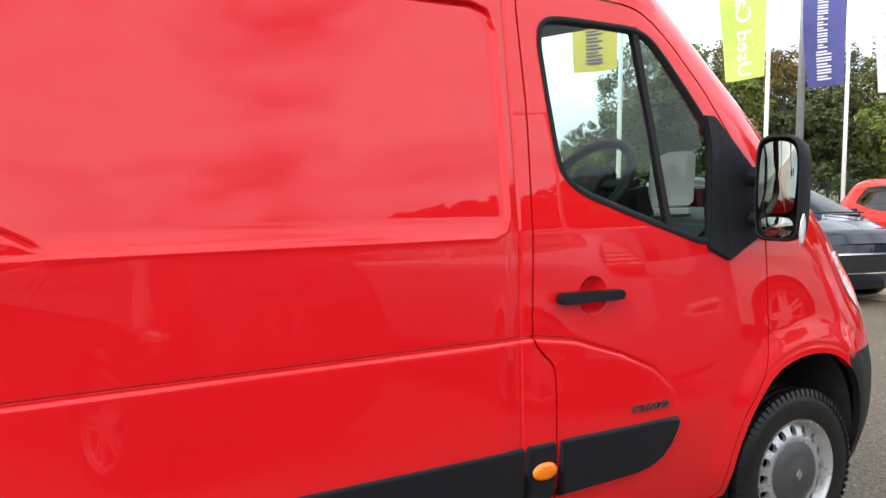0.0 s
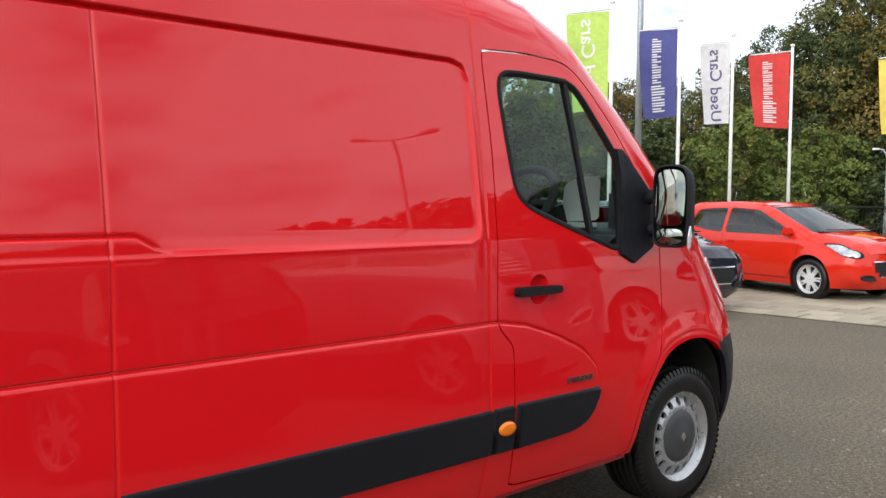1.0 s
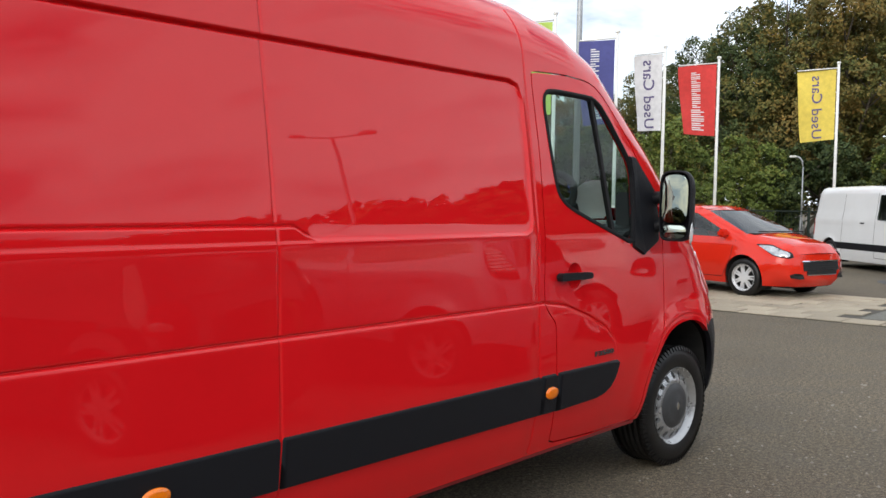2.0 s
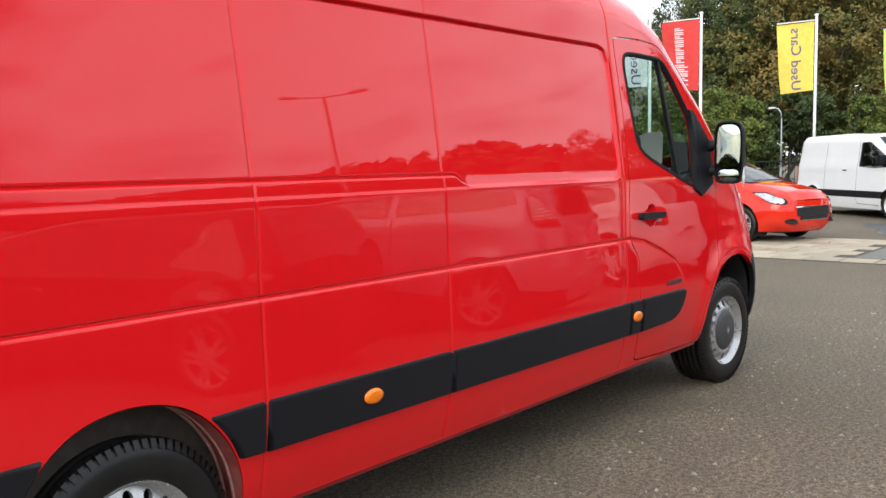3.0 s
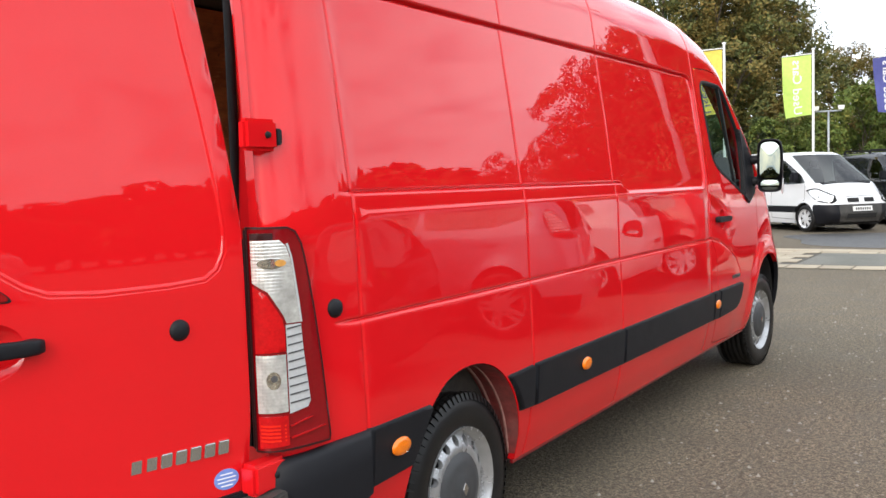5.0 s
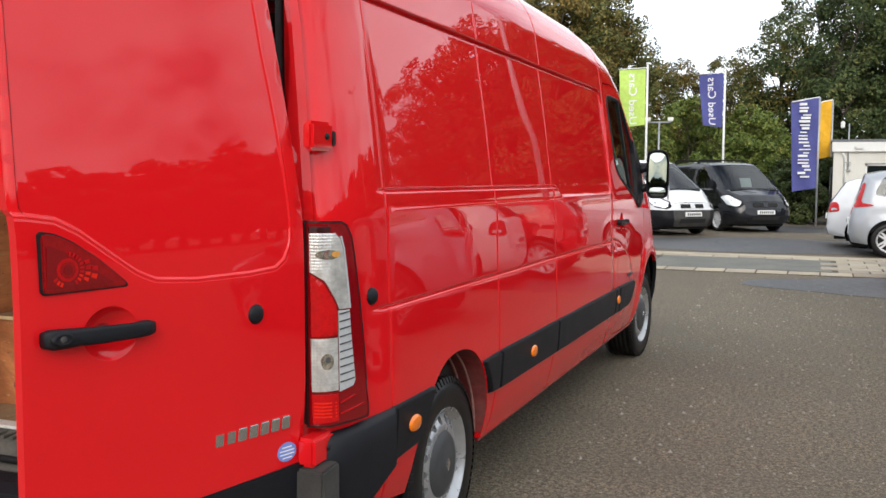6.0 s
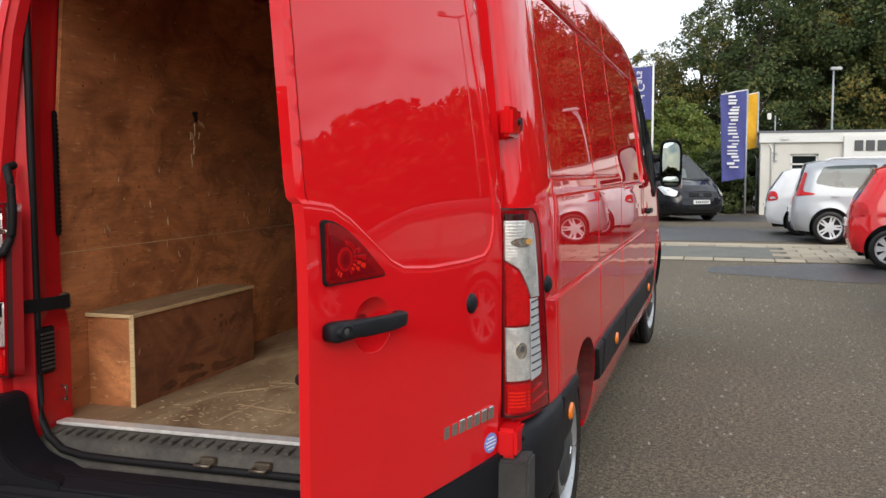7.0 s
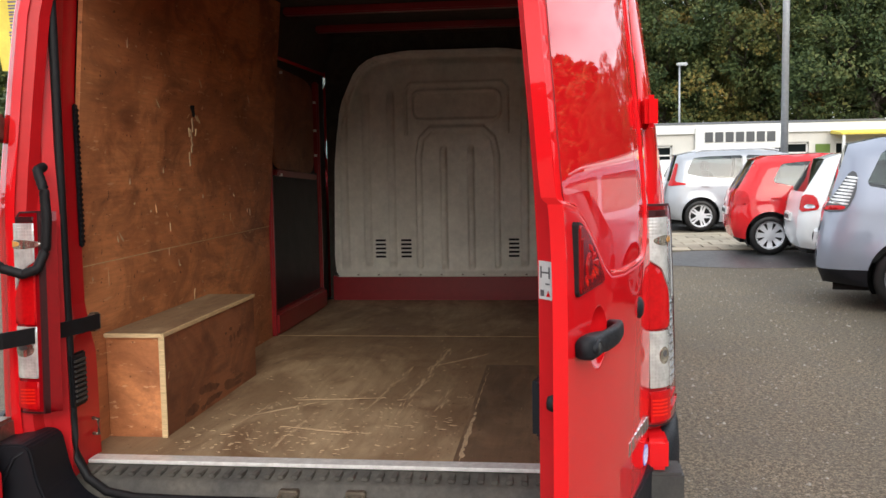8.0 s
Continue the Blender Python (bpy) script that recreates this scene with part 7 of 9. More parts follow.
        lamps = [("headlight_bezel", bez, DARK, 0.004), ("headlight", head, LENS_CLEAR if kind == "van" else HEADLAMP, 0.008), ("tail_lamp", tail, LENS_DARK if light == "ribbed" else LENS_RED, 0.008)]
        if light is None:
            lamps.append(("tail_lens", core, HEADLAMP, 0.012))
        if light == "ribbed":
            lamps[-1] = ("tail_lamp", tail, SIGN_GREY, 0.008)
            for q in range(9):
                f0 = q / 9
                xa, za = -ro + 0.10 + 0.17 * f0, 1.02 + 0.27 * f0
                lamps.append(("lens_rib", [(xa, za), (xa + 0.17 - 0.08 * f0, za - 0.015), (xa + 0.175 - 0.08 * f0, za + 0.004), (xa + 0.005, za + 0.018)], TAIL_CLEAR, 0.013))
            lamps.append(("red_lens", [(-ro + 0.05, 0.955), (-ro + 0.24, 0.965), (-ro + 0.25, 1.0), (-ro + 0.08, 1.0)], LENS_RED, 0.013))
        for nm, poly, mat, rise in lamps:
            pl = dense(smooth_poly(poly, 1), 0.04)
            gx, gz = np.meshgrid(np.arange(min(p[0] for p in pl), max(p[0] for p in pl), 0.04), np.arange(min(p[1] for p in pl), max(p[1] for p in pl), 0.04))
            gx, gz = gx.ravel(), gz.ravel()
            k_ = inside(gx, gz, pl) & inside(gx, gz, side)
            lv, lt = cut_sheet(list(zip(gx[k_], gz[k_])), [pl])
            lc = lv[lt].mean(1)
            put(nm, region_mesh(nm, lv, lt, inside(lc[:, 0], lc[:, 1], pl), lambda x, z, s=s: np.stack([x, s * (half(x, z) + rise), z], 1), mat, (0, -s * 0.02, 0), flip=s > 0), root)
        # shut lines of the doors
        if kind == "van":
            cuts = [[(wb * 0.585, 0.32), (wb * 0.585, H - 0.17)], [(wb * 0.585, 0.32), (wb - R - 0.12, 0.30)], [(wb * 1.0, H * 0.59), (wb * 1.0, 0.74)], [(wb * 0.16, 0.36), (wb * 0.16, H - 0.2)]]
        else:
            cuts = [[(wb * 0.312, 0.30), (wb * 0.312, H * 0.645)], [(wb * 0.93, H * 0.62), (wb * 0.915, 0.80), (wb - R * 0.80, R * 1.75 + 0.05), (wb - R - 0.10, R), (wb - R - 0.11, 0.32)], [(wb * 0.312, 0.30), (wb - R - 0.12, 0.30)]]
            if "saloon" not in label:
                cuts.append([(wb * 0.318, H * 0.62), (wb * 0.318, H * 0.60)])
        for cu_ in cuts:
            cp = np.array(dense(cu_, 0.06, False))
            tg = np.gradient(cp, axis=0)
            tg /= np.linalg.norm(tg, axis=1)[:, None] + 1e-9
            nn = np.stack([-tg[:, 1], tg[:, 0]], 1) * 0.0045
            q0, q1 = cp + nn, cp - nn
            cvs = [(x, s * (float(half(x, z)) + 0.0035), z) for x, z in list(q0) + list(q1)]
            m0 = len(cp)
            put("shut_line", mesh_of("shut_line", cvs, [(i, i + 1, m0 + i + 1, m0 + i) for i in range(m0 - 1)], RUBBER), root)
        # mirror, handles, seam line
        mz, mx = (H * 0.63, wb * 0.88) if kind == "van" else (H * 0.665, wb * 0.84)
        part("side_mirror", box_bm(mx - 0.06, mx + 0.07, s * (w + 0.00) - 0.10, s * (w + 0.0) + 0.10, mz - 0.03, mz + (0.20 if kind == "van" else 0.10), 0.035), BLACK_PL if kind == "van" else colour, root)
        hx = [wb * 0.40] if kind == "van" else [wb * 0.36, -0.0]
        for q in hx:
            part("door_handle", box_bm(q, q + 0.16, s * float(half(q + 0.08, H * 0.55)) - 0.02, s * float(half(q + 0.08, H * 0.55)) + 0.02, H * 0.55, H * 0.55 + 0.03, 0.008), BLACK_PL if kind == "van" else colour, root)
        for ax in (0, wb):
            key = (round(R, 3), spokes, wheel)
            if key not in WHEELS:
                WHEELS[key] = car_wheel_meshes(R, spokes, wheel)
            wob = put("wheel", WHEELS[key][0], root, pose(ax, s * (w - 0.115), R, 0, 0, 0 if s < 0 else 180))
            put("rim", WHEELS[key][1], wob)
            put("brake_shield", WHEELS[key][2], wob)
            arch = arches[0 if ax == 0 else 1]
            hv, hf = [], []
            for x, z in arch:
                hv += [(x, s * (w - 0.03), z), (x, s * (w - 0.33), z)]
            for i in range(len(arch) - 1):
                hf.append((2 * i, 2 * i + 1, 2 * i + 3, 2 * i + 2))
            n0 = len(hv)
            hv += [(x, s * (w - 0.33), z) for x, z in arch]
            hf.append(tuple(range(n0, n0 + len(arch))))
            put("wheel_house", mesh_of("wheel_house", hv, hf, DARK, smooth=False), root)
    # skins across the car
    mats = {"bumper": WORN_PL if trim == "full" else colour, "tailgate": colour, "rear_window": GLASS_DK if kind == "van" else CAR_GLASS, "roof": colour, "windscreen": CAR_GLASS, "bonnet": colour, "front": colour}
    i = 0
    while i < len(out) - 1:
        j = i
        while j + 1 < len(out) - 1 and out[j + 1][3] == out[i][3]:
            j += 1
        P = np.array(dense(ol[i:j + 2], 0.06, False))
        h = half(P[:, 0], P[:, 1])
        vs, fs = [], []
        cols = 9
        nm = out[i][3]
        for (x, z), hh in zip(P, h):
            for k in range(cols):
                q = -1 + 2 * k / (cols - 1)
                bow = 1 - q * q
                dx = 0.05 * bow if (nm in ("front", "bumper", "bonnet", "windscreen") and x > wb * 0.5) else (-0.03 * bow if x < 0.2 else 0)
                vs.append((x + dx, q * hh, z + (0.015 * bow if nm in ("roof", "bonnet") else 0)))
        for r in range(len(P) - 1):
            for k in range(cols - 1):
                m0 = r * cols + k
                fs.append((m0, m0 + cols, m0 + cols + 1, m0 + 1))
        skin = put(nm if nm not in ("front",) else "nose", mesh_of(nm, vs, fs, mats[nm]), root)
        if mats[nm] is CAR_GLASS:
            skin.visible_shadow = False
        i = j + 1
    # grille, lower intake and plates
    def fx(z, rear=False):
        pts = [o for o in out if (o[0] < 0.1 if rear else o[0] > wb)]
        pts = sorted(pts, key=lambda o: o[1])
        return float(np.interp(z, [o[1] for o in pts], [o[0] for o in pts]))

    def face(nm, hw, z0, z1, mat, off=0.0, rear=False, lab=""):
        x0, x1 = fx(z0, rear), fx(z1, rear)
        sgn = -1 if rear else 1
        bow = 0.035 if rear else 0.05
        vs, fs = [], []
        for dx in ((0.018 if kind == "van" or rear else 0.004) + off, -0.05):
            for k in range(7):
                q = -1 + k / 3
                y = q * hw
                b_ = bow * (1 - (y / (w - 0.25)) ** 2)
                vs += [(x0 + sgn * (dx + b_), y, z0), (x1 + sgn * (dx + b_), y * 0.98, z1)]
        for k in range(6):
            m0 = 2 * k
            fs += [(m0, m0 + 2, m0 + 3, m0 + 1), (m0 + 14, m0 + 15, m0 + 17, m0 + 16), (m0, m0 + 14, m0 + 16, m0 + 2), (m0 + 1, m0 + 3, m0 + 17, m0 + 15)]
        fs += [(0, 1, 15, 14), (12, 26, 27, 13)]
        return put(nm, mesh_of(nm, vs, fs, mat, smooth=False), root, None, lab)
    if kind == "van":
        face("grille", 0.36, H * 0.365, H * 0.415, DARK)
        face("grille_divider", 0.07, H * 0.36, H * 0.42, colour, 0.006)
        face("intake", 0.40, 0.34, 0.44, DARK)
        if plate:
            pl_ = face("number_plate", 0.26, 0.50, 0.61, PLATE_W, 0.012)
    else:
        face("grille", 0.46, 0.46, 0.60, DARK)
        face("grille", 0.39, 0.40, 0.459, DARK)
        for q in range(4):
            face("grille_bar", 0.43, 0.475 + q * 0.036, 0.485 + q * 0.036, BLACK_PL, 0.005)
        face("grille_surround", 0.48, 0.602, 0.620, CHROME, 0.004)
        face("grille_surround", 0.38, 0.385, 0.399, CHROME, 0.004)
        def nose_x(y_, z_):
            xs_ = np.linspace(wb + fo + 0.02, wb + fo - 0.5, 105)
            ok_ = half(xs_, np.full_like(xs_, z_)) >= abs(y_)
            return float(xs_[int(np.argmax(ok_))]) if ok_.any() else wb + fo
        for sg_ in (-1, 1):
            cv_ = [(nose_x(y_, z_) + dx_, sg_ * y_, z_) for dx_ in (0.010, -0.05) for y_, z_ in ((0.46, 0.335), (0.56, 0.33), (0.66, 0.345), (0.68, 0.395), (0.60, 0.42), (0.50, 0.40))]
            put("corner_intake", mesh_of("corner_intake", cv_, [(0, 1, 2, 3, 4, 5)] + [(i, (i + 1) % 6, 6 + (i + 1) % 6, 6 + i) for i in range(6)], DARK, smooth=False), root)
        if plate:
            pl_ = face("number_plate", 0.26, 0.60, 0.71, PLATE_W, 0.004, True)
    if plate:
        for k in range(7):
            zz = (0.525, 0.585) if kind == "van" else (0.625, 0.685)
            xx = fx(zz[0], kind != "van") + (0.034 if kind == "van" else -0.026) * 1 + (0.048 if kind == "van" else -0.033)
            y0 = -0.21 + k * 0.062
            part("plate_bar", box_bm(xx - 0.003, xx + 0.003, y0, y0 + 0.036, zz[0], zz[1]), SIGN_GREY, pl_)
    # cowl under the windscreen and wipers
    cx_, cz_ = (wb + 0.22, H * 0.595) if kind == "van" else (wb * 0.97, H * 0.69)
    part("cowl", box_bm(cx_ - 0.04, cx_ + 0.09, -w * 0.72, w * 0.72, cz_ - 0.05, cz_ + 0.012, 0.01), BLACK_PL, root)
    rk = math.degrees(math.atan2((H - 0.10) - cz_, cx_ - (wb * 0.74 if kind == "van" else wb * 0.62)))
    for q in (-0.45, 0.12):
        part("wiper", box_bm(-0.008, 0.008, 0.0, 0.52, 0.018, 0.030), RUBBER, root, "", pose(cx_ + 0.04, q, cz_ + 0.015, 0, rk, -14 if q < 0 else -10))
    if "notice" in label:
        part("windscreen_notice", box_bm(-0.14, 0.14, -0.17, 0.17, 0.012, 0.016), PAPER, root, "pale notice in the windscreen", pose(cx_ - 0.42, 0.05, cz_ + 0.19, 0, 66, 0))
    part("underbody", box_bm(-ro + 0.15, wb + fo - 0.2, -w + 0.34, w - 0.34, 0.17, 0.45, 0.0), DARK, root)
    # cabin: floor tub, seats with headrests, dashboard, headlining
    zb_ = H * (0.52 if kind == "van" else 0.56)
    part("cabin_tub", box_bm(-ro + 0.25 if kind != "van" else wb * 0.5, wb * 0.9, -w + 0.14, w - 0.14, 0.46, zb_ - 0.06, 0.02), INTERIOR, root)
    part("dashboard", prism_bm([(wb * 0.80, zb_ - 0.1), (wb * 0.82, zb_ + 0.06), (wb * 0.96, zb_ + 0.10), (wb * 1.02, zb_ - 0.1)], -w + 0.16, w - 0.16, "y", 0.03), INTERIOR, root)
    part("headlining", box_bm(wb * 0.5 if kind == "van" else -ro + 0.62, wb * 0.60, -w + 0.34, w - 0.34, H - 0.075, H - 0.06, 0.005), INTERIOR, root)
    for sx_, ys_ in ((wb * 0.60, (-0.36, 0.36)),) if kind == "van" else ((wb * 0.50, (-0.36, 0.36)), (wb * 0.10, (-0.40, 0.0, 0.40))):
        for ys in ys_:
            seat_ = part("seat_back", prism_bm([(sx_, zb_ - 0.1), (sx_ + 0.13, zb_ - 0.1), (sx_ - 0.05, H - 0.42), (sx_ - 0.13, H - 0.42)], ys - 0.22, ys + 0.22, "y", 0.03), INTERIOR, root)
            part("headrest", box_bm(sx_ - 0.15, sx_ - 0.06, ys - 0.12, ys + 0.12, H - 0.40, H - 0.22, 0.03), INTERIOR, seat_)
    if kind == "mpv":
        for s in (-1, 1):
            rv_, rf_ = tube([(-ro + 0.62, s * (w - 0.30), H - 0.035), (-ro + 0.75, s * (w - 0.30), H + 0.02), (wb * 0.45, s * (w - 0.30), H + 0.035), (wb * 0.56, s * (w - 0.30), H - 0.02)], 0.018, 8)
            put("roof_rail", mesh_of("roof_rail", rv_, rf_, ALLOY), root)
    if roofbars:
        for q in (0.1, wb * 0.5):
            part("roof_bar", box_bm(q, q + 0.05, -w + 0.22, w - 0.22, H + 0.04, H + 0.075, 0.01), BLACK_PL, root)
            for s in (-1, 1):
                part("bar_foot", box_bm(q, q + 0.05, s * (w - 0.22) - 0.03, s * (w - 0.22) + 0.03, H - 0.06, H + 0.04, 0.008), BLACK_PL, root)
    return root


def facing(x, y, heading, side, wb, W, axle):
    """Pose of a car from the ground point of one wheel: side -1 its right, 1 its left; axle 0 rear, 1 front."""
    h = radians(heading)
    fx_, fy_ = math.cos(h), math.sin(h)
    cx = x - side * (W / 2 - 0.115) * -fy_ - axle * wb * fx_
    cy = y - side * (W / 2 - 0.115) * fx_ - axle * wb * fy_
    return pose(cx, cy, 0, 0, 0, heading)


car("hatchback", "orange-red small hatchback with silver alloy wheels on the paving", "car", facing(15.1, 2.62, 255, -1, 2.54, 1.74, 1), ORANGE_RED_PAINT, "hatch", 2.54, 0.60, 0.83, 1.46, 1.74, 0.310, 7)
car("hatchback", "dark navy hatchback with chrome grille parked beside the red one", "car", pose(13.16, 6.12, 0, 0, 0, 255), NAVY_PAINT, "hatch", 2.62, 0.72, 0.86, 1.46, 1.80, 0.315, 5)
car("van", "white panel van with dark grey bumper and side strip", "van", facing(21.8, 1.78, 228, -1, 3.1, 1.90, 1), WHITE_PAINT, "van", 3.10, 0.86, 0.82, 1.95, 1.90, 0.325, 7, trim="full")
car("van", "black panel van with roof bars and a notice in its windscreen", "van", facing(24.55, 0.2, 215, -1, 3.0, 1.90, 1), BLACK_PAINT, "van", 3.00, 0.85, 0.92, 1.93, 1.90, 0.325, 9, "cap", roofbars=True)
car("people_carrier", "silver people carrier with red tail lamps and alloy wheels", "car", facing(16.89, -3.57, 268, -1, 2.77, 1.84, 0), SILVER_PAINT, "mpv", 2.77, 0.70, 0.90, 1.64, 1.84, 0.325, 5, light="high")
car("hatchback", "bright red small hatchback with silver wheel covers", "car", facing(12.1, -3.89, 266, -1, 2.43, 1.66, 0), BRIGHT_RED_PAINT, "hatch", 2.43, 0.55, 0.72, 1.52, 1.66, 0.300, 8, "cap", light="red")
car("hatchback", "white hatchback with red tail lamps parked in the row", "car", facing(10.2, -4.55, 264, -1, 2.50, 1.75, 0), WHITE_PAINT, "hatch", 2.50, 0.70, 0.75, 1.52, 1.75, 0.310, 5)
car("people_carrier", "pale blue-silver people carrier with tall tail lamps", "car", facing(6.5, -3.95, 254, -1, 2.70, 1.84, 0), BLUESILVER_PAINT, "mpv", 2.70, 0.82, 0.86, 1.66, 1.84, 0.325, 5, "dull", light="ribbed", trim="low")
car("hatchback", "white hatchback with red tail lamps behind the silver car", "car", facing(19.3, -3.22, 268, -1, 2.6, 1.78, 0), WHITE_PAINT, "hatch", 2.60, 0.72, 0.80, 1.48, 1.78, 0.310, 5)
# cars that show in the van's paint: a dark one close by in the row, and a few far across the car park
car("hatchback", "black hatchback with alloy wheels at the end of the row", "car", facing(3.50, -4.05, 256, -1, 2.55, 1.76, 0), BLACK_PAINT, "hatch", 2.55, 0.62, 0.80, 1.47, 1.76, 0.312, 5, "dull", plate=False)
for x, nm, lab, col, kd, hh, ln in ((-1.0, "people_carrier", "silver people carrier far across the car park", SILVER_PAINT, "mpv", 113, 2.7), (-5.2, "hatchback", "bright red hatchback far across the car park", BRIGHT_RED_PAINT, "hatch", 117, 2.5),
                                    (-8.6, "hatchback", "dark navy hatchback far across the car park", NAVY_PAINT, "hatch", 115, 2.6)):
    car(nm, lab, "car", pose(x, -17.5, 0, 0, 0, hh), col, kd, ln, 0.7, 0.82, 1.62 if kd == "mpv" else 1.48, 1.80, 0.315, 5)


# ---------------------------------------------------------------- flags
def flag_cloth(name, colour):
    return material(name, colour, rough=0.8, grain=0.12, grain_scale=6, spots=(1.5, 0.3, tuple(c * 0.82 for c in colour)), bump=0.004, bump_scale=5)


F_LIME, F_BLUE = flag_cloth("lime_flag_cloth", (0.50, 0.70, 0.15)), flag_cloth("blue_flag_cloth", (0.078, 0.085, 0.28))
F_WHITE, F_RED = flag_cloth("white_flag_cloth", (0.72, 0.72, 0.74)), flag_cloth("red_flag_cloth", (0.66, 0.05, 0.045))
F_YELLOW, F_ORANGE = flag_cloth("yellow_flag_cloth", (0.74, 0.58, 0.10)), flag_cloth("orange_flag_cloth", (0.80, 0.42, 0.02))
INK_W, INK_P = material("white_print", (0.78, 0.78, 0.80), rough=0.8, grain=0.05), material("purple_print", (0.12, 0.10, 0.22), rough=0.8, grain=0.05)
USED = text_mesh("Used Cars", 0.46, 0.001, 0.004)


def flag(x, y, cloth, ink, words, seed, top=5.47, width=0.9, drop=1.98, turn=115.0, lab=""):
    """A white pole with a banner; the cloth hangs on the side that turn names, and its print is seen from behind."""
    rnd_ = random.Random(seed)
    f = thing("flag_pole", lab, "flag", "row of flags", m=pose(x, y, 0, 0, 0, turn))
    pv, pf = tube([(0, 0, 0), (0, 0, 2.5), (0, 0, top)], [0.045, 0.042, 0.035], 12)
    put("pole", mesh_of("pole", pv, pf, WHITE_POLE), f)
    kv, kf = revolve([(0.001, 0.05), (0.05, 0.045), (0.06, 0.0), (0.03, -0.03)], 12, "z")
    put("finial", mesh_of("finial", kv, kf, WHITE_POLE), f, pose(0, 0, top + 0.03))
    av, af = tube([(0, 0, top - 0.10), (width + 0.04, 0, top - 0.06 - 0.10)], 0.018, 8)
    put("top_arm", mesh_of("top_arm", av, af, WHITE_POLE), f)
    nx, nz = 14, 26
    p1, p2 = rnd_.uniform(0, 6), rnd_.uniform(0, 6)

    def wave(u, w):
        return 0.11 * u * math.sin(3.0 * w + p1 + 2.2 * u) + 0.045 * math.sin(5 * u + 3 * w + p2) * w + 0.025 * u * math.sin(9 * w + p2)

    def at(u, w):
        sag = -0.05 * u
        xx = 0.06 + u * width * (1 - 0.05 * w - 0.12 * w * w * u + 0.02 * math.sin(4 * w + p1))
        return (xx, wave(u, w), top - 0.14 - w * drop + sag * (1 - w) + 0.10 * u * w * math.sin(p2))
    vs = [at(i / nx, j / nz) for j in range(nz + 1) for i in range(nx + 1)]
    fs = [(j * (nx + 1) + i, j * (nx + 1) + i + 1, (j + 1) * (nx + 1) + i + 1, (j + 1) * (nx + 1) + i) for j in range(nz) for i in range(nx)]
    nb = len(vs)
    vs2 = vs + [(a, b + 0.004, c) for a, b, c in vs]
    fs2 = fs + [tuple(k + nb for k in q[::-1]) for q in fs]
    cl = put("banner", mesh_of("banner", vs2, fs2, cloth), f)
    for k in range(4):
        ez = top - 0.2 - k * drop / 3.4
        rv, rf = tube([(0, 0, ez), (0.06, 0, ez)], 0.012, 6)
        put("eyelet", mesh_of("eyelet", rv, rf, WHITE_POLE), f)
    # print: runs up the banner
    if words:
        for lv_, lf_ in letters(USED):
            out = []
            for a, b, c in lv_:
                u = 0.5 - b * 1.0 / width * 0.9
                w = 0.52 - a / drop * 0.92
                q = at(min(max(u, 0), 1), min(max(w, 0), 1))
                out.append((q[0], q[1] + (0.012 if c > 0 else -0.008), q[2]))
            put("letter", mesh_of("letter", out, lf_, ink, smooth=False), cl)
    else:
        w = 0.93
        for k in range(14):
            hgt = 0.052 if k < 5 else 0.046
            for st in range(2):
                u0, u1 = (0.32, 0.70) if k < 5 else (0.42, 0.66)
                if rnd_.random() < 0.5:
                    u0 += 0.10 * st
                ww0 = w - st * hgt * 0.55
                q = [at(uu, ww) for uu, ww in ((u0, ww0), (u1, ww0), (u1, ww0 - hgt * 0.30), (u0, ww0 - hgt * 0.30))]
                vs_ = [(a, b + 0.012, c) for a, b, c in q] + [(a, b - 0.008, c) for a, b, c in q]
                put("print_bar", mesh_of("print_bar", vs_, [(0, 1, 2, 3), (4, 7, 6, 5), (0, 4, 5, 1), (1, 5, 6, 2), (2, 6, 7, 3), (3, 7, 4, 0)], ink, smooth=False), cl)
            w -= hgt + (0.012 if k != 4 else 0.02)
    return f


flag(17.41, 7.99, F_LIME, INK_W, True, 1, width=0.88, turn=120, lab="white flagpole with a lime green sales banner")
flag(20.11, 8.03, F_BLUE, INK_W, False, 2, width=0.85, turn=118, lab="white flagpole with a dark blue dealer banner")
flag(22.7, 8.12, F_WHITE, INK_P, True, 3, width=0.72, turn=116, lab="white flagpole with a white sales banner")
flag(25.2, 7.77, F_RED, INK_W, False, 4, width=1.02, turn=114, lab="white flagpole with a red dealer banner")
flag(27.97, 5.44, F_YELLOW, INK_P, True, 5, width=1.05, turn=110, lab="white flagpole with a yellow sales banner")
flag(31.48, 3.45, F_LIME, INK_W, True, 6, width=0.95, turn=105, lab="white flagpole with a lime green sales banner")
flag(33.85, 1.01, F_BLUE, INK_W, True, 7, width=0.85, turn=100, lab="white flagpole with a blue sales banner")
flag(14.3, 8.79, F_YELLOW, INK_P, False, 8, width=0.93, turn=125, lab="white flagpole with a yellow dealer banner")


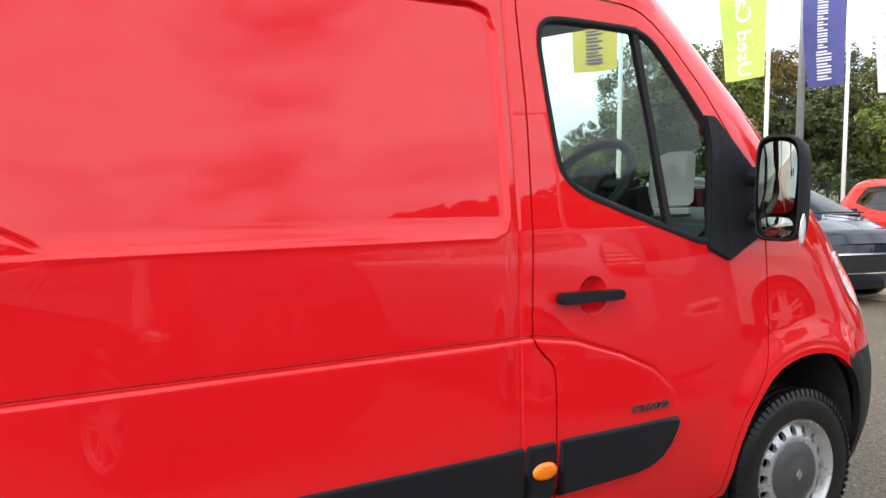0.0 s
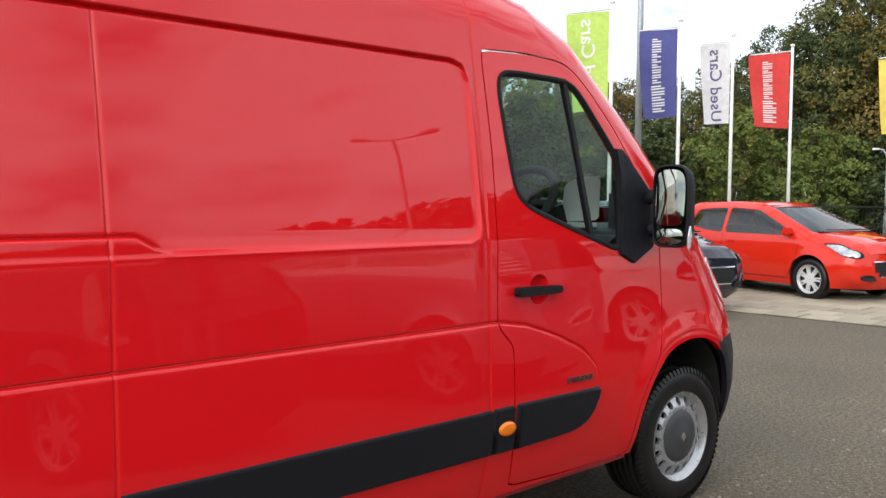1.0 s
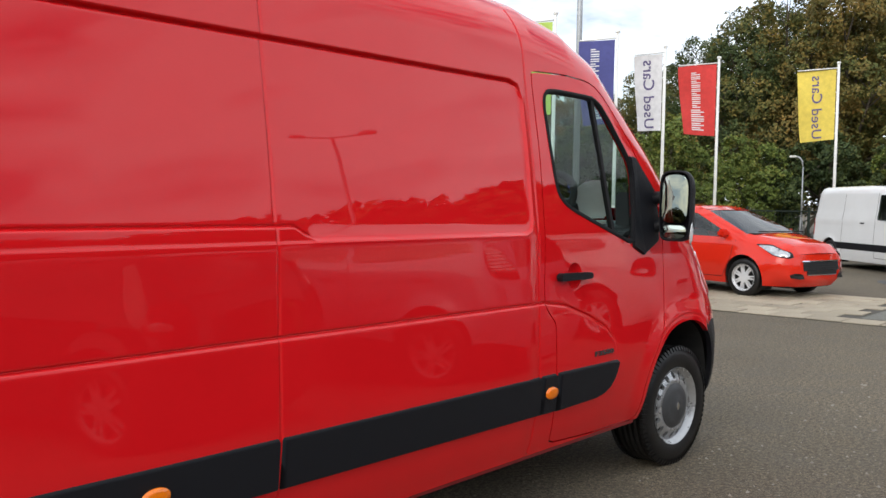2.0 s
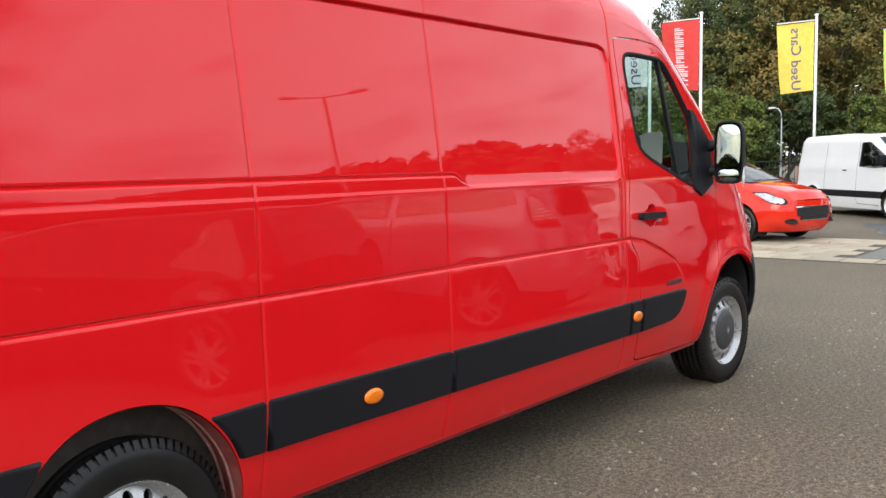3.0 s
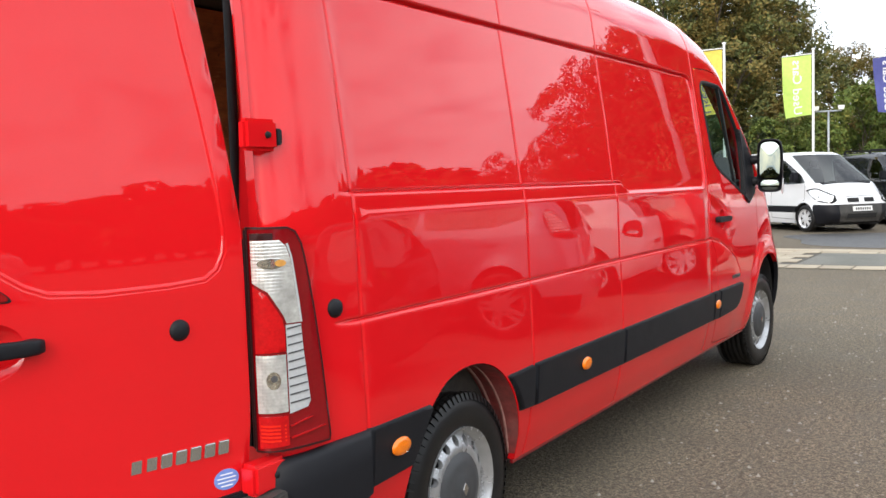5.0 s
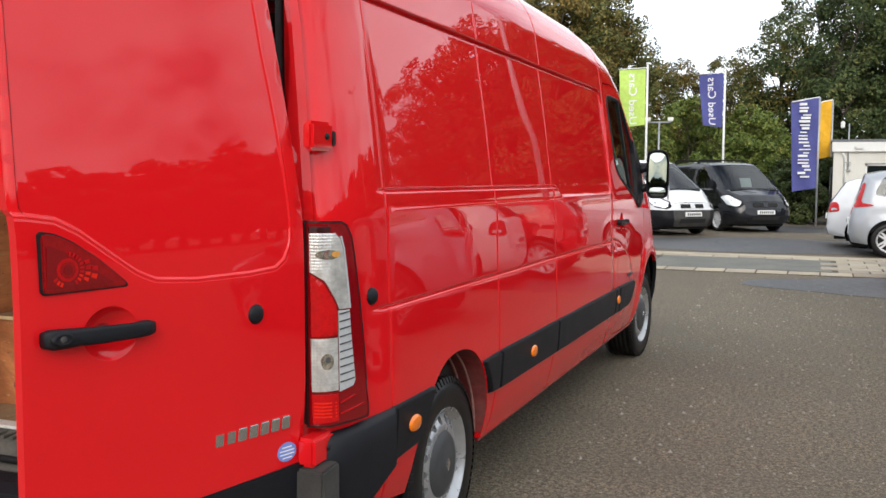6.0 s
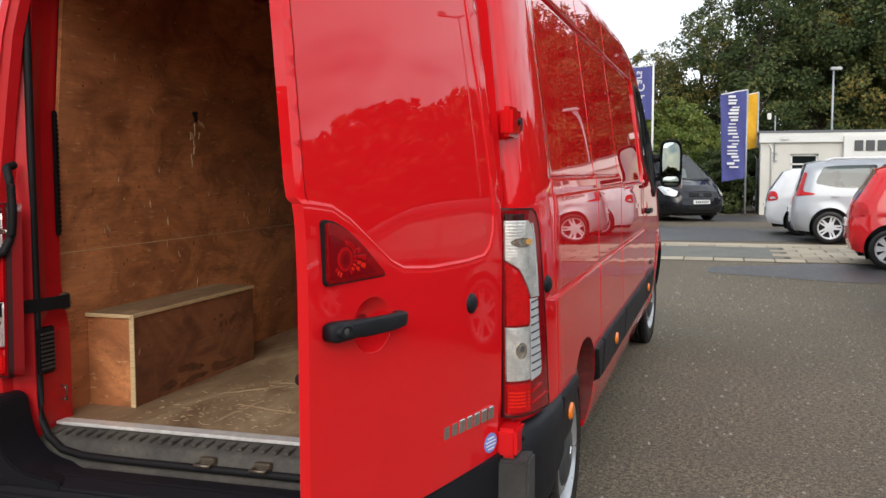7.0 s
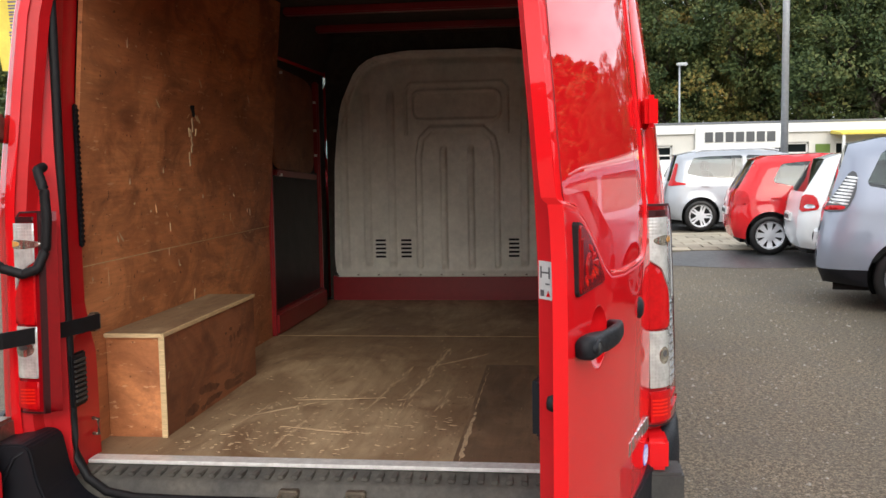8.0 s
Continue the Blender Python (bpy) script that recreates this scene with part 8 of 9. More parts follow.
def tall_banner(x, y, cloth, ink, top, bottom, width, lab):
    f = thing("banner_stand", lab, "flag", "row of flags", m=pose(x, y, 0, 0, 0, 95))
    pv, pf = tube([(0, 0, 0), (0, 0, top)], 0.03, 8)
    put("pole", mesh_of("pole", pv, pf, GALV), f)
    av, af = tube([(0, 0, top), (width, 0, top - 0.14)], 0.02, 8)
    put("top_arm", mesh_of("top_arm", av, af, WHITE_POLE), f)
    bm = bmesh.new()
    n = 12
    rows = [[bm.verts.new((0.03 + i / 6 * width * (1 - 0.14 * j / n), 0.05 * math.sin(i + j * 0.6), top - 0.02 - 0.02 * i - (top - bottom) * j / n)) for i in range(7)] for j in range(n + 1)]
    for j in range(n):
        for i in range(6):
            bm.faces.new((rows[j][i], rows[j][i + 1], rows[j + 1][i + 1], rows[j + 1][i]))
    cl = part("banner", bm, cloth, f, "", smooth=True)
    if ink:
        rb = random.Random(3)
        for k in range(22):
            z = bottom + 0.30 + k * 0.105
            w0 = width * rb.uniform(0.24, 0.46)
            part("print_bar", box_bm(w0, min(width * 0.72, w0 + width * rb.uniform(0.22, 0.42)), -0.075, 0.075, z, z + rb.choice((0.035, 0.05, 0.07))), ink, cl)
    return f


tall_banner(28.6, -2.27, F_BLUE, INK_W, 3.95, 1.2, 0.80, "tall blue dealer banner at the building's corner")
tall_banner(30.4, -2.66, F_ORANGE, None, 4.0, 2.2, 0.62, "tall orange-yellow banner behind the building")


# ---------------------------------------------------------------- lamp posts and signs
def lamp_post(x, y, h, kind, lab, turn=0.0, r=0.06):
    p = thing("lamp_post", lab, "lamp post", m=pose(x, y, 0, 0, 0, turn))
    bv, bf = revolve([(0.0, 0.0), (r * 1.7, 0.0), (r * 1.6, 0.9), (r * 1.05, 1.0), (r, 1.05)], 14, "z")
    put("base", mesh_of("base", bv, bf, GALV), p)
    pv, pf = tube([(0, 0, 0.9), (0, 0, h * 0.6), (0, 0, h)], [r, r * 0.85, r * 0.65], 12)
    put("pole", mesh_of("pole", pv, pf, GALV), p)
    if kind == "double":
        av, af = tube([(-1.0, 0, h + 0.10), (0, 0, h - 0.02), (1.0, 0, h + 0.10)], 0.035, 8)
        put("arm", mesh_of("arm", av, af, GALV), p)
        for s in (-1, 1):
            part("lamp_head", prism_bm([(s * 0.85, h + 0.06), (s * 1.45, h + 0.13), (s * 1.45, h + 0.22), (s * 1.2, h + 0.27), (s * 0.85, h + 0.18)], -0.13, 0.13, "y", 0.02), GALV, p)
    elif kind == "flood":
        av, af = tube([(-0.44, 0, h), (0.44, 0, h)], 0.03, 8)
        put("arm", mesh_of("arm", av, af, GALV), p)
        for s in (-1, 1):
            part("lamp_head", prism_bm([(s * 0.42 - 0.09, h + 0.04), (s * 0.42 + 0.09, h + 0.04), (s * 0.42 + 0.12, h + 0.19), (s * 0.42 - 0.12, h + 0.19)], -0.10, 0.05, "y", 0.015), WHITE_TRIM, p)
    elif kind == "swan":
        av, af = tube([(0, 0, h - 0.05), (-0.03, 0, h + 0.18), (-0.12, 0, h + 0.32), (-0.26, 0, h + 0.36)], [r * 0.65, 0.03, 0.028, 0.025], 8)
        put("arm", mesh_of("arm", av, af, GALV), p)
        part("lamp_head", box_bm(-0.46, -0.22, -0.06, 0.06, h + 0.32, h + 0.39, 0.02), WHITE_TRIM, p)
    else:
        part("lamp_head", box_bm(-0.30, 0.12, -0.10, 0.10, h, h + 0.12, 0.03), GALV, p)
    return p


lamp_post(20.0, 9.03, 9.0, "double", "tall galvanised double lamp post", 40, 0.085)
lamp_post(19.0, -5.68, 9.0, "double", "tall galvanised double lamp post", 30, 0.085)
lamp_post(33.0, 8.12, 2.78, "swan", "slim grey swan-neck street lamp before the trees", -80, 0.032)
lamp_post(36.0, -5.53, 5.2, "plain", "grey street lamp behind the white building", 90, 0.05)
lamp_post(34.0, 3.40, 3.58, "flood", "post with two white floodlights", 100, 0.05)
lamp_post(22.0, -20.5, 9.1, "double", "tall double lamp post across the car park", 44, 0.085)

sg = thing("roadside_sign", "small dark blue sign on a post among the trees", "sign", m=pose(32.1, 16.7, 0, 0, 0, 130))
box("post", -0.04, 0.04, -0.03, 0.03, 0, 1.5, GALV, sg)
box("board", -0.33, 0.33, -0.06, -0.03, 1.35, 2.25, F_BLUE, sg, "dark blue sign board", 0.03)
for k in range(3):
    box("print_bar", -0.16 + k * 0.115, -0.07 + k * 0.115, -0.068, -0.061, 1.58, 1.72, INK_W, sg)
part("print_stroke", prism_bm([(-0.16, 1.88), (0.16, 1.92), (0.18, 1.97), (-0.14, 1.94)], -0.068, -0.061, "y"), F_ORANGE, sg)

# ---------------------------------------------------------------- the white building
bld = thing("showroom_building", "low white single-storey showroom building with flat roof and sign", "building")
BX, BY0, BY1, BH = 29.0, -2.72, -19.0, 2.60


def wall_with_windows(x, y0, y1, z1, holes, mat, parent):
    """A wall facing the camera side, with its openings cut through."""
    loop = [(y0, 0), (y1, 0), (y1, z1), (y0, z1)]
    rects = [[(a, c), (b, c), (b, d), (a, d)] for a, b, c, d in holes]
    wv_, wt_ = cut_sheet([], [loop] + rects)
    c_ = wv_[wt_].mean(1)
    keep = np.ones(len(wt_), bool)
    for r_ in rects:
        keep &= ~inside(c_[:, 0], c_[:, 1], r_)
    return put("front_wall", region_mesh("front_wall", wv_, wt_, keep, lambda y, z: np.stack([np.full_like(y, x), y, z], 1), mat, (0.22, 0, 0), flip=True), parent)


HOLES = [(-4.44, -3.62, 1.02, 1.94), (-7.05, -6.0, 1.0, 1.98), (-8.75, -7.65, 1.0, 1.98), (-10.45, -9.55, 0.05, 1.98), (-12.1, -10.9, 0.9, 1.98), (-15.0, -13.4, 0.9, 1.98)]
wall_with_windows(BX, BY1, BY0, BH - 0.02, HOLES, RENDER_WALL, bld)
for y0, y1, z0, z1 in HOLES:
    wn_ = box("window", BX + 0.16, BX + 0.18, y0, y1, z0, z1, GLASS_DK, bld, "dark window in a white frame")
    for a, b, c, d in ((y0, y1, z1 - 0.07, z1), (y0, y1, z0, z0 + 0.07), (y0, y0 + 0.06, z0, z1), (y1 - 0.06, y1, z0, z1), (y0, y1, z0 + (z1 - z0) * 0.62, z0 + (z1 - z0) * 0.62 + 0.05)):
        box("window_frame", BX + 0.08, BX + 0.155, a, b, c, d, WHITE_TRIM, wn_)
    box("window_sill", BX - 0.06, BX + 0.10, y0 - 0.05, y1 + 0.05, z0 - 0.08, z0, WHITE_TRIM, wn_)
box("end_wall", BX + 0.23, BX + 9.0, BY0 - 0.2, BY0, 0, BH - 0.02, material("grey_end_wall", (0.33, 0.33, 0.33), rough=0.9, grain=0.1, spots=(1, 0.4, (0.26, 0.26, 0.25))), bld, "grey rendered end wall")
box("back_wall", BX + 8.8, BX + 9.0, BY1, BY0 - 0.21, 0, BH - 0.02, RENDER_WALL, bld)
box("roof", BX - 0.12, BX + 9.1, BY1, BY0 + 0.08, BH, BH + 0.07, FELT, bld, "dark felt flat roof edge")
box("fascia", BX - 0.10, BX - 0.02, BY1, BY0 + 0.05, BH - 0.30, BH - 0.004, WHITE_TRIM, bld, "white painted fascia board")
sb = box("sign_board", BX - 0.20, BX - 0.105, -7.92, -5.15, 1.80, 2.50, WHITE_TRIM, bld, "white sign board with dark block lettering", 0.01)
for k in range(7):
    y0 = -5.45 - k * 0.325
    part("sign_letter", prism_bm([(y0, 2.02), (y0 - 0.25, 2.02), (y0 - 0.25, 2.34), (y0, 2.34)], BX - 0.24, BX - 0.20, "x", 0.006), SIGN_GREY, sb)
box("small_sign", BX - 0.03, BX - 0.005, -6.10, -5.83, 1.62, 1.84, F_RED, bld, "small red and white sign")
dv_, df_ = tube([(BX - 0.05, -2.98, 2.25), (BX - 0.06, -3.05, 2.1), (BX - 0.06, -3.05, 0.1)], 0.035, 8)
put("downpipe", mesh_of("downpipe", dv_, df_, WHITE_TRIM), bld)
part("bulkhead_lamp", box_bm(BX - 0.16, BX - 0.1, -3.55, -3.30, 2.36, 2.5, 0.03), WHITE_TRIM, bld)
av_, af_ = tube([(BX - 0.08, -3.13, 1.75), (BX - 0.08, -3.13, 3.15)], 0.02, 6)
an = put("aerial", mesh_of("aerial", av_, af_, GALV), bld)
part("aerial_head", box_bm(BX - 0.16, BX + 0.0, -3.01, -2.89, 3.02, 3.22, 0.02), WHITE_TRIM, an)
for z in (1.72, 1.95):
    part("bracket", box_bm(BX - 0.1, BX, -3.21, -3.05, z, z + 0.03), GALV, an)
part("canopy", prism_bm([(BX - 1.2, 2.16), (BX - 0.01, 2.22), (BX - 0.01, 2.34), (BX - 1.2, 2.22)], -13.0, -9.4, "y"), F_YELLOW, bld, "yellow entrance canopy")
for y in (-9.5, -12.9):
    box("canopy_post", BX - 1.15, BX - 1.07, y - 0.04, y + 0.04, 0, 2.16, WHITE_TRIM, bld)
box("notice_board", BX - 0.03, BX - 0.004, -9.4, -8.95, 1.1, 1.9, material("green_board", (0.12, 0.20, 0.03), rough=0.6, grain=0.1), bld, "green notice board")

# dark mesh fence before the trees
fence = thing("fence", "dark green railing fence before the trees", "fence")
FENCE = material("dark_green_fence_paint", (0.012, 0.022, 0.014), rough=0.6, grain=0.2)
fp = [(31.6, -2.2), (36.0, 0.5), (34.6, 3.0), (30.5, 7.0), (27.0, 9.6), (22.0, 11.2), (15.0, 12.2), (8.0, 13.0)]
for i in range(len(fp) - 1):
    a, b = Vector(fp[i]), Vector(fp[i + 1])
    n = int((b - a).length / 2.4) + 1
    ang = math.degrees(math.atan2(b.y - a.y, b.x - a.x))
    L_ = (b - a).length
    for z in (0.25, 1.25):
        part("rail", box_bm(0, L_, -0.02, 0.02, z, z + 0.04), FENCE, fence, "", pose(a.x, a.y, 0, 0, 0, ang))
    for k in range(n):
        q = a.lerp(b, k / n)
        part("post", box_bm(-0.03, 0.03, -0.03, 0.03, 0, 1.4), FENCE, fence, "", pose(q.x, q.y, 0, 0, 0, ang))
    bars = bmesh.new()
    for k in range(int(L_ / 0.12)):
        x = k * 0.12
        vs = [bars.verts.new((x + dx, 0, z)) for dx in (0, 0.014) for z in (0.25, 1.28)]
        bars.faces.new((vs[0], vs[2], vs[3], vs[1]))
    tagged(part("railing", bars, FENCE, fence, "", pose(a.x, a.y, 0, 0, 0, ang)), kind="stuff")


# ---------------------------------------------------------------- trees
def leaf_material(name, tones, trans=0.25):
    m = bpy.data.materials.new(name)
    m.use_nodes = True
    nt = m.node_tree
    b = nt.nodes["Principled BSDF"]
    ge = nt.nodes.new("ShaderNodeNewGeometry")
    rp = nt.nodes.new("ShaderNodeValToRGB")
    rp.color_ramp.elements[0].color = (*tones[0], 1)
    rp.color_ramp.elements[1].color = (*tones[-1], 1)
    for i, c in enumerate(tones[1:-1]):
        e = rp.color_ramp.elements.new((i + 1) / (len(tones) - 1))
        e.color = (*c, 1)
    tc = nt.nodes.new("ShaderNodeTexCoord")
    no = nt.nodes.new("ShaderNodeTexNoise")
    no.inputs["Scale"].default_value = 0.6
    ad = nt.nodes.new("ShaderNodeMath")
    ad.operation = "MULTIPLY_ADD"
    ad.inputs[1].default_value = 0.55
    su = nt.nodes.new("ShaderNodeMath")
    su.operation = "MULTIPLY_ADD"
    su.inputs[1].default_value = 1.1
    su.inputs[2].default_value = -0.32
    nt.links.new(tc.outputs["Object"], no.inputs["Vector"])
    nt.links.new(no.outputs["Fac"], su.inputs[0])
    nt.links.new(ge.outputs["Random Per Island"], ad.inputs[0])
    nt.links.new(su.outputs["Value"], ad.inputs[2])
    nt.links.new(ad.outputs["Value"], rp.inputs["Fac"])
    nt.links.new(rp.outputs["Color"], b.inputs["Base Color"])
    b.inputs["Roughness"].default_value = 0.65
    b.inputs["Specular IOR Level"].default_value = 0.25
    b.inputs["Subsurface Weight"].default_value = 0.0
    return m


LEAF_DARK = leaf_material("dark_green_leaves", [(0.018, 0.032, 0.012), (0.038, 0.062, 0.021), (0.082, 0.105, 0.032), (0.165, 0.146, 0.045)])
LEAF_OLIVE = leaf_material("olive_autumn_leaves", [(0.034, 0.050, 0.015), (0.078, 0.096, 0.028), (0.165, 0.146, 0.040), (0.30, 0.185, 0.045)])
LEAF_RUST = leaf_material("rust_autumn_leaves", [(0.046, 0.052, 0.016), (0.105, 0.098, 0.027), (0.190, 0.138, 0.036), (0.270, 0.158, 0.038)])
LEAF_BRIGHT = leaf_material("bright_green_leaves", [(0.040, 0.068, 0.014), (0.086, 0.126, 0.024), (0.150, 0.185, 0.038), (0.27, 0.225, 0.048)])


def crown_mesh(h, r, base, leaves, size, mat, seed, lobes=9, flat=0.85):
    """Leaves scattered on the outside of uneven lobes, as many small bent blades."""
    rn = np.random.RandomState(seed)
    cs = []
    for k in range(lobes):
        a = 2.4 * k + rn.uniform(-0.4, 0.4)
        t = (k + 0.5) / lobes
        z = base + (h - base) * (0.12 + 0.80 * t)
        rad = r * (0.62 * math.sin(math.pi * min(1, 0.22 + 0.75 * t)) + 0.05)
        cs.append((rad * math.cos(a), rad * math.sin(a), z, r * rn.uniform(0.36, 0.58) * (1.1 - 0.45 * t)))
    cs = np.array(cs)
    pick = rn.choice(len(cs), leaves, p=cs[:, 3] ** 2 / np.sum(cs[:, 3] ** 2))
    d = rn.normal(size=(leaves, 3))
    d /= np.linalg.norm(d, axis=1)[:, None]
    # twig clumps: directions gather round a few centres in each lobe
    cl = rn.normal(size=(len(cs), 38, 3))
    cl /= np.linalg.norm(cl, axis=2)[:, :, None]
    which = rn.randint(0, 38, leaves)
    d = cl[pick, which] + 0.24 * d
    d /= np.linalg.norm(d, axis=1)[:, None]
    rr = cs[pick, 3] * (1 - 0.30 * rn.rand(leaves) ** 1.6) * (0.86 + 0.28 * ((which * 7 + pick * 3) % 11) / 11)
    c = cs[pick, :3] + d * rr[:, None] * np.array([1, 1, flat])
    n = d + 0.75 * rn.normal(size=(leaves, 3)) + np.array([0, 0, 0.35])
    n /= np.linalg.norm(n, axis=1)[:, None]
    t = np.cross(n, rn.normal(size=(leaves, 3)))
    t /= np.linalg.norm(t, axis=1)[:, None]
    b = np.cross(n, t)
    s = size * (0.55 + 0.9 * rn.rand(leaves))[:, None]
    bend = n * s * 0.25
    P = np.stack([c - t * s, c + t * s - bend * 0.4, c + b * s * 1.1 + bend * 0.5], 1).reshape(-1, 3)
    me = bpy.data.meshes.new("crown")
    me.vertices.add(len(P))
    me.vertices.foreach_set("co", P.ravel())
    me.loops.add(leaves * 3)
    me.loops.foreach_set("vertex_index", np.arange(leaves * 3, dtype=np.int32))
    me.polygons.add(leaves)
    me.polygons.foreach_set("loop_start", np.arange(0, leaves * 3, 3, dtype=np.int32))
    me.update(calc_edges=True)
    me.validate()
    me.materials.append(mat)
    return me, cs


def trunk_mesh(h, base, cs, seed, r0=0.26):
    rn = random.Random(seed)
    vs, fs = [], []
    def add(pts, rads, seg=7):
        a, b = tube(pts, rads, seg)
        k = len(vs)
        vs.extend(a)
        fs.extend(tuple(i + k for i in f) for f in b)
    top = h * 0.72
    line = [(rn.uniform(-0.12, 0.12) * k, rn.uniform(-0.12, 0.12) * k, top * k / 5) for k in range(6)]
    add(line, [r0 * 1.35, r0, r0 * 0.85, r0 * 0.62, r0 * 0.42, r0 * 0.2], 9)
    for c in cs:
        st_ = Vector(line[2 if c[2] < h * 0.6 else 3])
        e = Vector(c[:3])
        mid = st_.lerp(e, 0.5) + Vector((rn.uniform(-0.3, 0.3), rn.uniform(-0.3, 0.3), -0.15))
        add([tuple(st_), tuple(mid), tuple(e)], [r0 * 0.42, r0 * 0.26, r0 * 0.08], 6)
        for q in range(3):
            e2 = e + Vector((rn.uniform(-1, 1), rn.uniform(-1, 1), rn.uniform(0.1, 1))) * c[3] * 0.8
            add([tuple(mid.lerp(e, 0.6)), tuple(e2)], [r0 * 0.13, r0 * 0.03], 5)
    return mesh_of("trunk", vs, fs, BARK)


KINDS = {}
for nm, (h, r, base, lv, sz, mat, lobes) in {
        "oak_dark": (12.5, 4.6, 1.8, 44000, 0.080, LEAF_DARK, 15), "oak_olive": (12.0, 4.4, 1.6, 44000, 0.080, LEAF_OLIVE, 14), "beech_rust": (11.0, 3.8, 1.6, 38000, 0.078, LEAF_RUST, 13),
        "far_dark": (12.0, 4.6, 1.2, 6000, 0.34, LEAF_DARK, 13), "far_olive": (12.0, 4.4, 1.2, 6000, 0.34, LEAF_OLIVE, 12), "far_rust": (11.6, 4.2, 1.2, 6000, 0.34, LEAF_RUST, 11),
        "ash_open": (11.5, 3.6, 3.6, 17000, 0.086, LEAF_OLIVE, 12), "shrub_bright": (4.6, 2.3, 0.2, 16000, 0.068, LEAF_BRIGHT, 9), "shrub_dark": (3.4, 2.0, 0.1, 15000, 0.064, LEAF_DARK, 8)}.items():
    sd = sum(map(ord, nm))
    cm, cs_ = crown_mesh(h, r, base, lv, sz, mat, sd, lobes)
    KINDS[nm] = (cm, trunk_mesh(h, base, cs_, sd, 0.26 if h > 6 else 0.07))
TREE_LABEL = {"far_dark": "broad dark green tree across the car park", "far_olive": "broad olive green tree across the car park", "far_rust": "rust brown autumn tree across the car park",
              "oak_dark": "broad dark green tree behind the car park", "oak_olive": "broad olive green tree turning in autumn", "beech_rust": "rust brown autumn tree behind the car park",
              "ash_open": "open-crowned thin tree with autumn leaves", "shrub_bright": "bright green and yellow bushy shrub by the fence", "shrub_dark": "dark green bush by the fence"}


def tree(x, y, kind, scale=1.0, turn=0.0, wide=1.0):
    shrub = kind.startswith("shrub")
    t = thing("bush" if shrub else "tree", TREE_LABEL[kind], "bush" if shrub else "tree", "shrubs" if shrub else "tree belt", m=pose(x, y, -0.05, 0, 0, turn))
    t.scale = (scale * wide, scale * wide, scale)
    put("trunk", KINDS[kind][1], t)
    put("crown", KINDS[kind][0], t)


# tree belt, by bearing and distance from the tail of the van: bearing, distance, kind, scale
BELT = [(74, 34, "oak_olive", 0.28), (66, 36, "oak_dark", 0.28), (59, 35, "oak_olive", 0.25), (53, 37, "beech_rust", 0.28), (47, 38, "ash_open", 0.32), (43, 40, "oak_olive", 0.30), (39, 38, "ash_open", 0.62), (35.5, 41, "oak_olive", 0.58),
        (32, 39, "beech_rust", 0.57), (29, 42, "oak_dark", 0.54), (26, 40, "oak_olive", 0.58), (22, 41, "oak_dark", 0.72), (18.5, 42, "oak_olive", 0.90), (15, 41, "beech_rust", 0.98), (12.9, 42, "oak_olive", 0.86), (8.2, 46, "beech_rust", 0.67),
        (5.0, 48, "oak_olive", 0.64), (2.0, 46, "ash_open", 0.76), (-1.2, 45, "oak_dark", 0.92), (-5, 46, "oak_dark", 0.98), (-9, 47, "oak_olive", 1.12), (-13, 46, "oak_dark", 1.18), (-17, 47, "oak_dark", 1.12), (-21.5, 52, "oak_dark", 0.86), (-26, 54, "oak_dark", 0.78), (-31, 56, "oak_olive", 0.75),
        (24, 50, "oak_dark", 0.74), (19, 51, "oak_dark", 0.98), (14, 51, "oak_dark", 1.0), (33.5, 50, "oak_dark", 0.62), (41, 49, "oak_dark", 0.36), (51, 47, "oak_dark", 0.3), (-4, 55, "oak_olive", 1.0), (-11, 56, "oak_dark", 1.3), (-16, 56, "oak_dark", 1.2)]
for k, (be, di, kd, sc) in enumerate(BELT):
    tree(di * math.cos(radians(be)), -2 + di * math.sin(radians(be)), kd, sc, 47.0 * k)
for k, (x, y, kd, sc) in enumerate(((29.5, 11.5, "shrub_bright", 0.95), (34.2, 10.6, "shrub_bright", 0.85), (26.0, 13.0, "shrub_dark", 1.1), (35.4, 6.0, "shrub_dark", 1.0), (34.6, 5.0, "shrub_bright", 0.8), (37.0, 2.6, "shrub_bright", 1.05), (38.0, 0.4, "shrub_bright", 0.95),
                                    (36.5, -1.0, "shrub_bright", 0.75), (31.0, -2.0, "shrub_dark", 0.72), (30.2, -1.7, "shrub_dark", 0.6), (22.0, 14.0, "shrub_dark", 1.2), (18.0, 14.5, "shrub_bright", 0.45), (13.0, 15.5, "shrub_dark", 0.6), (8.0, 16.5, "shrub_dark", 0.6), (35.4, 8.6, "shrub_dark", 1.2), (24.0, 15.5, "shrub_bright", 1.1))):
    tree(x, y, kd, sc, 61.0 * k)
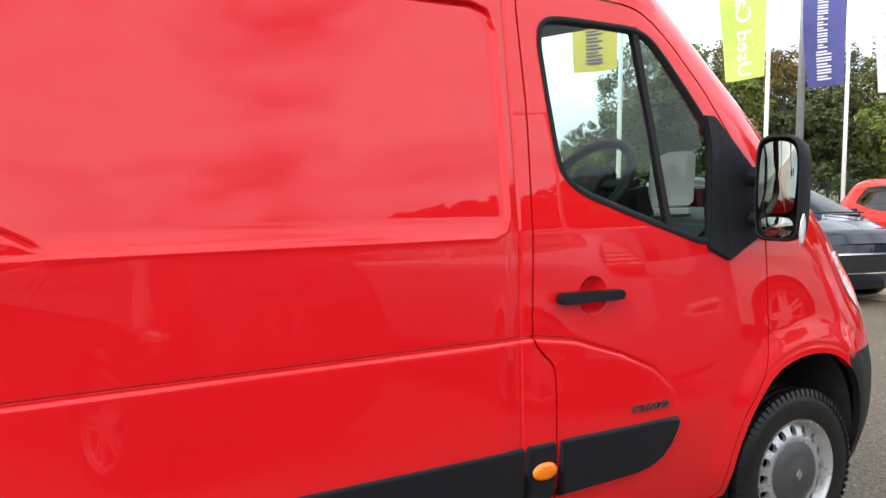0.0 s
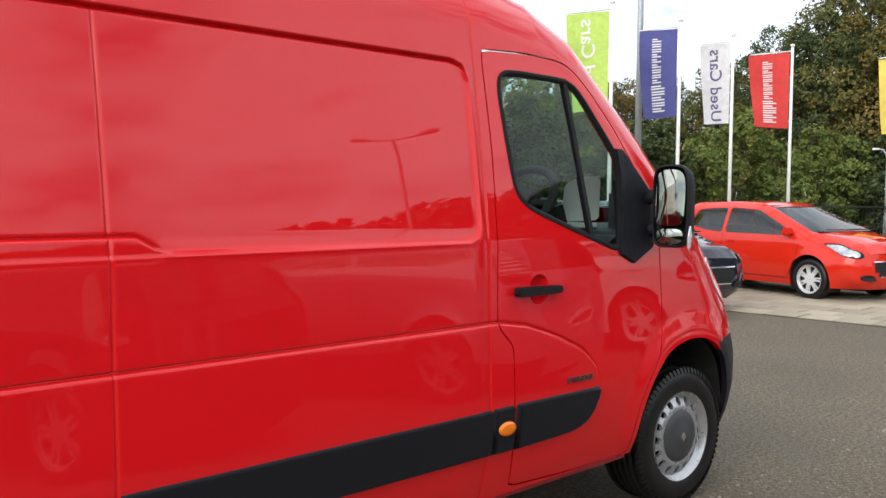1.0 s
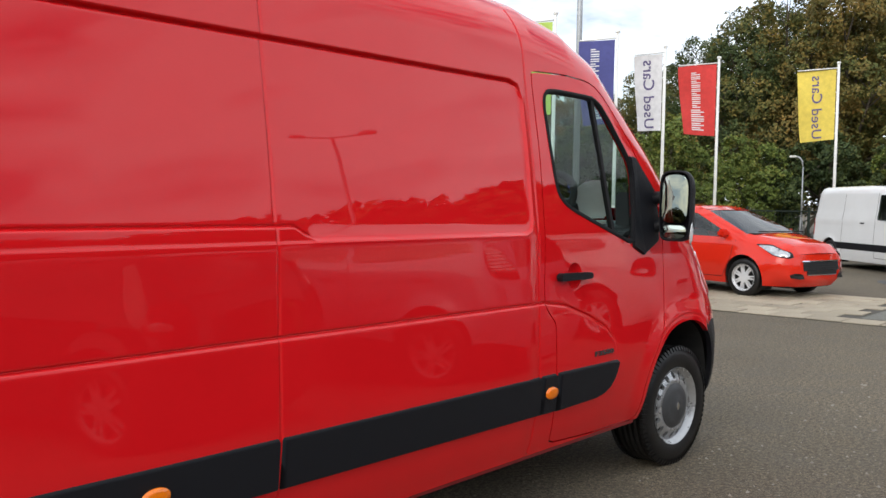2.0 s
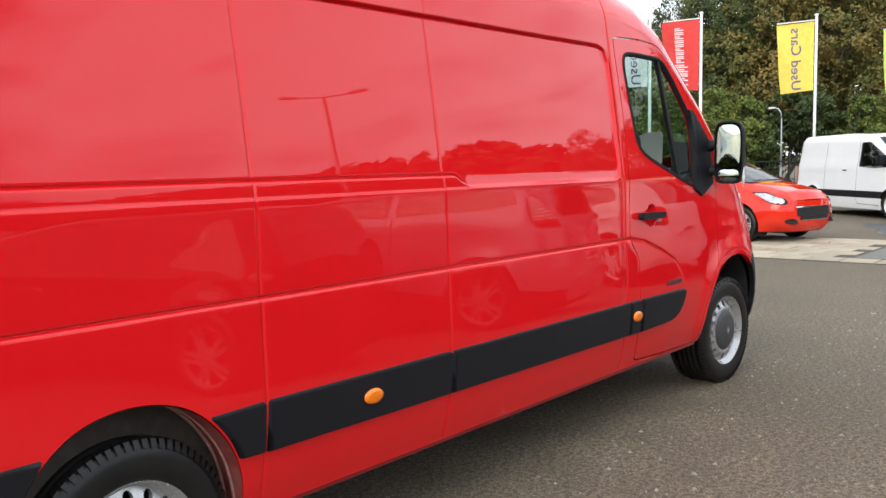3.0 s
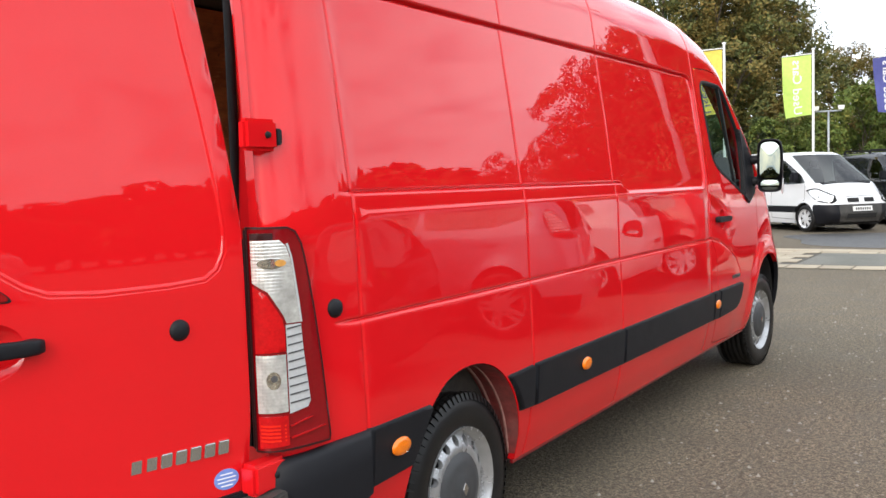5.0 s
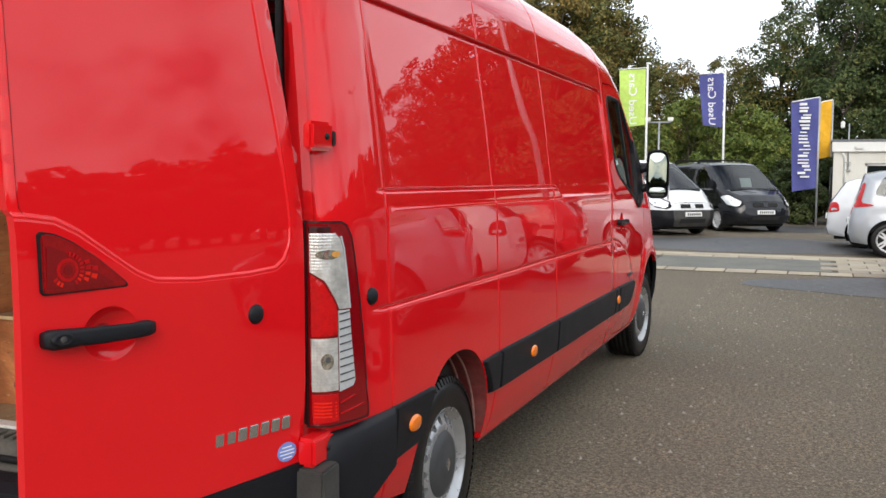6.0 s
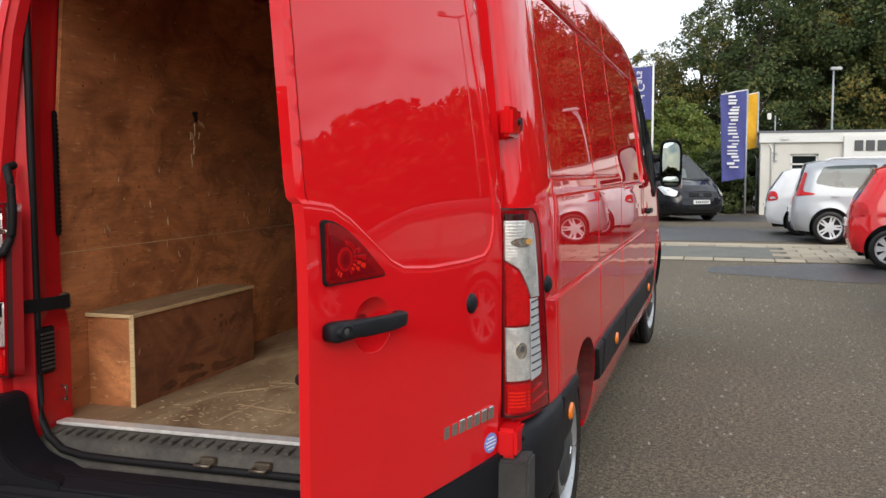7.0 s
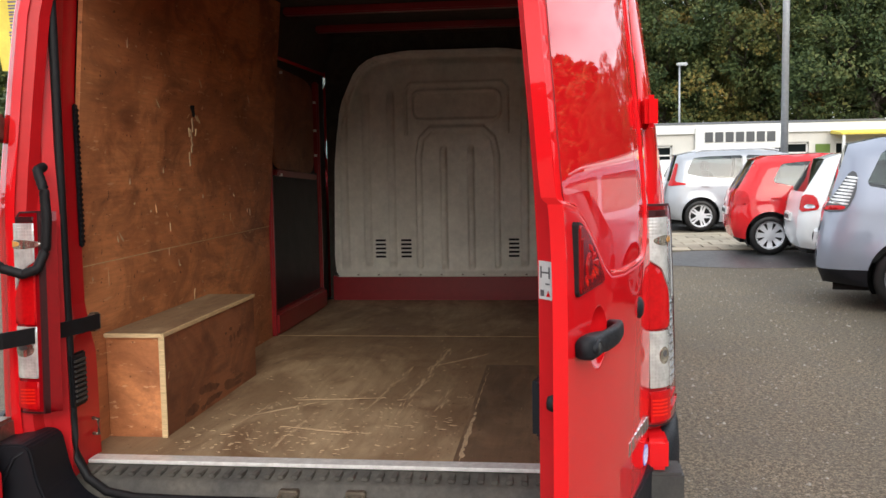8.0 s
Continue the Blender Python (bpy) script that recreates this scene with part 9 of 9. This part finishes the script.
# trees across the car park, which show in the van's paint as an even ridge
for k in range(112):
    be = -262 + k * 2.08
    di = 62 + 7 * (k % 2)
    sc = float(np.interp(be, [-262, -110, -84, -62, -35, -20], [0.56, 0.64, 0.80, 0.95, 1.02, 1.02])) * (1 + 0.05 * ((k * 5) % 7 - 3) / 3)
    tree(di * math.cos(radians(be)), -2 + di * math.sin(radians(be)), ("far_dark", "far_olive", "far_rust")[k % 3], sc, 33.0 * k, 1.9)

# ---------------------------------------------------------------- loose stones and slabs
rs = np.random.RandomState(4)
sv_, sf_ = [], []
for k in range(5600):
    x, y = rs.uniform(-3, 13), rs.uniform(-6.5, -1.0)
    s_ = 0.004 + 0.012 * rs.rand() ** 4
    i = len(sv_)
    q = rs.rand() * 6.3
    for a in range(4):
        sv_.append((x + s_ * math.cos(q + a * 1.57) * rs.uniform(0.7, 1.3), y + s_ * math.sin(q + a * 1.57) * rs.uniform(0.7, 1.3), 0.0))
    sv_.append((x, y, s_ * 0.9))
    sf_ += [(i + a, i + (a + 1) % 4, i + 4) for a in range(4)]
STONE = material("pale_grit_stones", (0.25, 0.23, 0.195), rough=0.85, grain=0.4, grain_scale=3)
tagged(put("loose_stones", mesh_of("loose_stones", sv_, sf_, STONE, smooth=False)), "small pale loose stones on the asphalt", "gravel", kind="stuff")

bm = box_bm(0, 0.445, 0, 0.445, 0.0, 0.016, 0.007, 1)
slab_mesh = bpy.data.meshes.new("paving_slab")
bm.to_mesh(slab_mesh)
bm.free()
slab_mesh.materials.append(SLAB)
far_slabs = bmesh.new()
for r_ in range(7):
    x = PX0 + 0.02 + r_ * 0.464
    for c_ in range(52):
        y = -8.4 + c_ * 0.464 + (0.21 if r_ % 2 else 0)
        if -2.7 < y < 0.32 and 0 < r_ < 6:
            continue
        slab_at = pose(x, y, 0.002 + 0.004 * rs.rand(), rs.normal(0, 0.25), rs.normal(0, 0.25), rs.normal(0, 0.4))
        if -7.6 < y < 10.4:
            put("paving_slab", slab_mesh, bed, slab_at)
        else:
            k0 = [far_slabs.verts.new(slab_at @ v.co) for v in slab_mesh.vertices]
            for f_ in slab_mesh.polygons:
                far_slabs.faces.new([k0[i] for i in f_.vertices])
tagged(part("far_slabs", far_slabs, SLAB, bed), kind="stuff")
kerb = box_bm(PX1 - 0.40, PX1, -9.0, 16.0, 0.0, 0.03, 0.01, 1)
part("edging", kerb, SLAB, bed, "concrete edging")
